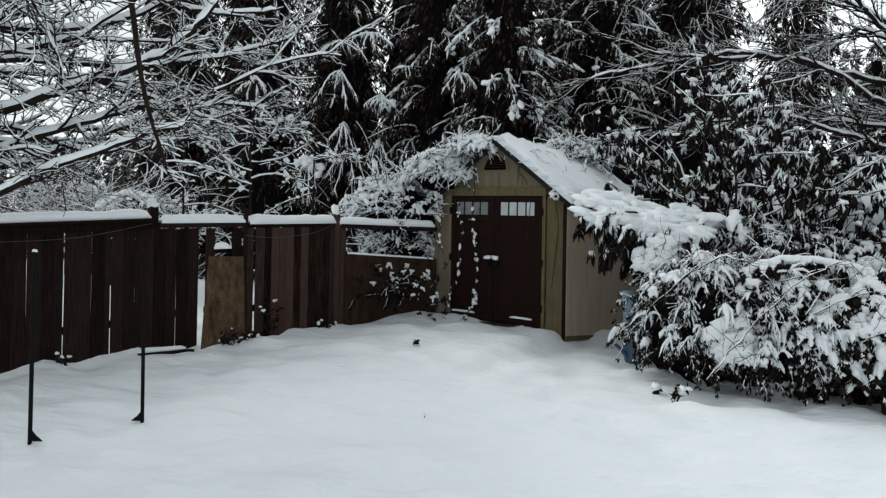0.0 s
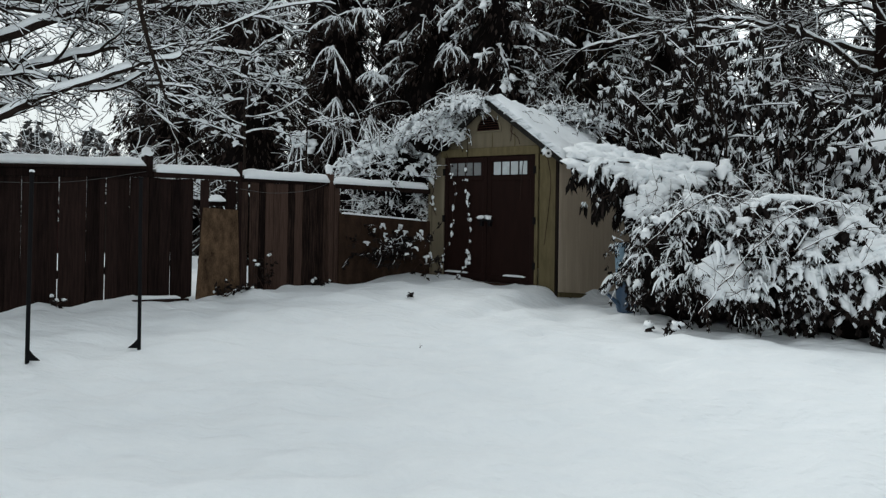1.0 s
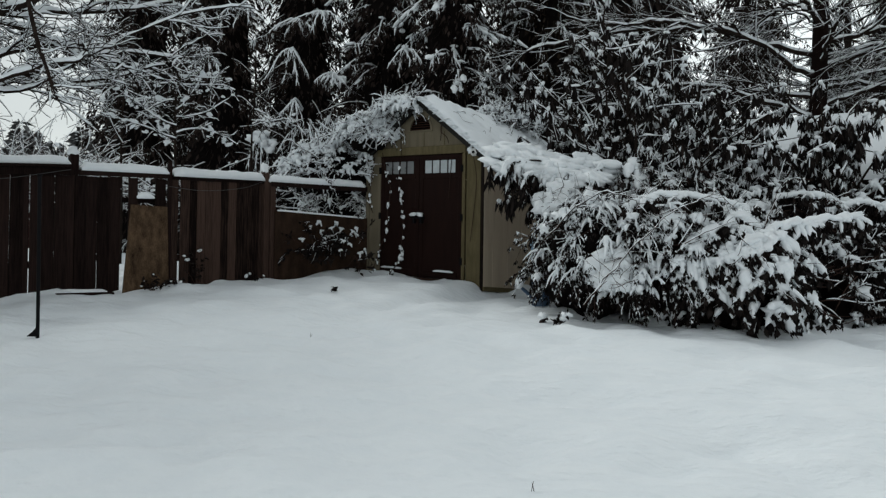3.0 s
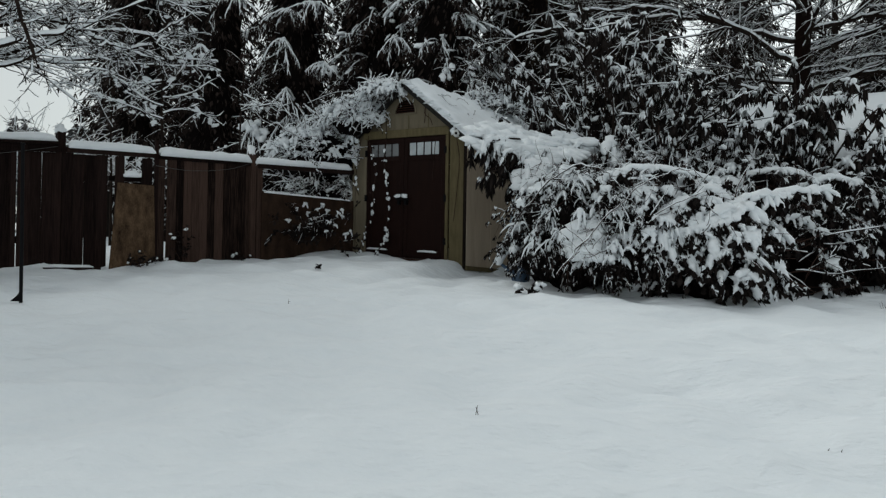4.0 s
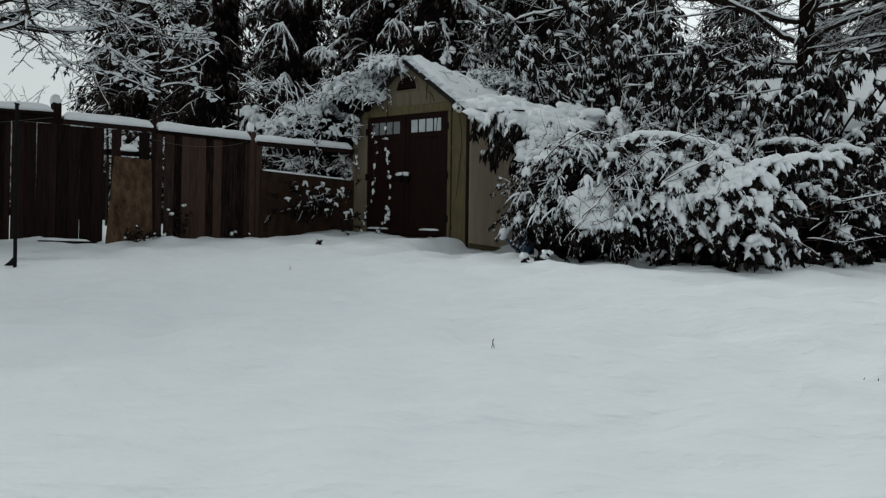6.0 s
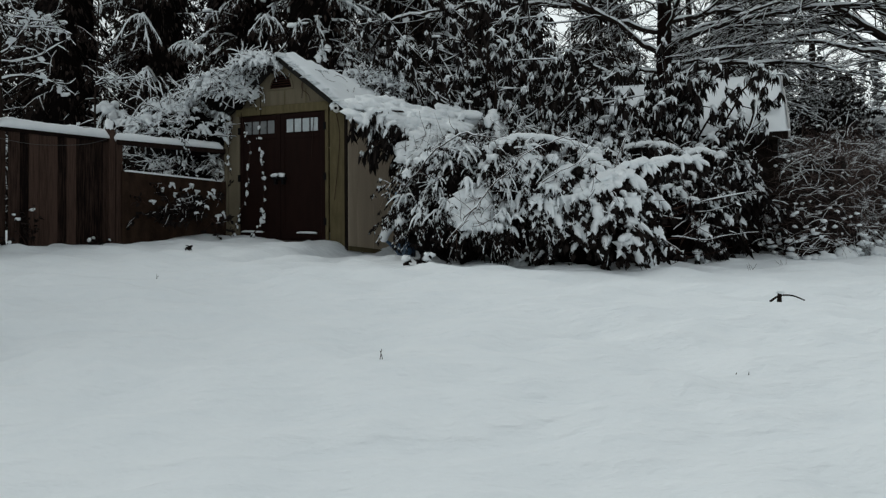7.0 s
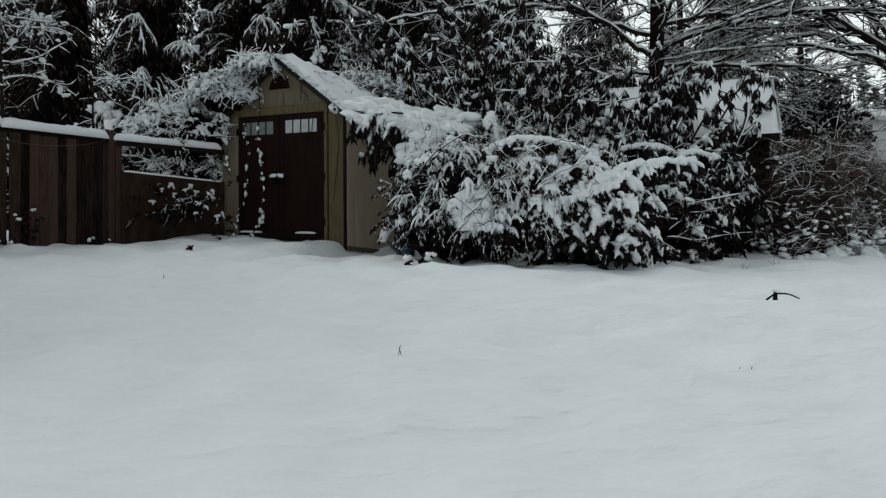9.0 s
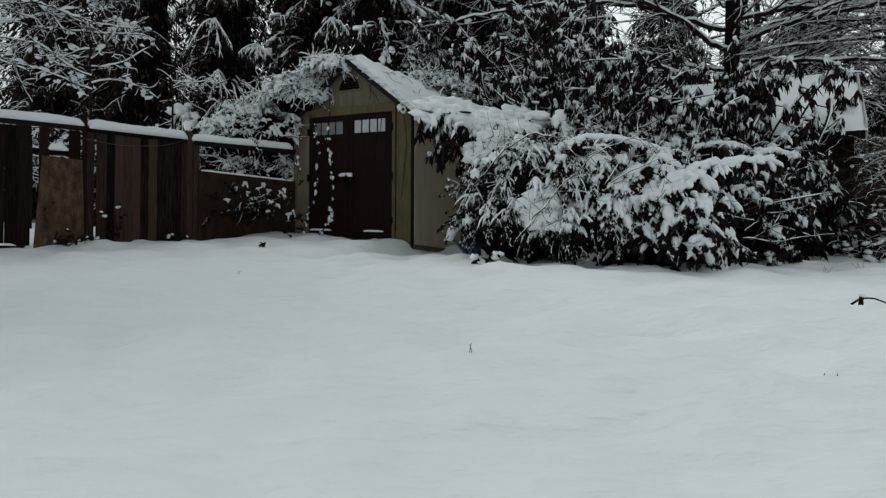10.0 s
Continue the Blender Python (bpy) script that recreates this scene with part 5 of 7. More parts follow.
    # fronds: fine shoots that fan out and bow under lines of snow
    if fronds:
        p, n = shell(fronds, 0.85, 1.0, -0.1)
        m = np.repeat(np.arange(len(p)), 7)
        D = n[m] * 0.5 + rng.normal(size=(len(m), 3)) * np.array([0.55, 0.4, 0.2]) + np.array([0, -0.1, -0.15])
        G = paths(p[m], D, rnd(0.10, 0.30, len(m)), 7, 0.09, 0.30)
        RG = taper(np.full(len(m), 0.004), 7, 0.4)
        wood.append(tubes(G, RG, 3))
        th = (rnd(0.010, 0.034, len(p))[m])[:, None] * np.array([1.1, 1.2, 1.1, 0.9, 0.75, 0.5, 0.25])[None]
        white.append(snow_on(G, RG, th, 0.14, 6))
        g, gt, _, _, _ = sprout(G, RG, 3, 0.3, 1.0)
        green.append(blades(g - np.array([0, 0, 0.015]), unit(gt + rng.normal(size=g.shape) * 0.35 + np.array([0, 0, -0.6])), rnd(0.03, 0.07, len(g)), rnd(0.010, 0.020, len(g))))
    # bare twigs that stick out of the snow
    p, n = shell(twigs, 0.85, 1.0, 0.0)
    K = paths(p, n * 0.3 + rng.normal(size=n.shape) * np.array([0.9, 0.5, 0.5]), rnd(0.2, 0.6, len(p)), 8, 0.13, 0.03)
    K = K[np.abs(K[:, -1, 0] - c[0]) < r[0]]
    RK = taper(rnd(0.003, 0.006, len(K)), 8, 0.4)
    wood.append(tubes(K, RK, 4))
    white.append(snow_on(K[::2], RK[::2], np.full((len(K[::2]), 8), 0.008), 0.45, 4))
    under(soup("stem_wood", wood, TWIG, kind="stuff"), bush)
    under(soup("leaves", green, RHODO, None, "dark drooping evergreen leaves", False, "stuff"), bush)
    under(soup("snow", white, SNOW_CLUMP, None, "draped heads of snow", kind="stuff"), bush)
    return bush


RH = "evergreen shrub bowed down under draped snow"
make_bush((2.88, 7.95, 0.98), (0.66, 0.85, 0.86), "fine-leaved evergreen shrub with fanned snowy fronds", 270, (0.026, 0.080), 150, 420, (0.058, 0.020), 75, 90, dust=0.34)
make_bush((3.60, 7.80, 0.98), (0.80, 0.95, 0.82), "evergreen shrub under brambles and smooth pads of snow", 400, (0.028, 0.095), 160, 420, (0.058, 0.022), 45, 220, dust=0.34)
make_bush((4.38, 7.45, 0.78), (0.74, 0.86, 0.86), "broad-leaved evergreen shrub hung with big smooth clods of snow", 560, (0.034, 0.130), 110, 480, (0.085, 0.048), 0, 110, dust=0.30)
make_bush((5.70, 8.05, 0.76), (0.78, 0.72, 0.82), "dark evergreen shrub with little snow on its hanging leaves", 210, (0.03, 0.10), 90, 420, (0.10, 0.045), 0, 110, cover=0.85, dust=0.25)
make_bush((6.66, 8.38, 1.05), (0.60, 0.50, 1.0), "evergreen shrub with long hanging leaves beside the brambles", 190, (0.03, 0.10), 80, 330, (0.14, 0.045), 0, 50, cover=0.9, dust=0.25)
make_bush((3.95, 8.75, 1.32), (1.30, 0.60, 0.90), RH, 260, (0.03, 0.11), 150, 420, (0.11, 0.036), 30, 150, dust=0.4)
make_bush((5.55, 8.45, 1.22), (1.05, 0.50, 0.86), RH, 190, (0.03, 0.10), 120, 380, (0.12, 0.042), 0, 110, cover=0.9, dust=0.3)


def make_snowy_bough(points, r, size, label, drops=3):
    """One stout bough with a thick uneven bar of snow on it, clods hanging over its sides and leaves below."""
    p = smooth_path(points, 26)
    p = p + rng.normal(size=p.shape) * 0.008
    bough = thing("snowy_bough", tuple(p[0]), label, "branch")
    under(soup("wood", [tubes(p[None], np.linspace(r, r * 0.5, 26)[None], 7)], BARK), bough)
    g = rnd(0.7, 1.25, 26)
    g[[0, -1]] = 0.4
    bar = [tubes((p + np.array([0, 0, size * 0.35]))[None], (size * 0.55 * g)[None], 9)]
    i = rng.integers(1, 25, drops * 3)
    C = p[i] + np.array([0, -0.02, size * 0.25])
    more, F = heads(C, np.tile(np.array([[0.1, -1.0, 0]]), (len(C), 1)), rnd(size * 0.5, size * 1.1, len(C)), 3)
    at = np.concatenate([F[:, 4], p[rng.integers(0, 26, 14)] - np.array([0, 0, 0.03])])
    LC, LD, LL, LW = whorls(at, np.tile(np.array([[0, -1.0, 0]]), (len(at), 1)), 5, 0.12, 0.055, 1.6)
    under(soup("leaves", [blades(LC, LD, LL, LW)], RHODO, None, "broad dark leaves under the snow", False, "stuff"), bough)
    under(soup("snow", bar + more, SNOW_CLUMP, None, "thick bar of snow", kind="stuff"), bough)


BOUGH = "stout bough carrying a thick bar of snow"
make_snowy_bough([(4.45, 6.95, 1.25), (4.62, 6.88, 1.42), (5.0, 6.95, 1.47), (5.4, 7.1, 1.52), (5.72, 7.25, 1.55)], 0.018, 0.085, BOUGH, 4)
make_snowy_bough([(3.85, 6.85, 1.02), (4.1, 6.72, 1.08), (4.35, 6.66, 1.16), (4.5, 6.7, 1.30)], 0.014, 0.075, BOUGH, 2)
make_snowy_bough([(5.5, 8.1, 1.5), (5.9, 8.0, 1.72), (6.2, 7.95, 1.78), (6.5, 8.0, 1.70)], 0.016, 0.07, BOUGH, 3)
make_snowy_bough([(4.9, 8.5, 1.6), (5.3, 8.2, 1.85), (5.7, 8.1, 1.88), (6.0, 8.2, 1.80)], 0.014, 0.065, BOUGH, 2)
make_snowy_bough([(3.1, 7.3, 1.62), (3.5, 7.2, 1.76), (4.0, 7.25, 1.74), (4.5, 7.4, 1.66)], 0.014, 0.06, BOUGH, 3)


def make_snow_pad(c, rx, rz, label):
    """A smooth apron of snow caught on a mat of twigs."""
    n = 60
    a, q = rnd(0, 2 * math.pi, n), np.sqrt(rnd(0, 1, n))
    u, w = np.cos(a) * q, np.sin(a) * q
    C = np.stack([c[0] + rx * u, c[1] + 0.10 * u * u - 0.22 * -w * rz / 0.3 * 0.5 + 0.06 * np.abs(u), c[2] + rz * w - 0.05 * u * u], -1)
    pad = thing("snow_pad", c, label, "snow")
    S = rnd(0.05, 0.10, n)
    more, F = heads(C[w < -0.3], np.tile(np.array([[0, -1.0, 0]]), (int((w < -0.3).sum()), 1)), rnd(0.03, 0.06, int((w < -0.3).sum())), 4)
    under(soup("snow", [blobs(C, np.stack([S * 1.5, S * 0.6, S * 1.0], -1), unit(np.stack([np.ones(n), rnd(-0.2, 0.2, n), rnd(-0.5, 0.3, n)], -1)))] + more, SNOW_CLUMP, None, "smooth apron of snow", kind="stuff"), pad)
    p = C[rng.integers(0, n, 26)] - np.array([0, 0.05, 0])
    K = paths(p, np.stack([rnd(-1, 1, 26), rnd(-0.5, 0.0, 26), rnd(-0.9, 0.9, 26)], -1), rnd(0.12, 0.4, 26), 7, 0.12, 0.05)
    under(soup("twig", [tubes(K, taper(np.full(26, 0.004), 7), 4)], TWIG, kind="stuff"), pad)


make_snow_pad((2.98, 7.02, 0.95), 0.30, 0.16, "smooth apron of snow caught on matted twigs")
make_snow_pad((2.62, 8.25, 1.80), 0.24, 0.18, "smooth apron of snow caught on matted twigs")


def make_canes():
    """Long canes that arch across the bushes, with side shoots and snow."""
    canes = [[(2.58, 6.82, 0.60), (2.95, 6.85, 1.02), (3.42, 6.95, 1.45), (3.9, 7.1, 1.68), (4.3, 7.2, 1.62)],
             [(2.25, 7.6, 1.2), (2.6, 7.2, 1.62), (3.0, 7.05, 1.72), (3.35, 7.0, 1.52), (3.6, 6.9, 1.2)]]
    for pts in canes:
        P = smooth_path(pts, 30)[None]
        P = P + np.cumsum(rng.normal(size=P.shape) * 0.014, axis=1)
        cane = thing("bramble_cane", tuple(P[0, 0]), "long arching bramble cane with snow along it", "bramble", "arching canes")
        R = np.linspace(0.008, 0.003, 30)[None]
        C, T, _, _, _ = sprout(P, R, 22, 0.1, 1.0)
        Q = paths(C, T * 0.7 + rng.normal(size=C.shape) * np.array([0.6, 0.4, 0.6]), rnd(0.1, 0.4, len(C)), 7, 0.14, 0.03)
        RQ = taper(np.full(len(Q), 0.003), 7, 0.4)
        under(soup("stem", [tubes(P, R, 6), tubes(Q, RQ, 4)], TWIG), cane)
        under(soup("snow", [snow_on(P, R, np.full(R.shape, 0.011) * rnd(0.0, 1.3, 1, 30), 0.5, 6), snow_on(Q[::2], RQ[::2], np.full(RQ[::2].shape, 0.007), 0.4, 4)], SNOW_CLUMP, None, "ridge of snow", kind="stuff"), cane)


make_canes()


# a dark old stem that stands in the hollow, and the broken canes beside it
def make_old_stem():
    stem = thing("old_stem", (5.0, 7.15, lay(5.0, 7.15)), "dark bare old stem in a hollow of the bushes", "stem")
    P = smooth_path([(5.02, 7.2, 0.3), (4.98, 7.1, 0.7), (4.92, 7.05, 1.1), (4.9, 7.05, 1.45)], 14)[None]
    under(soup("wood", [tubes(P, np.linspace(0.075, 0.04, 14)[None], 10)], REDBARK), stem)
    n = 30
    p = np.stack([rnd(5.0, 5.9, n), rnd(6.95, 7.5, n), rnd(0.4, 1.1, n)], -1)
    K = paths(p, np.stack([rnd(0.3, 1, n) * rng.choice([-1, 1], n), rnd(-0.4, 0.2, n), rnd(-0.35, 0.25, n)], -1), rnd(0.25, 0.7, n), 7, 0.08, 0.03)
    RK = taper(rnd(0.003, 0.007, n), 7, 0.5)
    under(soup("broken_wood", [tubes(K, RK, 5)], TWIG, None, "broken brown canes", kind="stuff"), stem)
    under(soup("snow", [snow_on(K[::3], RK[::3], np.full(RK[::3].shape, 0.010), 0.35, 5)], SNOW_CLUMP, None, "", kind="stuff"), stem)


make_old_stem()


def make_overhang():
    """Long leafy boughs of an evergreen that lean on the shed's eave."""
    x, y = 3.2, 9.0
    tree = thing("leaning_evergreen", (x, y, lay(x, y)), "evergreen shrub with long hanging leaves leaning on the shed", "shrub")
    n = 38
    root = np.stack([np.full(n, x) + rnd(-0.15, 0.15, n), np.full(n, y) + rnd(-0.15, 0.15, n), np.full(n, 0.45)], -1)
    knee = np.stack([rnd(2.7, 3.3, n), rnd(8.6, 9.2, n), rnd(1.6, 2.2, n)], -1)
    tip = np.stack([rnd(1.98, 3.2, n), rnd(8.45, 9.15, n), rnd(1.75, 2.35, n)], -1)
    P = np.array([smooth_path([a, b, c, c + np.array([-0.12, -0.03, -0.16])], 14) for a, b, c in zip(root, knee, tip)])
    R = taper(np.full(n, 0.018), 14, 0.35)
    under(soup("stem_wood", [tubes(P, R, 5)], BARK, kind="stuff"), tree)
    C, T, _, _, _ = sprout(P, R, 8, 0.55, 1.0)
    LC, LD, LL, LW = whorls(C, T, 8, 0.19, 0.046, 2.2)
    under(soup("leaves", [blades(LC, LD, LL, LW)], RHODO, None, "long leaves hanging curled in the cold", False, "stuff"), tree)
    pick = rnd(0, 1, len(LC)) < np.clip((LC[:, 2] - 1.75) * 0.9, 0.04, 0.5)
    ok = C[:, 2] > 1.98
    M = int(ok.sum())
    b = rnd(0.03, 0.06, M)
    k = 120
    w, o = rnd(0, 1.0, k), rnd(-0.36, 0.25, k)
    lump = np.array([noise.noise(Vector((a * 5.5, q * 7.0, 3.1))) for a, q in zip(w, o)])
    keep = lump > -0.30
    w, o, lump, k = w[keep], o[keep], lump[keep], int(keep.sum())
    heap = np.stack([1.90 + 1.35 * w + 0.5 * o, 9.22 - 0.75 * w + 0.75 * o, 2.54 - 0.34 * w + 0.40 * o - 0.4 * np.maximum(-o - 0.12, 0) + 0.16 * lump + rnd(-0.03, 0.03, k)], -1)
    hb = rnd(0.05, 0.095, k) + 0.05 * np.clip(lump, 0, 1)
    white, F = heads(heap[::2], np.stack([rnd(-0.9, 0.3, len(heap[::2])), np.full(len(heap[::2]), -1.0), np.zeros(len(heap[::2]))], -1), hb[::2] * 0.85, 2)
    slab = rnd(0.10, 0.17, k)
    white.append(blobs(heap + np.array([0, 0.05, 0.0]), np.stack([slab * 1.3, slab, slab * 0.5], -1), unit(np.stack([np.ones(k), rnd(-0.9, -0.3, k), rnd(-0.45, -0.1, k)], -1))))
    # leaf rosettes that hang out of the snow
    low_ = heap[o < -0.05]
    ends = np.concatenate([low_ + rng.normal(size=low_.shape) * 0.05 - np.array([0, 0, 0.06]), low_ + rng.normal(size=low_.shape) * 0.07 - np.array([0, -0.05, 0.22])])
    RC, RD, RL, RW = whorls(ends, np.tile(np.array([[-0.3, -0.6, 0]]), (len(ends), 1)), 9, 0.19, 0.046, 2.2)
    under(soup("upper_leaves", [blades(RC, RD, RL, RW)], RHODO, None, "leaves hanging out of the snow", False, "stuff"), tree)
    rp = rnd(0, 1, len(RC)) < 0.25
    under(soup("snow", white + [blades(RC[rp] + np.array([0, -0.006, 0.012]), RD[rp], RL[rp] * 0.5, RW[rp] * 0.8, 0.6), blades(LC[pick] + np.array([0, -0.006, 0.01]), LD[pick], LL[pick] * 0.7, LW[pick] * 0.75, 0.6), blobs(C[ok] + np.array([0, 0, 0.02]), np.stack([b * 1.5, b, b * 0.6], -1), T[ok])], SNOW_CLUMP, None, "thick smooth snow on the upper leaves", kind="stuff"), tree)


make_overhang()


def make_tall_rhodo():
    x, y = 4.3, 9.3
    tree = thing("rhododendron", (x, y, lay(x, y)), "tall leggy rhododendron with hanging leaves dusted with snow", "rhododendron")
    n = 124
    foot = np.stack([rnd(3.2, 5.0, n), rnd(9.0, 9.9, n), np.full(n, 0.55)], -1)
    tip = np.stack([rnd(2.35, 5.5, n), rnd(8.6, 10.3, n), rnd(2.0, 4.2, n)], -1)
    tip[:, 2] = np.where(tip[:, 0] > 4.6, np.minimum(tip[:, 2], 3.6 - 0.7 * (tip[:, 0] - 4.6)), tip[:, 2])
    tip[-24:-8] = np.stack([rnd(5.8, 6.5, 16), rnd(8.6, 9.0, 16), rnd(2.0, 2.6, 16)], -1)
    tip[-16:-8] = np.stack([rnd(5.85, 6.45, 8), rnd(8.5, 8.9, 8), rnd(2.6, 3.2, 8)], -1)
    tip[-8:] = np.stack([rnd(5.9, 6.6, 8), rnd(8.4, 8.8, 8), rnd(1.9, 2.3, 8)], -1)
    tip[-3:] = np.stack([rnd(7.3, 7.9, 3), rnd(8.5, 8.8, 3), rnd(2.4, 2.8, 3)], -1)
    foot[-24:] = np.stack([rnd(5.4, 6.6, 24), rnd(8.7, 9.0, 24), np.full(24, 0.5)], -1)
    tip[:26] = np.stack([rnd(4.3, 6.0, 26), rnd(8.5, 9.0, 26), rnd(1.80, 2.18, 26)], -1)
    foot[:26, 0] = tip[:26, 0] + rnd(-0.4, 0.3, 26)
    tip[26:38] = np.stack([rnd(5.85, 6.55, 12), rnd(8.5, 8.9, 12), rnd(2.4, 3.2, 12)], -1)
    foot[26:38, 0] = rnd(5.4, 6.5, 12)
    tip[38:46] = np.stack([rnd(6.75, 7.5, 8), rnd(8.3, 8.6, 8), rnd(2.75, 2.98, 8)], -1)
    tip[42:46] = np.stack([rnd(5.7, 6.4, 4), rnd(8.5, 8.8, 4), rnd(2.2, 2.9, 4)], -1)
    tip[46:48] = np.stack([rnd(6.6, 6.9, 2), rnd(8.2, 8.4, 2), rnd(2.15, 2.3, 2)], -1)
    foot[38:48] = np.stack([rnd(6.0, 6.6, 10), rnd(8.5, 8.8, 10), np.full(10, 0.5)], -1)
    mid = (foot + tip) / 2 + np.stack([rnd(-0.3, 0.3, n), rnd(-0.2, 0.2, n), rnd(0.1, 0.5, n)], -1)
    P = np.array([smooth_path([a, b, c], 14) for a, b, c in zip(foot, mid, tip)])
    P = P + np.cumsum(rng.normal(size=P.shape) * 0.025, axis=1)
    R = taper(np.full(n, 0.022), 14, 0.4)
    C, T, r, u, mm = sprout(P, R, 11, 0.4, 1.0)
    lower = (mm >= n - 24) | (mm < 48)
    some = rnd(0, 1, len(mm)) < np.where(lower, 0.62, 0.8)
    C, T = C[some], T[some]
    Q = paths(C, T * 0.6 + rng.normal(size=C.shape) * np.array([0.7, 0.7, 0.35]), rnd(0.3, 0.8, len(C)) * np.where(lower[some], 0.5, 1.0), 7, 0.12, -0.01)
    RQ = taper(np.full(len(Q), 0.010), 7, 0.5)
    under(soup("stem_wood", [tubes(P, R, 6), tubes(Q, RQ, 5)], BARK, kind="stuff"), tree)
    ends = np.concatenate([Q[:, -1], Q[::2, 3], P[:, -1]])
    N = unit(rng.normal(size=ends.shape) * np.array([1, 1, 0.3]))
    LC, LD, LL, LW = whorls(ends, N, 11, 0.185, 0.043, 2.3)
    under(soup("leaves", [blades(LC, LD, LL, LW)], RHODO, None, "long leaves hanging curled in the cold", False, "stuff"), tree)
    pick = rnd(0, 1, len(LC)) < np.repeat(np.where(rnd(0, 1, len(ends)) < 0.55, 0.48, 0.06), 11)
    chunks = [blades(LC[pick] + np.array([0, -0.006, 0.012]), LD[pick], LL[pick] * 0.66, LW[pick] * 0.95, 0.6)]
    ok = rnd(0, 1, len(ends)) < 0.48
    E, M = ends[ok], int(ok.sum())
    chunks.append(blobs(E + np.array([0, 0, 0.015]), np.stack([rnd(0.025, 0.065, M), rnd(0.02, 0.042, M), rnd(0.015, 0.03, M)], -1)))
    chunks.append(snow_on(P[::3, 5:], R[::3, 5:], np.full((len(P[::3]), 9), 0.014), 0.5, 6))
    chunks.append(snow_on(Q[::2], RQ[::2], np.full(RQ[::2].shape, 0.013), 0.45, 5))
    under(soup("snow", chunks, SNOW_CLUMP, None, "snow tufts on the leaf rosettes", kind="stuff"), tree)


make_tall_rhodo()


def make_twiggy(c, r, label, n, snowtwig=0.014, clods=200, size=0.05, leaf=(0.05, 0.03), leaves=1500, category="shrub", name="shrub", arch=0.05, bark=TWIG, low=-0.2, inner=0.0, snowshare=0.8, heart=INNER, foot=0, shell=0.25):
    """A tangle of thin arching stems with snow on them."""
    tree = thing(name, (c[0], c[1], lay(c[0], c[1])), label, category)
    p, nn = dome(c, r, n, low)
    p = np.array(c) + (p - np.array(c)) * rnd(shell, 1.0, len(p))[:, None]
    p, nn = keep_up(p, nn)
    m = len(p)
    D = unit(nn * 0.5 + rng.normal(size=p.shape) * np.array([0.9, 0.9, 0.5]) + np.array([0, 0, 0.25]))
    P = paths(p, D, rnd(0.3, 0.9, m) * max(r) * 0.8, 8, 0.14, arch)
    R = taper(rnd(0.004, 0.010, m), 8, 0.4)
    C, T, rr, u, _ = sprout(P, R, 3, 0.2, 1.0)
    Q = paths(C, T * 0.6 + rng.normal(size=C.shape) * 0.6, rnd(0.08, 0.28, len(C)), 5, 0.15, arch)
    RQ = taper(np.full(len(Q), 0.004), 5, 0.5)
    under(soup("stem_wood", [tubes(P, R, 3), tubes(Q, RQ, 3)], bark, kind="stuff"), tree)
    # dark hull that paints in the shade between the stems
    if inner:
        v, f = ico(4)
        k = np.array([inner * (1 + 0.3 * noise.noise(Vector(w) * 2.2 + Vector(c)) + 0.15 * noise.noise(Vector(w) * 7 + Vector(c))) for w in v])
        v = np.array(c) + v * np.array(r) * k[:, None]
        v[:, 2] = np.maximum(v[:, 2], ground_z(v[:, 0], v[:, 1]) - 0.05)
        under(soup("inner_shade_hull", [(v, f)], heart, None, "dark hull painted as the shade inside"), tree)
    a, b = rnd(0, 1, m) < snowshare, rnd(0, 1, len(Q)) < snowshare
    chunks = [snow_on(P[a], R[a], np.full(R[a].shape, snowtwig * 1.3), 0.25, 4), snow_on(Q[b], RQ[b], np.full(RQ[b].shape, snowtwig), 0.25, 3)]
    if clods:
        pc, nc = keep_up(*dome(c, np.array(r) * 0.95, clods, 0.0))
        s = rnd(0.5, 1.0, len(pc)) ** 1.6 * size * 1.6
        chunks.extend(heads(pc, nc, s * 0.82, 2)[0])
    if foot:
        pc, nc = dome(c, np.array(r) * 1.02, foot, -0.45)
        h = (pc[:, 2] - ground_z(pc[:, 0], pc[:, 1])) / (r[2] + c[2])
        ok = (h > 0.0) & (rnd(0, 1, len(pc)) < np.exp(-h * 3.2))
        pc, nc = pc[ok], nc[ok]
        s = rnd(0.03, 0.085, len(pc))
        chunks.append(blobs(pc, np.stack([s * rnd(1.0, 2.2, len(pc)), s * rnd(0.6, 1, len(pc)), s * rnd(0.35, 0.7, len(pc))], -1), None, True))
    under(soup("snow", chunks, SNOW_CLUMP, None, "snow on the thin stems", kind="stuff"), tree)
    if leaves:
        i = rng.integers(0, len(Q), leaves)
        LC = Q[i, rng.integers(1, 5, leaves)]
        LD = unit(rng.normal(size=LC.shape) + np.array([0, 0, -0.6]))
        under(soup("leaves", [blades(LC, LD, rnd(leaf[0] * 0.6, leaf[0] * 1.2, leaves), rnd(leaf[1] * 0.6, leaf[1] * 1.2, leaves))], RHODO, None, "", False, "stuff"), tree)
    return tree


# hedge that climbs over the shed's roof edge
make_twiggy((-0.75, 11.75, 2.45), (0.95, 0.5, 0.65), "fine-twigged hedge heaped with snow beside the shed", 150, 0.018, 340, 0.056, leaves=1000, inner=0.62)
make_twiggy((-0.05, 11.35, 3.05), (0.62, 0.42, 0.42), "snow-heaped shoots arching onto the shed roof", 100, 0.018, 290, 0.058, leaves=800, inner=0.6)
make_twiggy((0.42, 10.85, 3.42), (0.38, 0.30, 0.22), "snow-heaped creeper lying over the gable end", 60, 0.018, 230, 0.050, leaves=500)
make_twiggy((0.08, 11.22, 3.02), (0.42, 0.22, 0.36), "snow-heaped creeper hanging over the gable corner", 90, 0.018, 280, 0.050, leaves=600)
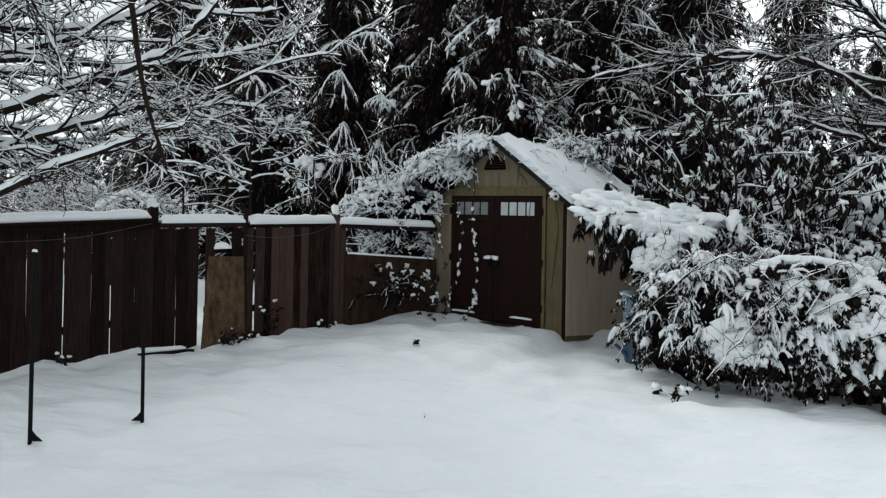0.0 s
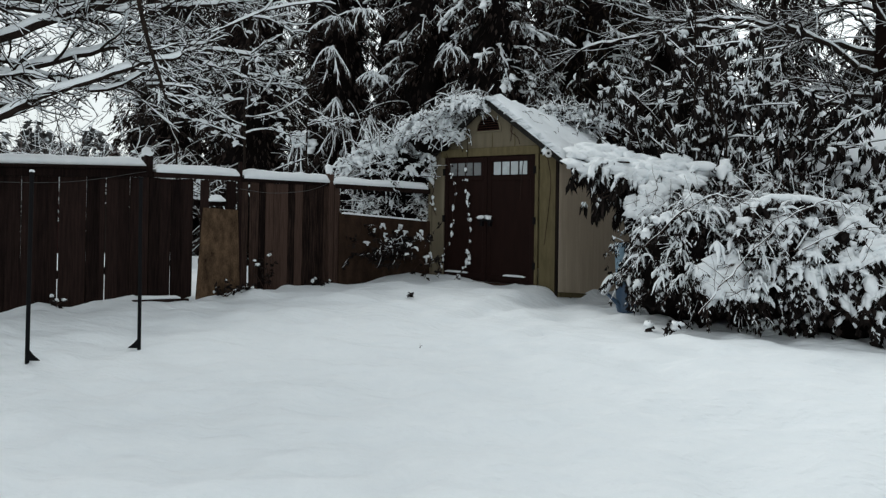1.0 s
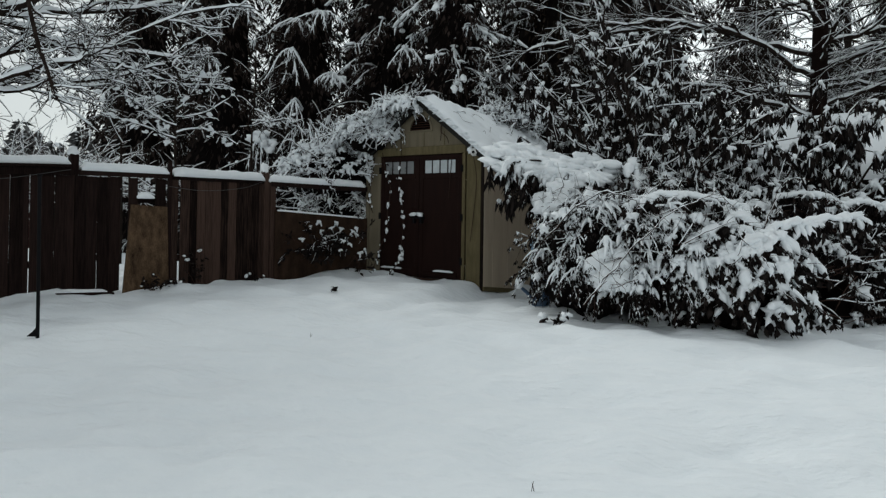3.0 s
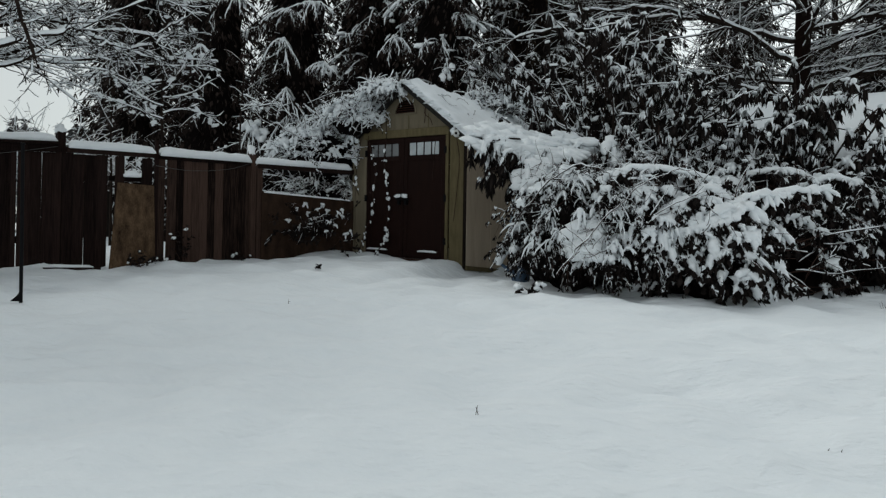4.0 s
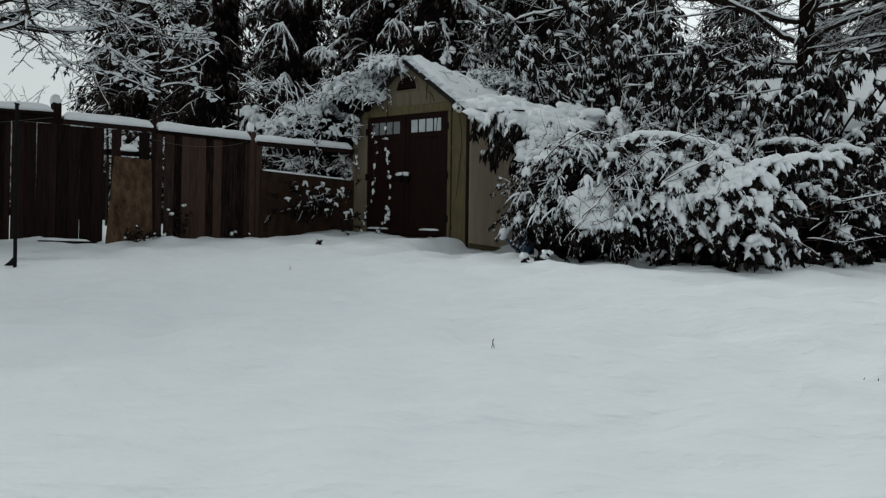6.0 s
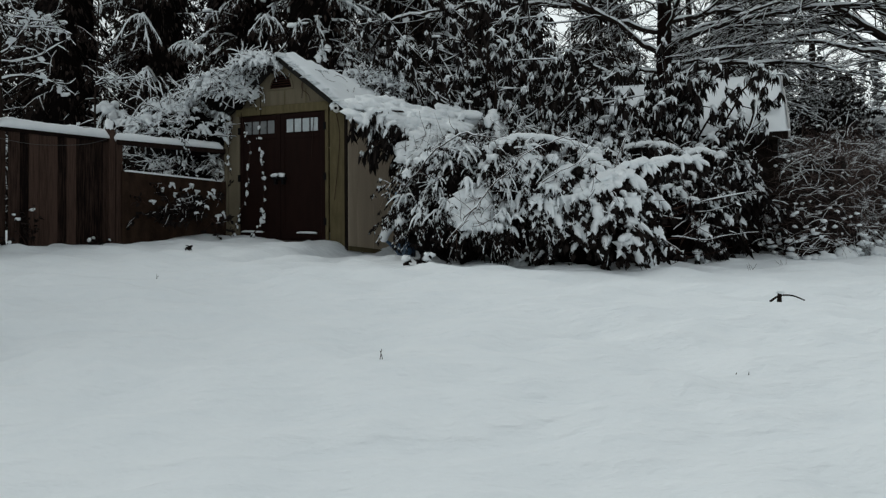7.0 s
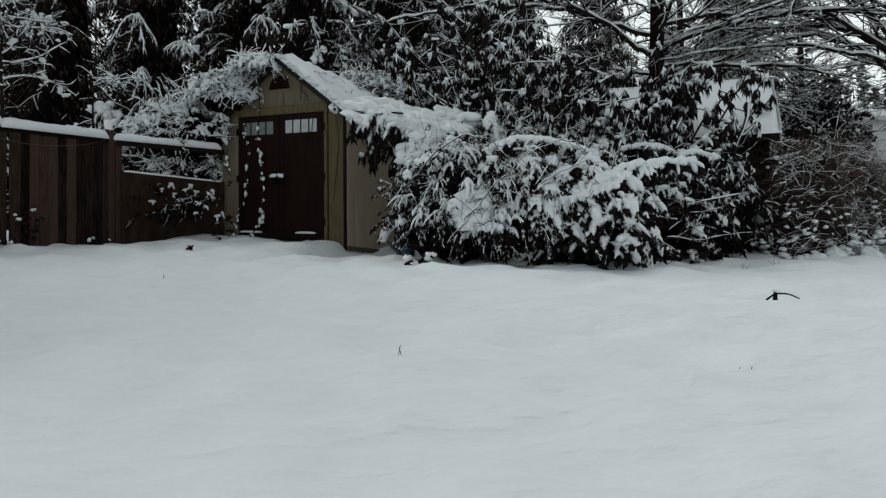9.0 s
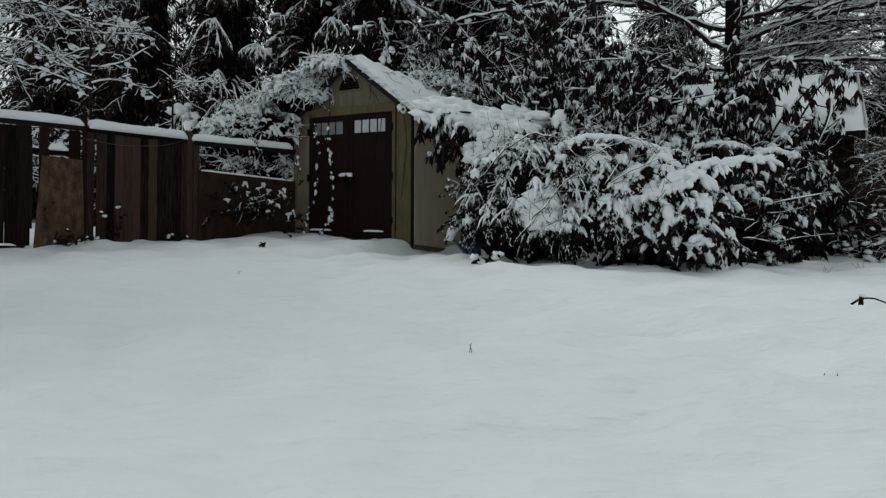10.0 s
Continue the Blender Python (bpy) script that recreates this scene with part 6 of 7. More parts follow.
make_twiggy((0.50, 10.86, 3.40), (0.30, 0.18, 0.20), "snow-heaped creeper hanging over the gable edge", 50, 0.018, 140, 0.050, leaves=300)
make_twiggy((-0.70, 11.85, 1.75), (0.7, 0.4, 0.55), "fine-twigged hedge seen through the open rail", 120, 0.012, 130, 0.042, leaves=1600, inner=0.55)
# brown hedge tops that show over the long dark fence
make_twiggy((-8.4, 15.5, 2.3), (2.6, 0.6, 1.0), "brown twiggy hedge dusted with snow beyond the fence", 420, 0.010, 60, 0.05, leaves=0, bark=BRAMBLE, snowshare=0.6)
make_twiggy((-5.4, 12.9, 2.25), (1.1, 0.4, 0.7), "brown twiggy hedge dusted with snow beyond the fence", 170, 0.010, 40, 0.05, leaves=0, bark=BRAMBLE, snowshare=0.6)
# shrub in front of the low panel
make_twiggy((-0.66, 10.95, 1.10), (0.66, 0.25, 0.58), "sparse twiggy shrub with snow tufts before the low panel", 40, 0.005, 34, 0.034, leaves=700, leaf=(0.09, 0.05), arch=0.12, snowshare=0.35)
make_twiggy((2.55, 12.35, 3.45), (0.75, 0.4, 0.40), "snowy twigs of a shrub rising behind the shed roof", 90, 0.016, 160, 0.04, leaves=900)
make_twiggy((2.2, 12.6, 3.62), (0.6, 0.3, 0.28), "snowy twigs of a shrub rising behind the shed roof", 70, 0.016, 150, 0.05, leaves=700, inner=0.6)


# brown bramble bank beyond
def make_bramble_bank(c, r, n):
    tree = thing("bramble_bank", (c[0], c[1], lay(c[0], c[1])), "bank of bare brown brambles dusted with snow", "brambles")
    c_, r_ = np.array(c), np.array(r)
    # solid hull whose dark colour stands in for shade behind the canes
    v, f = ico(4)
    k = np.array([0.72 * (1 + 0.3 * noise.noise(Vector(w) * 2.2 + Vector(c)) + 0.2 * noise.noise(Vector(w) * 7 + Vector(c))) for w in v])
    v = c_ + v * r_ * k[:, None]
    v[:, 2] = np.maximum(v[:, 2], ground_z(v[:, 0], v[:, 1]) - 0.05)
    under(soup("inner_shade_hull", [(v, f)], MAT_HEART, None, "dark hull painted as shade among the canes"), tree)
    p, nn = dome(c, r, n, -0.35)
    ok = nn[:, 1] < 0.35
    p, nn = p[ok], nn[ok]
    uneven = np.array([noise.noise(Vector(q) * 2.1) for q in p])
    p, nn, uneven = keep_up(c_ + (p - c_) * (rnd(0.70, 1.03, len(p)) + 0.16 * uneven)[:, None], nn, uneven)
    m = len(p)
    # most canes lie across the bank in drooping arcs, a few stand up out of it
    D = unit(np.cross(nn, np.array([0, 0, 1.0])) * rng.choice([-1.0, 1.0], m)[:, None] + nn * 0.3 + rng.normal(size=p.shape) * np.array([0.45, 0.45, 0.5]))
    P = paths(p, D, rnd(0.10, 0.50, m), 6, 0.26, rnd(0.0, 0.22, m))
    P[:, :, 2] = np.maximum(P[:, :, 2], ground_z(P[:, :, 0], P[:, :, 1]) + 0.01)
    R = taper(rnd(0.0018, 0.0040, m), 6, 0.45)
    under(soup("stem_wood", [tubes(P, R, 3)], BRAMBLE, kind="stuff"), tree)
    h = (p[:, 2] - ground_z(p[:, 0], p[:, 1])) / (r[2] + c[2])
    a = rnd(0, 1, m) < 0.06 + 0.30 * np.clip(uneven * 2, 0, 1) + 0.40 * np.exp(-h * 5)
    chunks = [snow_on(P[a], R[a], np.full(R[a].shape, 0.006), 0.4, 3)]
    b = rnd(0, 1, m) < 0.03 * np.clip(uneven * 2, 0, 1) + 0.45 * np.exp(-h * 6)
    q = P[b, 3]
    s_ = rnd(0.012, 0.03, len(q)) * (1 + 1.8 * np.exp(-h[b] * 6))
    chunks.append(blobs(q, np.stack([s_ * rnd(0.9, 1.6, len(q)), s_ * rnd(0.7, 1.1, len(q)), s_ * rnd(0.5, 0.8, len(q))], -1), None, True))
    # smooth heaps where snow has slid to the foot
    k = int(9 * r[0])
    hx = c[0] + rnd(-0.9, 0.9, k) * r[0]
    hy = c[1] - r[1] * rnd(0.85, 1.1, k)
    S = rnd(0.06, 0.15, k)
    at = np.stack([hx, hy, ground_z(hx, hy) + S * 0.25], -1)
    chunks.append(blobs(at, np.stack([S * rnd(1.0, 1.6, k), S * 0.9, S * rnd(0.5, 0.9, k)], -1)))
    under(soup("snow", chunks, SNOW_CLUMP, None, "snow dusting the canes and heaped at their foot", kind="stuff"), tree)


for bx, by, rx, ry, rz, count in ((7.85, 7.98, 0.70, 0.50, 1.25, 2600), (9.05, 8.95, 1.25, 1.1, 1.40, 6500), (8.9, 10.4, 1.25, 1.1, 1.70, 2000), (10.2, 10.4, 1.25, 1.1, 1.65, 4200), (11.9, 10.3, 1.25, 1.1, 1.5, 2600)):
    make_bramble_bank((bx, by, 0.75), (rx, ry, rz), count)
# ivy column and the dark hedge beyond the bank
make_shrub((16.4, 18.0, 3.3), (1.5, 1.2, 3.0), "ivy-covered stump flecked with snow", 90, 2300, 0.045, (0.10, 0.085), 0.22, -0.9, "ivy", "ivy", 0.58, leaves=4, reach=(0.2, 0.5), cover=0.5)


# ---- low outbuilding with a snowy roof ----
def make_outbuilding():
    A, B = Vector((3.97, 10.61)), Vector((7.80, 8.45))
    d = (B - A).normalized()
    n = Vector((0.56, 0.83))
    L = (B - A).length
    RO, RS = 1.8, 0.6
    g = lay(5.5, 9.5)
    hut = thing("outbuilding", (A.x, A.y, g), "low dark wooden outbuilding under a smooth snowy roof", "outbuilding")

    def q(s, o, z):
        w = A + d * s + n * o
        return Vector((w.x, w.y, z))

    def blk(name, s0, s1, o0, o1, z0, z1, mat, z0b=None, z1b=None, label=""):
        bm = bmesh.new()
        z0b, z1b = z0 if z0b is None else z0b, z1 if z1b is None else z1b
        brick_box(bm, [q(s0, o0, z0), q(s1, o0, z0), q(s1, o1, z0b), q(s0, o1, z0b), q(s0, o0, z1), q(s1, o0, z1), q(s1, o1, z1b), q(s0, o1, z1b)])
        soften(bm, 0.01)
        return under(part(name, bm, mat, None, label), hut)

    blk("wall", 0.1, L - 0.12, 0.25, 0.33, 0.35, 2.16, DARKWOOD)
    blk("end_wall", L - 0.20, L - 0.12, 0.34, 3.0, 0.35, 2.30, DARKWOOD, 0.35, 2.30)
    blk("end_wall", 0.1, 0.18, 0.34, 3.0, 0.35, 2.30, DARKWOOD, 0.35, 2.30)
    blk("back_wall", 0.1, L - 0.12, 3.0, 3.08, 0.35, 2.45, DARKWOOD)
    blk("fascia", 0, L, -0.02, 0.02, 2.08, 2.21, DARKWOOD)
    blk("barge_board", L, L + 0.03, 0.0, RO, 2.09, 2.33, GREYWALL, 2.09 + RO * RS, 2.33 + RO * RS, "pale barge board")
    blk("roof_deck", 0, L, 0.02, RO, 2.18, 2.22, SHINGLE, 2.18 + RO * RS, 2.22 + RO * RS)
    blk("roof_deck", 0, L, RO, RO * 2, 2.18 + RO * RS, 2.22 + RO * RS, SHINGLE, 2.18, 2.22)
    for e0 in (0.1, L - 0.20):
        blk("gable", e0, e0 + 0.08, 0.34, RO, 2.30, 2.34, DARKWOOD, 2.30, 2.16 + RO * RS)
        blk("gable", e0, e0 + 0.08, RO, 2 * RO - 0.34, 2.30, 2.16 + RO * RS, DARKWOOD, 2.30, 2.34)
    nu, nv = 60, 26
    top = []
    for i in range(nu + 1):
        for j in range(nv + 1):
            a, b = i / nu, j / nv
            s, o = -0.05 + (L + 0.08) * a, -0.06 + (2 * RO + 0.1) * b
            e = min(1, a / 0.03, (1 - a) / 0.015, b / 0.06, (1 - b) / 0.06)
            e = math.sqrt(max(0, 1 - (1 - e) ** 2))
            zb = 2.21 + RS * (RO - abs(o - RO))
            top.append(q(s, o, zb + 0.01 + (0.15 + 0.04 * noise.noise(Vector((s, o * 1.5, 3)))) * e))
    i, j = np.meshgrid(np.arange(nu), np.arange(nv), indexing="ij")
    f = np.stack([i * (nv + 1) + j, (i + 1) * (nv + 1) + j, (i + 1) * (nv + 1) + j + 1, i * (nv + 1) + j + 1], -1).reshape(-1, 4)
    under(soup("roof_snow", [(np.array([list(w) for w in top]), f)], SNOW, None, "smooth thick roof snow"), hut)


make_outbuilding()


# ---- far house beyond the brambles ----
def make_far_house():
    hx, hy = 24.0, 24.0
    house = thing("house", (hx, hy, lay(hx, hy)), "pale grey house with a snowy low roof seen between trees", "house")

    def blk(name, x0, x1, y0, y1, z0, z1, mat, parent=None):
        bm = bmesh.new()
        brick_box(bm, [Vector(c) for c in ((x0, y0, z0), (x1, y0, z0), (x1, y1, z0), (x0, y1, z0), (x0, y0, z1), (x1, y0, z1), (x1, y1, z1), (x0, y1, z1))])
        soften(bm, 0.02)
        ob = part(name, bm, mat)
        return stick(ob, parent) if parent else under(ob, house)

    blk("wall", 23.3, 34, 24, 32, 0.6, 6.0, GREYWALL)
    w = blk("window", 23.42, 24.02, 23.95, 24.02, 4.75, 5.8, GLASS)
    blk("window_frame", 23.36, 23.42, 23.93, 24.03, 4.7, 5.86, WHITE, w)
    blk("window_frame", 24.02, 24.08, 23.93, 24.03, 4.7, 5.86, WHITE, w)
    blk("gutter", 23.0, 34.3, 23.55, 23.75, 5.93, 6.08, GREYWALL)
    bm = bmesh.new()
    brick_box(bm, [Vector(c) for c in ((23.0, 23.6, 6.05), (34.3, 23.6, 6.05), (34.3, 28, 6.9), (23.0, 28, 6.9), (23.0, 23.6, 6.35), (34.3, 23.6, 6.35), (34.3, 28, 7.2), (23.0, 28, 7.2))])
    soften(bm, 0.08, 2)
    under(part("snowy_roof", bm, SNOW, None, "roof under thick snow"), house)
    bm = bmesh.new()
    brick_box(bm, [Vector(c) for c in ((23.0, 28, 6.9), (34.3, 28, 6.9), (34.3, 32.4, 6.05), (23.0, 32.4, 6.05), (23.0, 28, 7.2), (34.3, 28, 7.2), (34.3, 32.4, 6.35), (23.0, 32.4, 6.35))])
    soften(bm, 0.08, 2)
    under(part("snowy_roof", bm, SNOW), house)


make_far_house()


# ---- distant trees beyond the fence ----
# distance haze is mixed into this lighter grey
FARTREE = surface("hazed_far_branches", (0.045, 0.045, 0.045), (0.10, 0.10, 0.10), 1.5, 0.9, 0.0, island=0.5)


def make_treeline():
    tree = thing("distant_trees", (-30, 52, 0.9), "far treetops greyed by haze in their colour, dusted with snow", "trees", kind="stuff")
    n = 82
    # trees from x = 14 on are added to cover the bright horizon
    xs = np.concatenate([np.linspace(-62, -8, 46), np.linspace(14, 62, 36)]) + rnd(-0.8, 0.8, n)
    dark, white = [], []
    for x in xs:
        h = rnd(7.8, 10.6, 1)[0] * (1.0 if x < -24 else 0.72 if x < 0 else 1.15 if x < 30 else 1.7)
        m = 420
        s = rnd(0, 1, m) ** 0.8
        rad = (1 - s) * 1.5 + 0.15
        a = rnd(0, 2 * math.pi, m)
        C = np.stack([x + np.cos(a) * rad, 52 + np.sin(a) * rad, 0.9 + s * h], -1)
        D = unit(np.stack([np.cos(a), np.sin(a), rnd(-0.9, 0.2, m)], -1))
        dark.append(diamonds(C, D, rnd(0.5, 1.0, m), rnd(0.25, 0.5, m)))
        k = rnd(0, 1, m) < 0.35
        white.append(diamonds(C[k] + np.array([0, -0.05, 0.12]), D[k], rnd(0.4, 0.8, int(k.sum())), rnd(0.15, 0.35, int(k.sum()))))
    under(soup("foliage", dark, FARTREE, None, "", False), tree)
    under(soup("snow", white, SNOW_CLUMP, None, "", False), tree)


make_treeline()


# ---- creepers hanging before the shed doors ----
def make_vine(points, label, tufts, r=0.006):
    p = smooth_path([list(sp(*q)) for q in points], 40)[None]
    root = thing("hanging_creeper", tuple(p[0, -1]), label, "creeper", "creepers on the shed")
    under(soup("stem", [tubes(p, np.full((1, 40), r), 5)], TWIG), root)
    C, T, _, u, _ = sprout(p, np.full((1, 40), r), tufts, 0.05, 0.97)
    C = C + rng.normal(size=C.shape) * np.array([0.02, 0.012, 0.01])
    s_ = rnd(0.35, 1.0, tufts) ** 1.3 * 0.034
    under(soup("snow_tuft", [blobs(C + np.array([0, 0, 0.01]), np.stack([s_ * 0.8, s_ * 0.7, s_ * rnd(0.7, 1.5, tufts)], -1), np.tile(np.array([[SU.x, SU.y, 0.0]]), (tufts, 1)))], SNOW_CLUMP, None, "tufts of snow", kind="stuff"), root)
    m = tufts
    LD = unit(rng.normal(size=(m, 3)) + np.array([0, 0, -1.0]))
    under(soup("leaves", [blades(C, LD, rnd(0.03, 0.07, m), rnd(0.02, 0.04, m))], RHODO, None, "", False, "stuff"), root)


make_vine([(0.80, -0.06, 3.0), (0.84, -0.09, 2.65), (0.80, -0.09, 2.3), (0.88, -0.08, 1.9), (0.90, -0.08, 1.6), (0.88, -0.09, 1.3), (0.90, -0.14, 1.0), (0.74, -0.32, 0.70)], "thin creeper with snow tufts hanging before the doors", 34)
make_vine([(0.90, -0.08, 1.2), (0.88, -0.12, 1.0), (0.82, -0.25, 0.82), (0.86, -0.40, 0.68)], "bare creeper end trailing into the snow", 10)
make_vine([(0.40, -0.06, 2.75), (0.52, -0.09, 2.4), (0.62, -0.09, 2.15), (0.55, -0.08, 1.8), (0.56, -0.08, 1.5), (0.42, -0.09, 1.2), (0.36, -0.14, 0.95), (0.42, -0.28, 0.72)], "thin creeper with snow tufts hanging before the doors", 24)
make_vine([(0.22, -0.05, 2.7), (0.16, -0.08, 2.2), (0.12, -0.08, 1.95), (0.22, -0.08, 1.75)], "short creeper on the shed wall", 10)


# ---- small things in the yard ----
rng = np.random.default_rng(21)


def make_stalks(x, y, h):
    """Two thin stalks that lean on each other."""
    g = lay(x, y)
    root = thing("grass_stalk", (x, y, g), "two thin dry grass stalks standing in the snow", "grass")
    for a, b, top in ((-0.012, 0.004, 1.0), (0.016, -0.004, 0.92)):
        p = smooth_path([(x + a, y, g - 0.02), (x + (a + b) / 2, y + 0.002, g + h * 0.5), (x + b, y, g + h * top)], 8)[None]
        under(soup("stalk", [tubes(p, np.linspace(0.0022, 0.0012, 8)[None], 5)], TWIG), root)


make_stalks(1.505, 2.87, 0.085)


def make_sprig(x, y, h, n, label, spread_=0.1, tuft=0.04, leafy=True):
    g = lay(x, y)
    root = thing("sprig", (x, y, g), label, "plant")
    S = np.stack([x + rnd(-0.03, 0.03, n), y + rnd(-0.03, 0.03, n), np.full(n, g - 0.02)], -1)
    P = paths(S, np.stack([rnd(-spread_, spread_, n) * 5, rnd(-spread_, spread_, n) * 3, np.ones(n)], -1), rnd(0.6, 1.1, n) * h, 8, 0.12, 0.03)
    under(soup("stem", [tubes(P, taper(np.full(n, 0.005 if leafy else 0.0022), 8), 5)], TWIG, None, "", True, "stuff"), root)
    if leafy:
        C, T, _, _, _ = sprout(P, taper(np.full(n, 0.005), 8), 7, 0.3, 1.0)
        under(soup("leaves", [blades(C, unit(rng.normal(size=C.shape) + np.array([0, 0, -0.6])), rnd(0.04, 0.08, len(C)), rnd(0.025, 0.04, len(C)))], RHODO, None, "", False, "stuff"), root)
    if tuft:
        m = max(3, n // 3)
        at = P[rng.integers(0, n, m), rng.integers(4, 8, m)]
        k = rnd(0.5, 1.0, m) * tuft
        under(soup("snow_tuft", [blobs(at + np.array([0, 0, tuft * 0.4]), np.stack([k * 1.3, k, k * 0.8], -1))], SNOW_CLUMP, None, "", True, "stuff"), root)


make_sprig(-2.30, 9.60, 0.56, 10, "leafy weed with a snow cap at the fence foot", 0.06, 0.034)
make_sprig(-2.72, 9.02, 0.34, 16, "low weed drooping under snow at the fence foot", 0.34, 0.028)
make_sprig(-2.45, 9.22, 0.26, 10, "low weed drooping under snow at the fence foot", 0.34, 0.028)
make_sprig(-1.75, 10.35, 0.18, 7, "low weed drooping under snow at the fence foot", 0.3, 0.03)
make_sprig(-4.15, 7.65, 0.14, 3, "dark stump-like weed capped with snow", 0.05, 0.035)
make_sprig(-0.36, 9.32, 0.07, 3, "small dark twig poking out of the snow", 0.25, 0.0)
make_sprig(2.34, 7.02, 0.20, 5, "leafy shoot with a snow cap beside the bushes", 0.08, 0.042)
make_sprig(2.22, 7.28, 0.12, 4, "leafy shoot with a snow cap beside the bushes", 0.08, 0.045)
make_sprig(-0.15, 6.4, 0.05, 2, "thin dry grass stalks standing in the snow", 0.08, 0.0, False)
make_sprig(5.9, 6.6, 0.09, 4, "thin dry stalks standing in the snow", 0.2, 0.0, False)
make_sprig(6.6, 7.0, 0.10, 4, "thin dry stalks standing in the snow", 0.2, 0.0, False)
make_sprig(8.3, 7.7, 0.16, 3, "thin dry stalks standing in the snow", 0.15, 0.0, False)
make_sprig(3.1, 2.6, 0.02, 2, "thin dry grass stalks standing in the snow", 0.1, 0.0, False)


def make_fallen_branch():
    x, y = 4.68, 4.40
    g = lay(x, y)
    br = thing("fallen_branch", (x, y, g), "forked dark branch lying on the snow", "branch")
    main = smooth_path([(x - 0.13, y, g + 0.0), (x - 0.07, y, g + 0.035), (x - 0.02, y + 0.01, g + 0.045), (x + 0.06, y, g + 0.04), (x + 0.15, y - 0.01, g + 0.005)], 16)[None]
    fork = smooth_path([(x - 0.05, y + 0.01, g + 0.04), (x - 0.04, y + 0.02, g + 0.06), (x - 0.045, y + 0.03, g - 0.01)], 16)[None]
    knob = smooth_path([(x - 0.06, y - 0.02, g - 0.01), (x - 0.045, y, g + 0.03), (x - 0.02, y + 0.02, g + 0.055)], 16)[None]
    under(soup("wood", [tubes(main, np.linspace(0.009, 0.005, 16)[None], 7), tubes(fork, np.linspace(0.011, 0.008, 16)[None], 7), tubes(knob, np.linspace(0.012, 0.006, 16)[None], 7)], BARK), br)
    under(soup("snow_tuft", [blobs(np.array([[x - 0.045, y, g + 0.065]]), np.array([[0.03, 0.02, 0.012]]))], SNOW_CLUMP), br)


make_fallen_branch()


# blue plastic containers beside the shed, half covered with snow
def make_blue_bins():
    x, y = 2.47, 8.98
    g = lay(x, y)
    pail = thing("watering_can", (x, y, g), "blue plastic watering can standing by the shed", "watering can")

    def ring(cx, cy, zs, rs, k=20):
        P = np.array([[(cx, cy, z) for z in zs]], float) + 1e-5 * rng.normal(size=(1, len(zs), 3))
        return tubes(P, np.array([rs]), k)

    under(soup("body", [ring(x, y, [g - 0.05, g + 0.33, g + 0.34, g + 0.342], [0.12, 0.14, 0.13, 0.02])], BLUE), pail)
    spout = smooth_path([(x - 0.10, y - 0.05, g + 0.06), (x - 0.20, y - 0.06, g + 0.16), (x - 0.30, y - 0.06, g + 0.24)], 10)[None]
    under(soup("spout", [tubes(spout, np.linspace(0.03, 0.018, 10)[None], 10)], BLUE), pail)
    arm = smooth_path([(x + 0.02, y - 0.05, g + 0.46), (x - 0.10, y - 0.06, g + 0.45), (x - 0.22, y - 0.06, g + 0.40), (x - 0.29, y - 0.06, g + 0.30), (x - 0.31, y - 0.06, g + 0.20)], 14)[None]
    lump = np.array([[0.035, 0.05, 0.06, 0.07, 0.08, 0.085, 0.09, 0.092, 0.092, 0.09, 0.085, 0.08, 0.07, 0.03]])
    under(soup("snow_cap", [tubes(arm, lump * 0.7, 12)], SNOW_CLUMP, None, "smooth curved cap of snow"), pail)
    x2, y2 = 2.44, 9.10
    tub = thing("bucket_stack", (x2, y2, g), "tall stack of pale blue plastic buckets against the wall", "buckets")
    zs, rs = [g - 0.05, g + 0.52, g + 0.76, g + 0.78, g + 0.82, g + 0.84, g + 0.88, g + 0.885], [0.075, 0.085, 0.095, 0.115, 0.115, 0.10, 0.10, 0.02]
    under(soup("bucket", [ring(x2, y2, zs, rs)], PALEBLUE), tub)


PALEBLUE = surface("pale_blue_plastic", (0.16, 0.25, 0.33), (0.22, 0.32, 0.40), 5, 0.5, 0.05, spec=0.4)
make_blue_bins()


# thin wires strung along the fence
def make_wire(points, label):
    p = smooth_path(points, 30)[None]
    ob = soup("wire", [tubes(p, np.full((1, 30), 0.003), 4)], WIRE)
    tagged(ob, label, "wire")


make_wire([(-5.6, 6.2, 1.75), (-4.8, 7.0, 1.80), (-4.1, 7.75, 1.88), (-3.48, 8.35, 2.08)], "thin sagging wire tied to the fence post")
make_wire([(-2.62, 9.30, 1.98), (-2.3, 9.75, 1.97), (-1.9, 10.25, 2.06), (-1.66, 10.6, 2.2)], "thin sagging wire tied between fence posts")


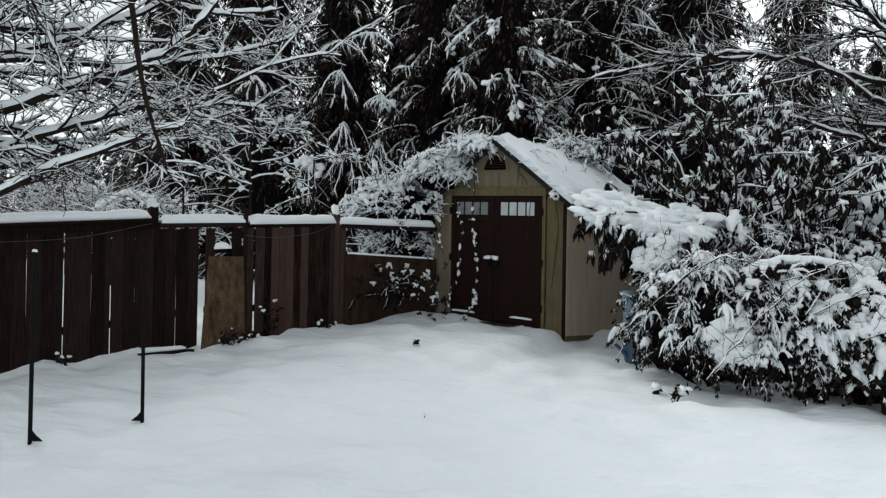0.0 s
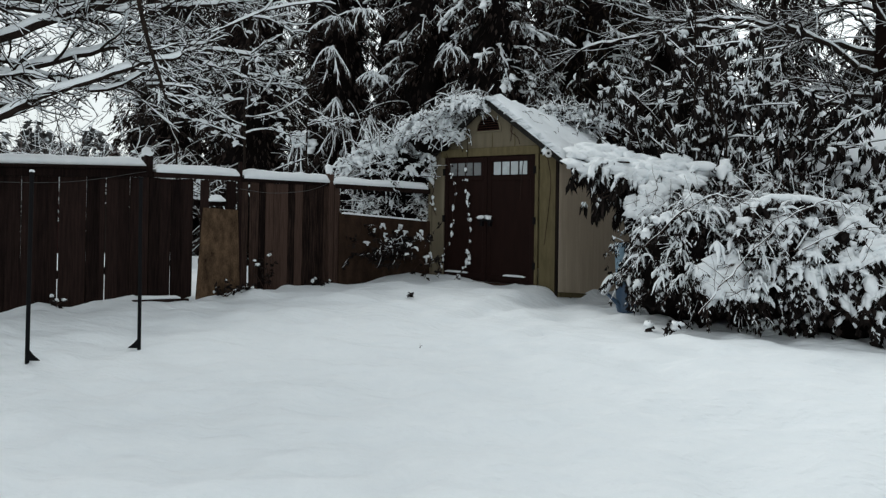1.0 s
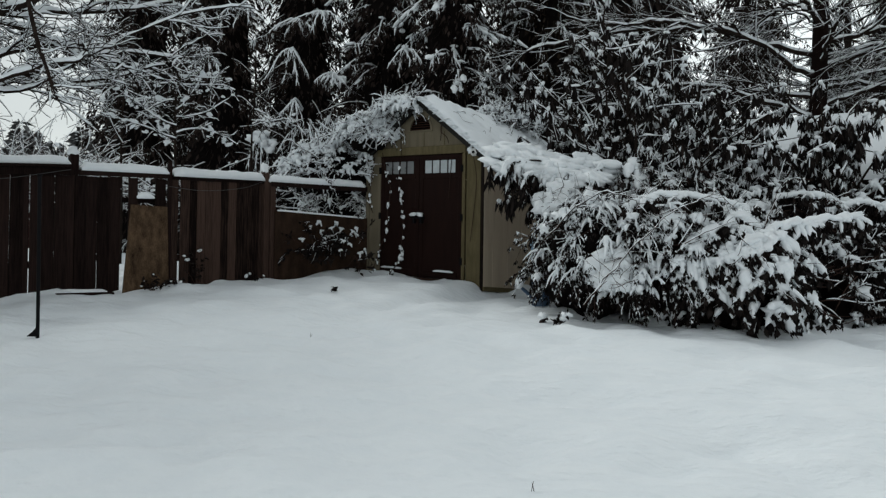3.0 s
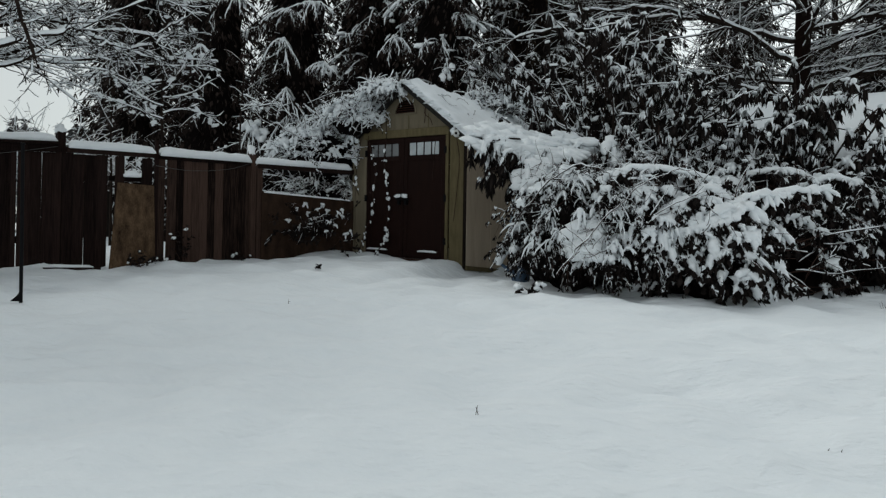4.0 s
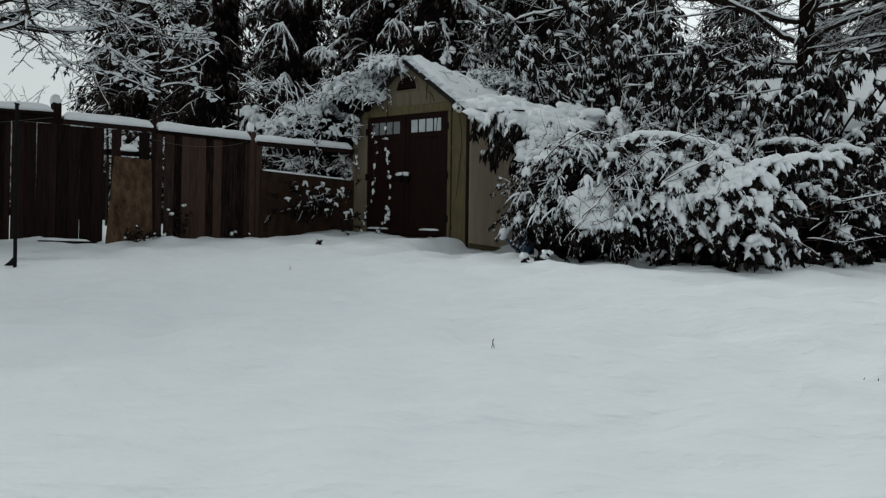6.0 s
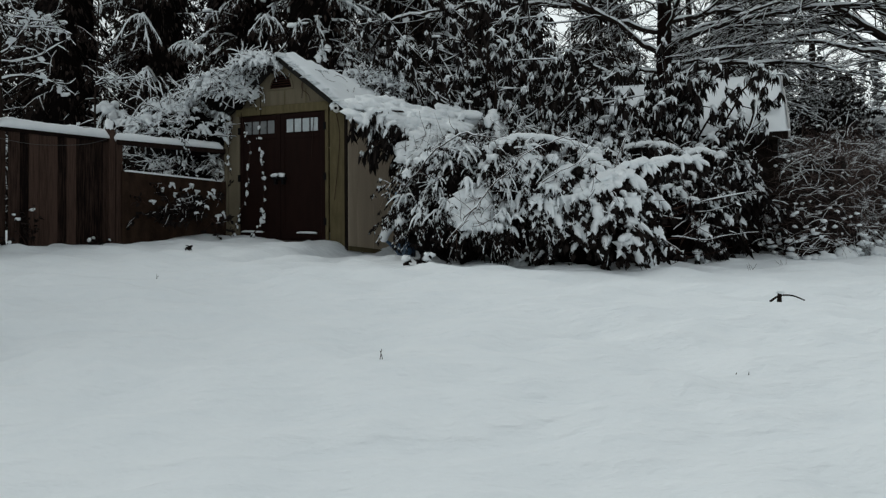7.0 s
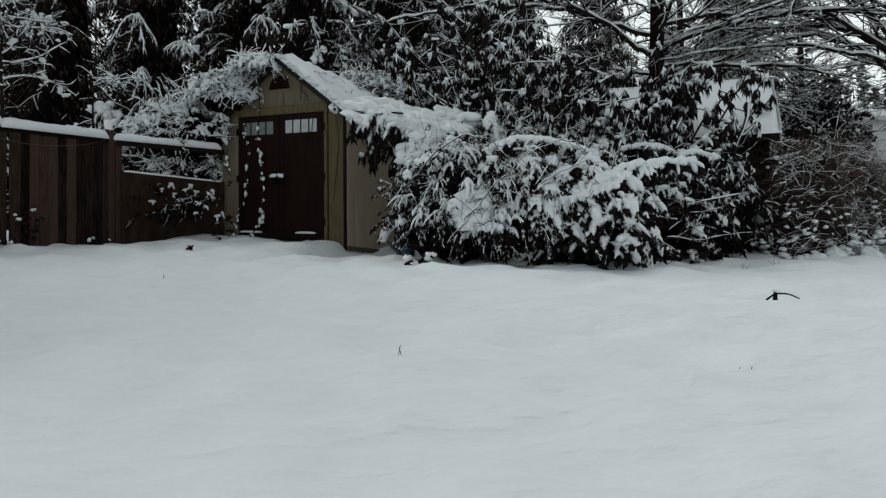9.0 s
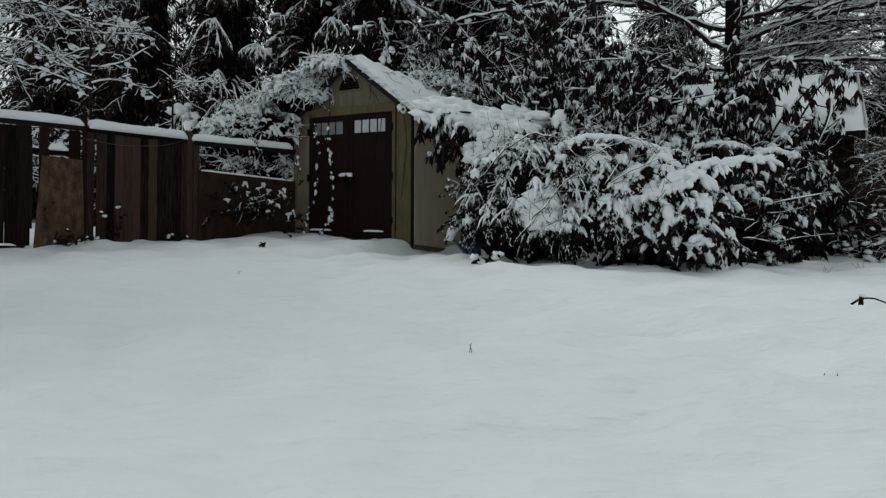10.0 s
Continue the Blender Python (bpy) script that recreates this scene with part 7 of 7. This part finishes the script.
# ---- things seen over the fence ----
def make_hut(x, y, z, hw, rise, depth, mat, label, over=0.12):
    hut = thing("garden_hut", (x, y, lay(x, y)), label, "hut")
    d = depth / 2
    bm = bmesh.new()
    brick_box(bm, [Vector((x + a, y + b, c)) for c in (0.5, z) for a, b in ((-hw, -d), (hw, -d), (hw, d), (-hw, d))])
    soften(bm, 0.01)
    under(part("wall", bm, mat), hut)
    for sg in (1, -1):
        e = hw + over
        ze = z + rise - rise * e / hw
        bm = bmesh.new()
        brick_box(bm, [Vector((x + sg * a, y + b, c)) for a, b, c in ((0, -d - 0.1, z + rise + 0.01), (e, -d - 0.1, ze), (e, d + 0.1, ze), (0, d + 0.1, z + rise + 0.01), (0, -d - 0.1, z + rise + 0.12), (e, -d - 0.1, ze + 0.1), (e, d + 0.1, ze + 0.1), (0, d + 0.1, z + rise + 0.12))])
        soften(bm, 0.03, 2)
        under(part("snowy_roof", bm, SNOW), hut)
    bm = bmesh.new()
    v = [bm.verts.new((x + a, y + b, c)) for b in (-d, d) for a, c in ((-hw, z), (hw, z), (0, z + rise))]
    bm.faces.new(v[:3])
    bm.faces.new(v[5:2:-1])
    for i in range(3):
        bm.faces.new((v[i], v[(i + 1) % 3], v[3 + (i + 1) % 3], v[3 + i]))
    under(part("gable", bm, mat), hut)


make_hut(-10.3, 20.0, 3.2, 0.27, 0.38, 0.9, RED, "small dull red garden hut with a snowy roof")
make_hut(-6.06, 14.0, 2.62, 0.42, 0.2, 1.2, DARKWOOD, "low dark wooden hut behind the fence with a snowy roof", 0.16)


# dry twigs that have fallen on the roof snow
def make_roof_twigs():
    spots = [(1.75, 0.35, 0.5, 0.3), (1.9, 0.9, 0.45, -0.8), (1.6, 1.2, 0.6, 0.9), (2.0, 1.5, 0.5, 0.2), (1.55, 0.75, 0.35, 1.4), (2.1, 0.5, 0.3, -0.3), (1.8, 1.9, 0.5, 0.6)]
    for u, v, ln, a in spots:
        pts = []
        for k in range(5):
            uu, vv = u + math.cos(a) * ln * (k / 4 - 0.5) * 0.6, v + math.sin(a) * ln * (k / 4 - 0.5)
            z = 3.52 + 0.05 - (uu - SW / 2) * 0.7325 + 0.12 + 0.03 * math.sin(k * 2.0)
            pts.append(list(sp(uu, vv, z)))
        p = smooth_path(pts, 12)[None]
        ob = soup("fallen_twig", [tubes(p, np.linspace(0.0035, 0.002, 12)[None], 5)], TWIG)
        tagged(ob, "thin dry twig lying on the roof snow", "twig", "twigs on the shed roof")


make_roof_twigs()


# two thin poles behind the fence, put in for narrow white marks there
def make_pole(x, y, top, label):
    g = lay(x, y)
    root = thing("pole", (x, y, g), label, "pole")
    P = np.array([[(x, y, g - 0.05), (x, y, g + 1.0), (x + 0.01, y, top)]])
    under(soup("shaft", [tubes(P, np.full((1, 3), 0.018), 8)], GREYWALL), root)
    Q = np.array([[(x, y, top - 0.02), (x, y, top + 0.02), (x, y, top + 0.26), (x, y, top + 0.30)]])
    under(soup("cap", [tubes(Q, np.array([[0.02, 0.04, 0.035, 0.012]]), 10)], SNOW_CLUMP, None, "narrow white cap"), root)


make_pole(-1.41, 14.0, 3.38, "thin grey pole with a tall white cap behind the fence")
make_pole(-1.70, 14.2, 3.05, "thin grey pole behind the fence")
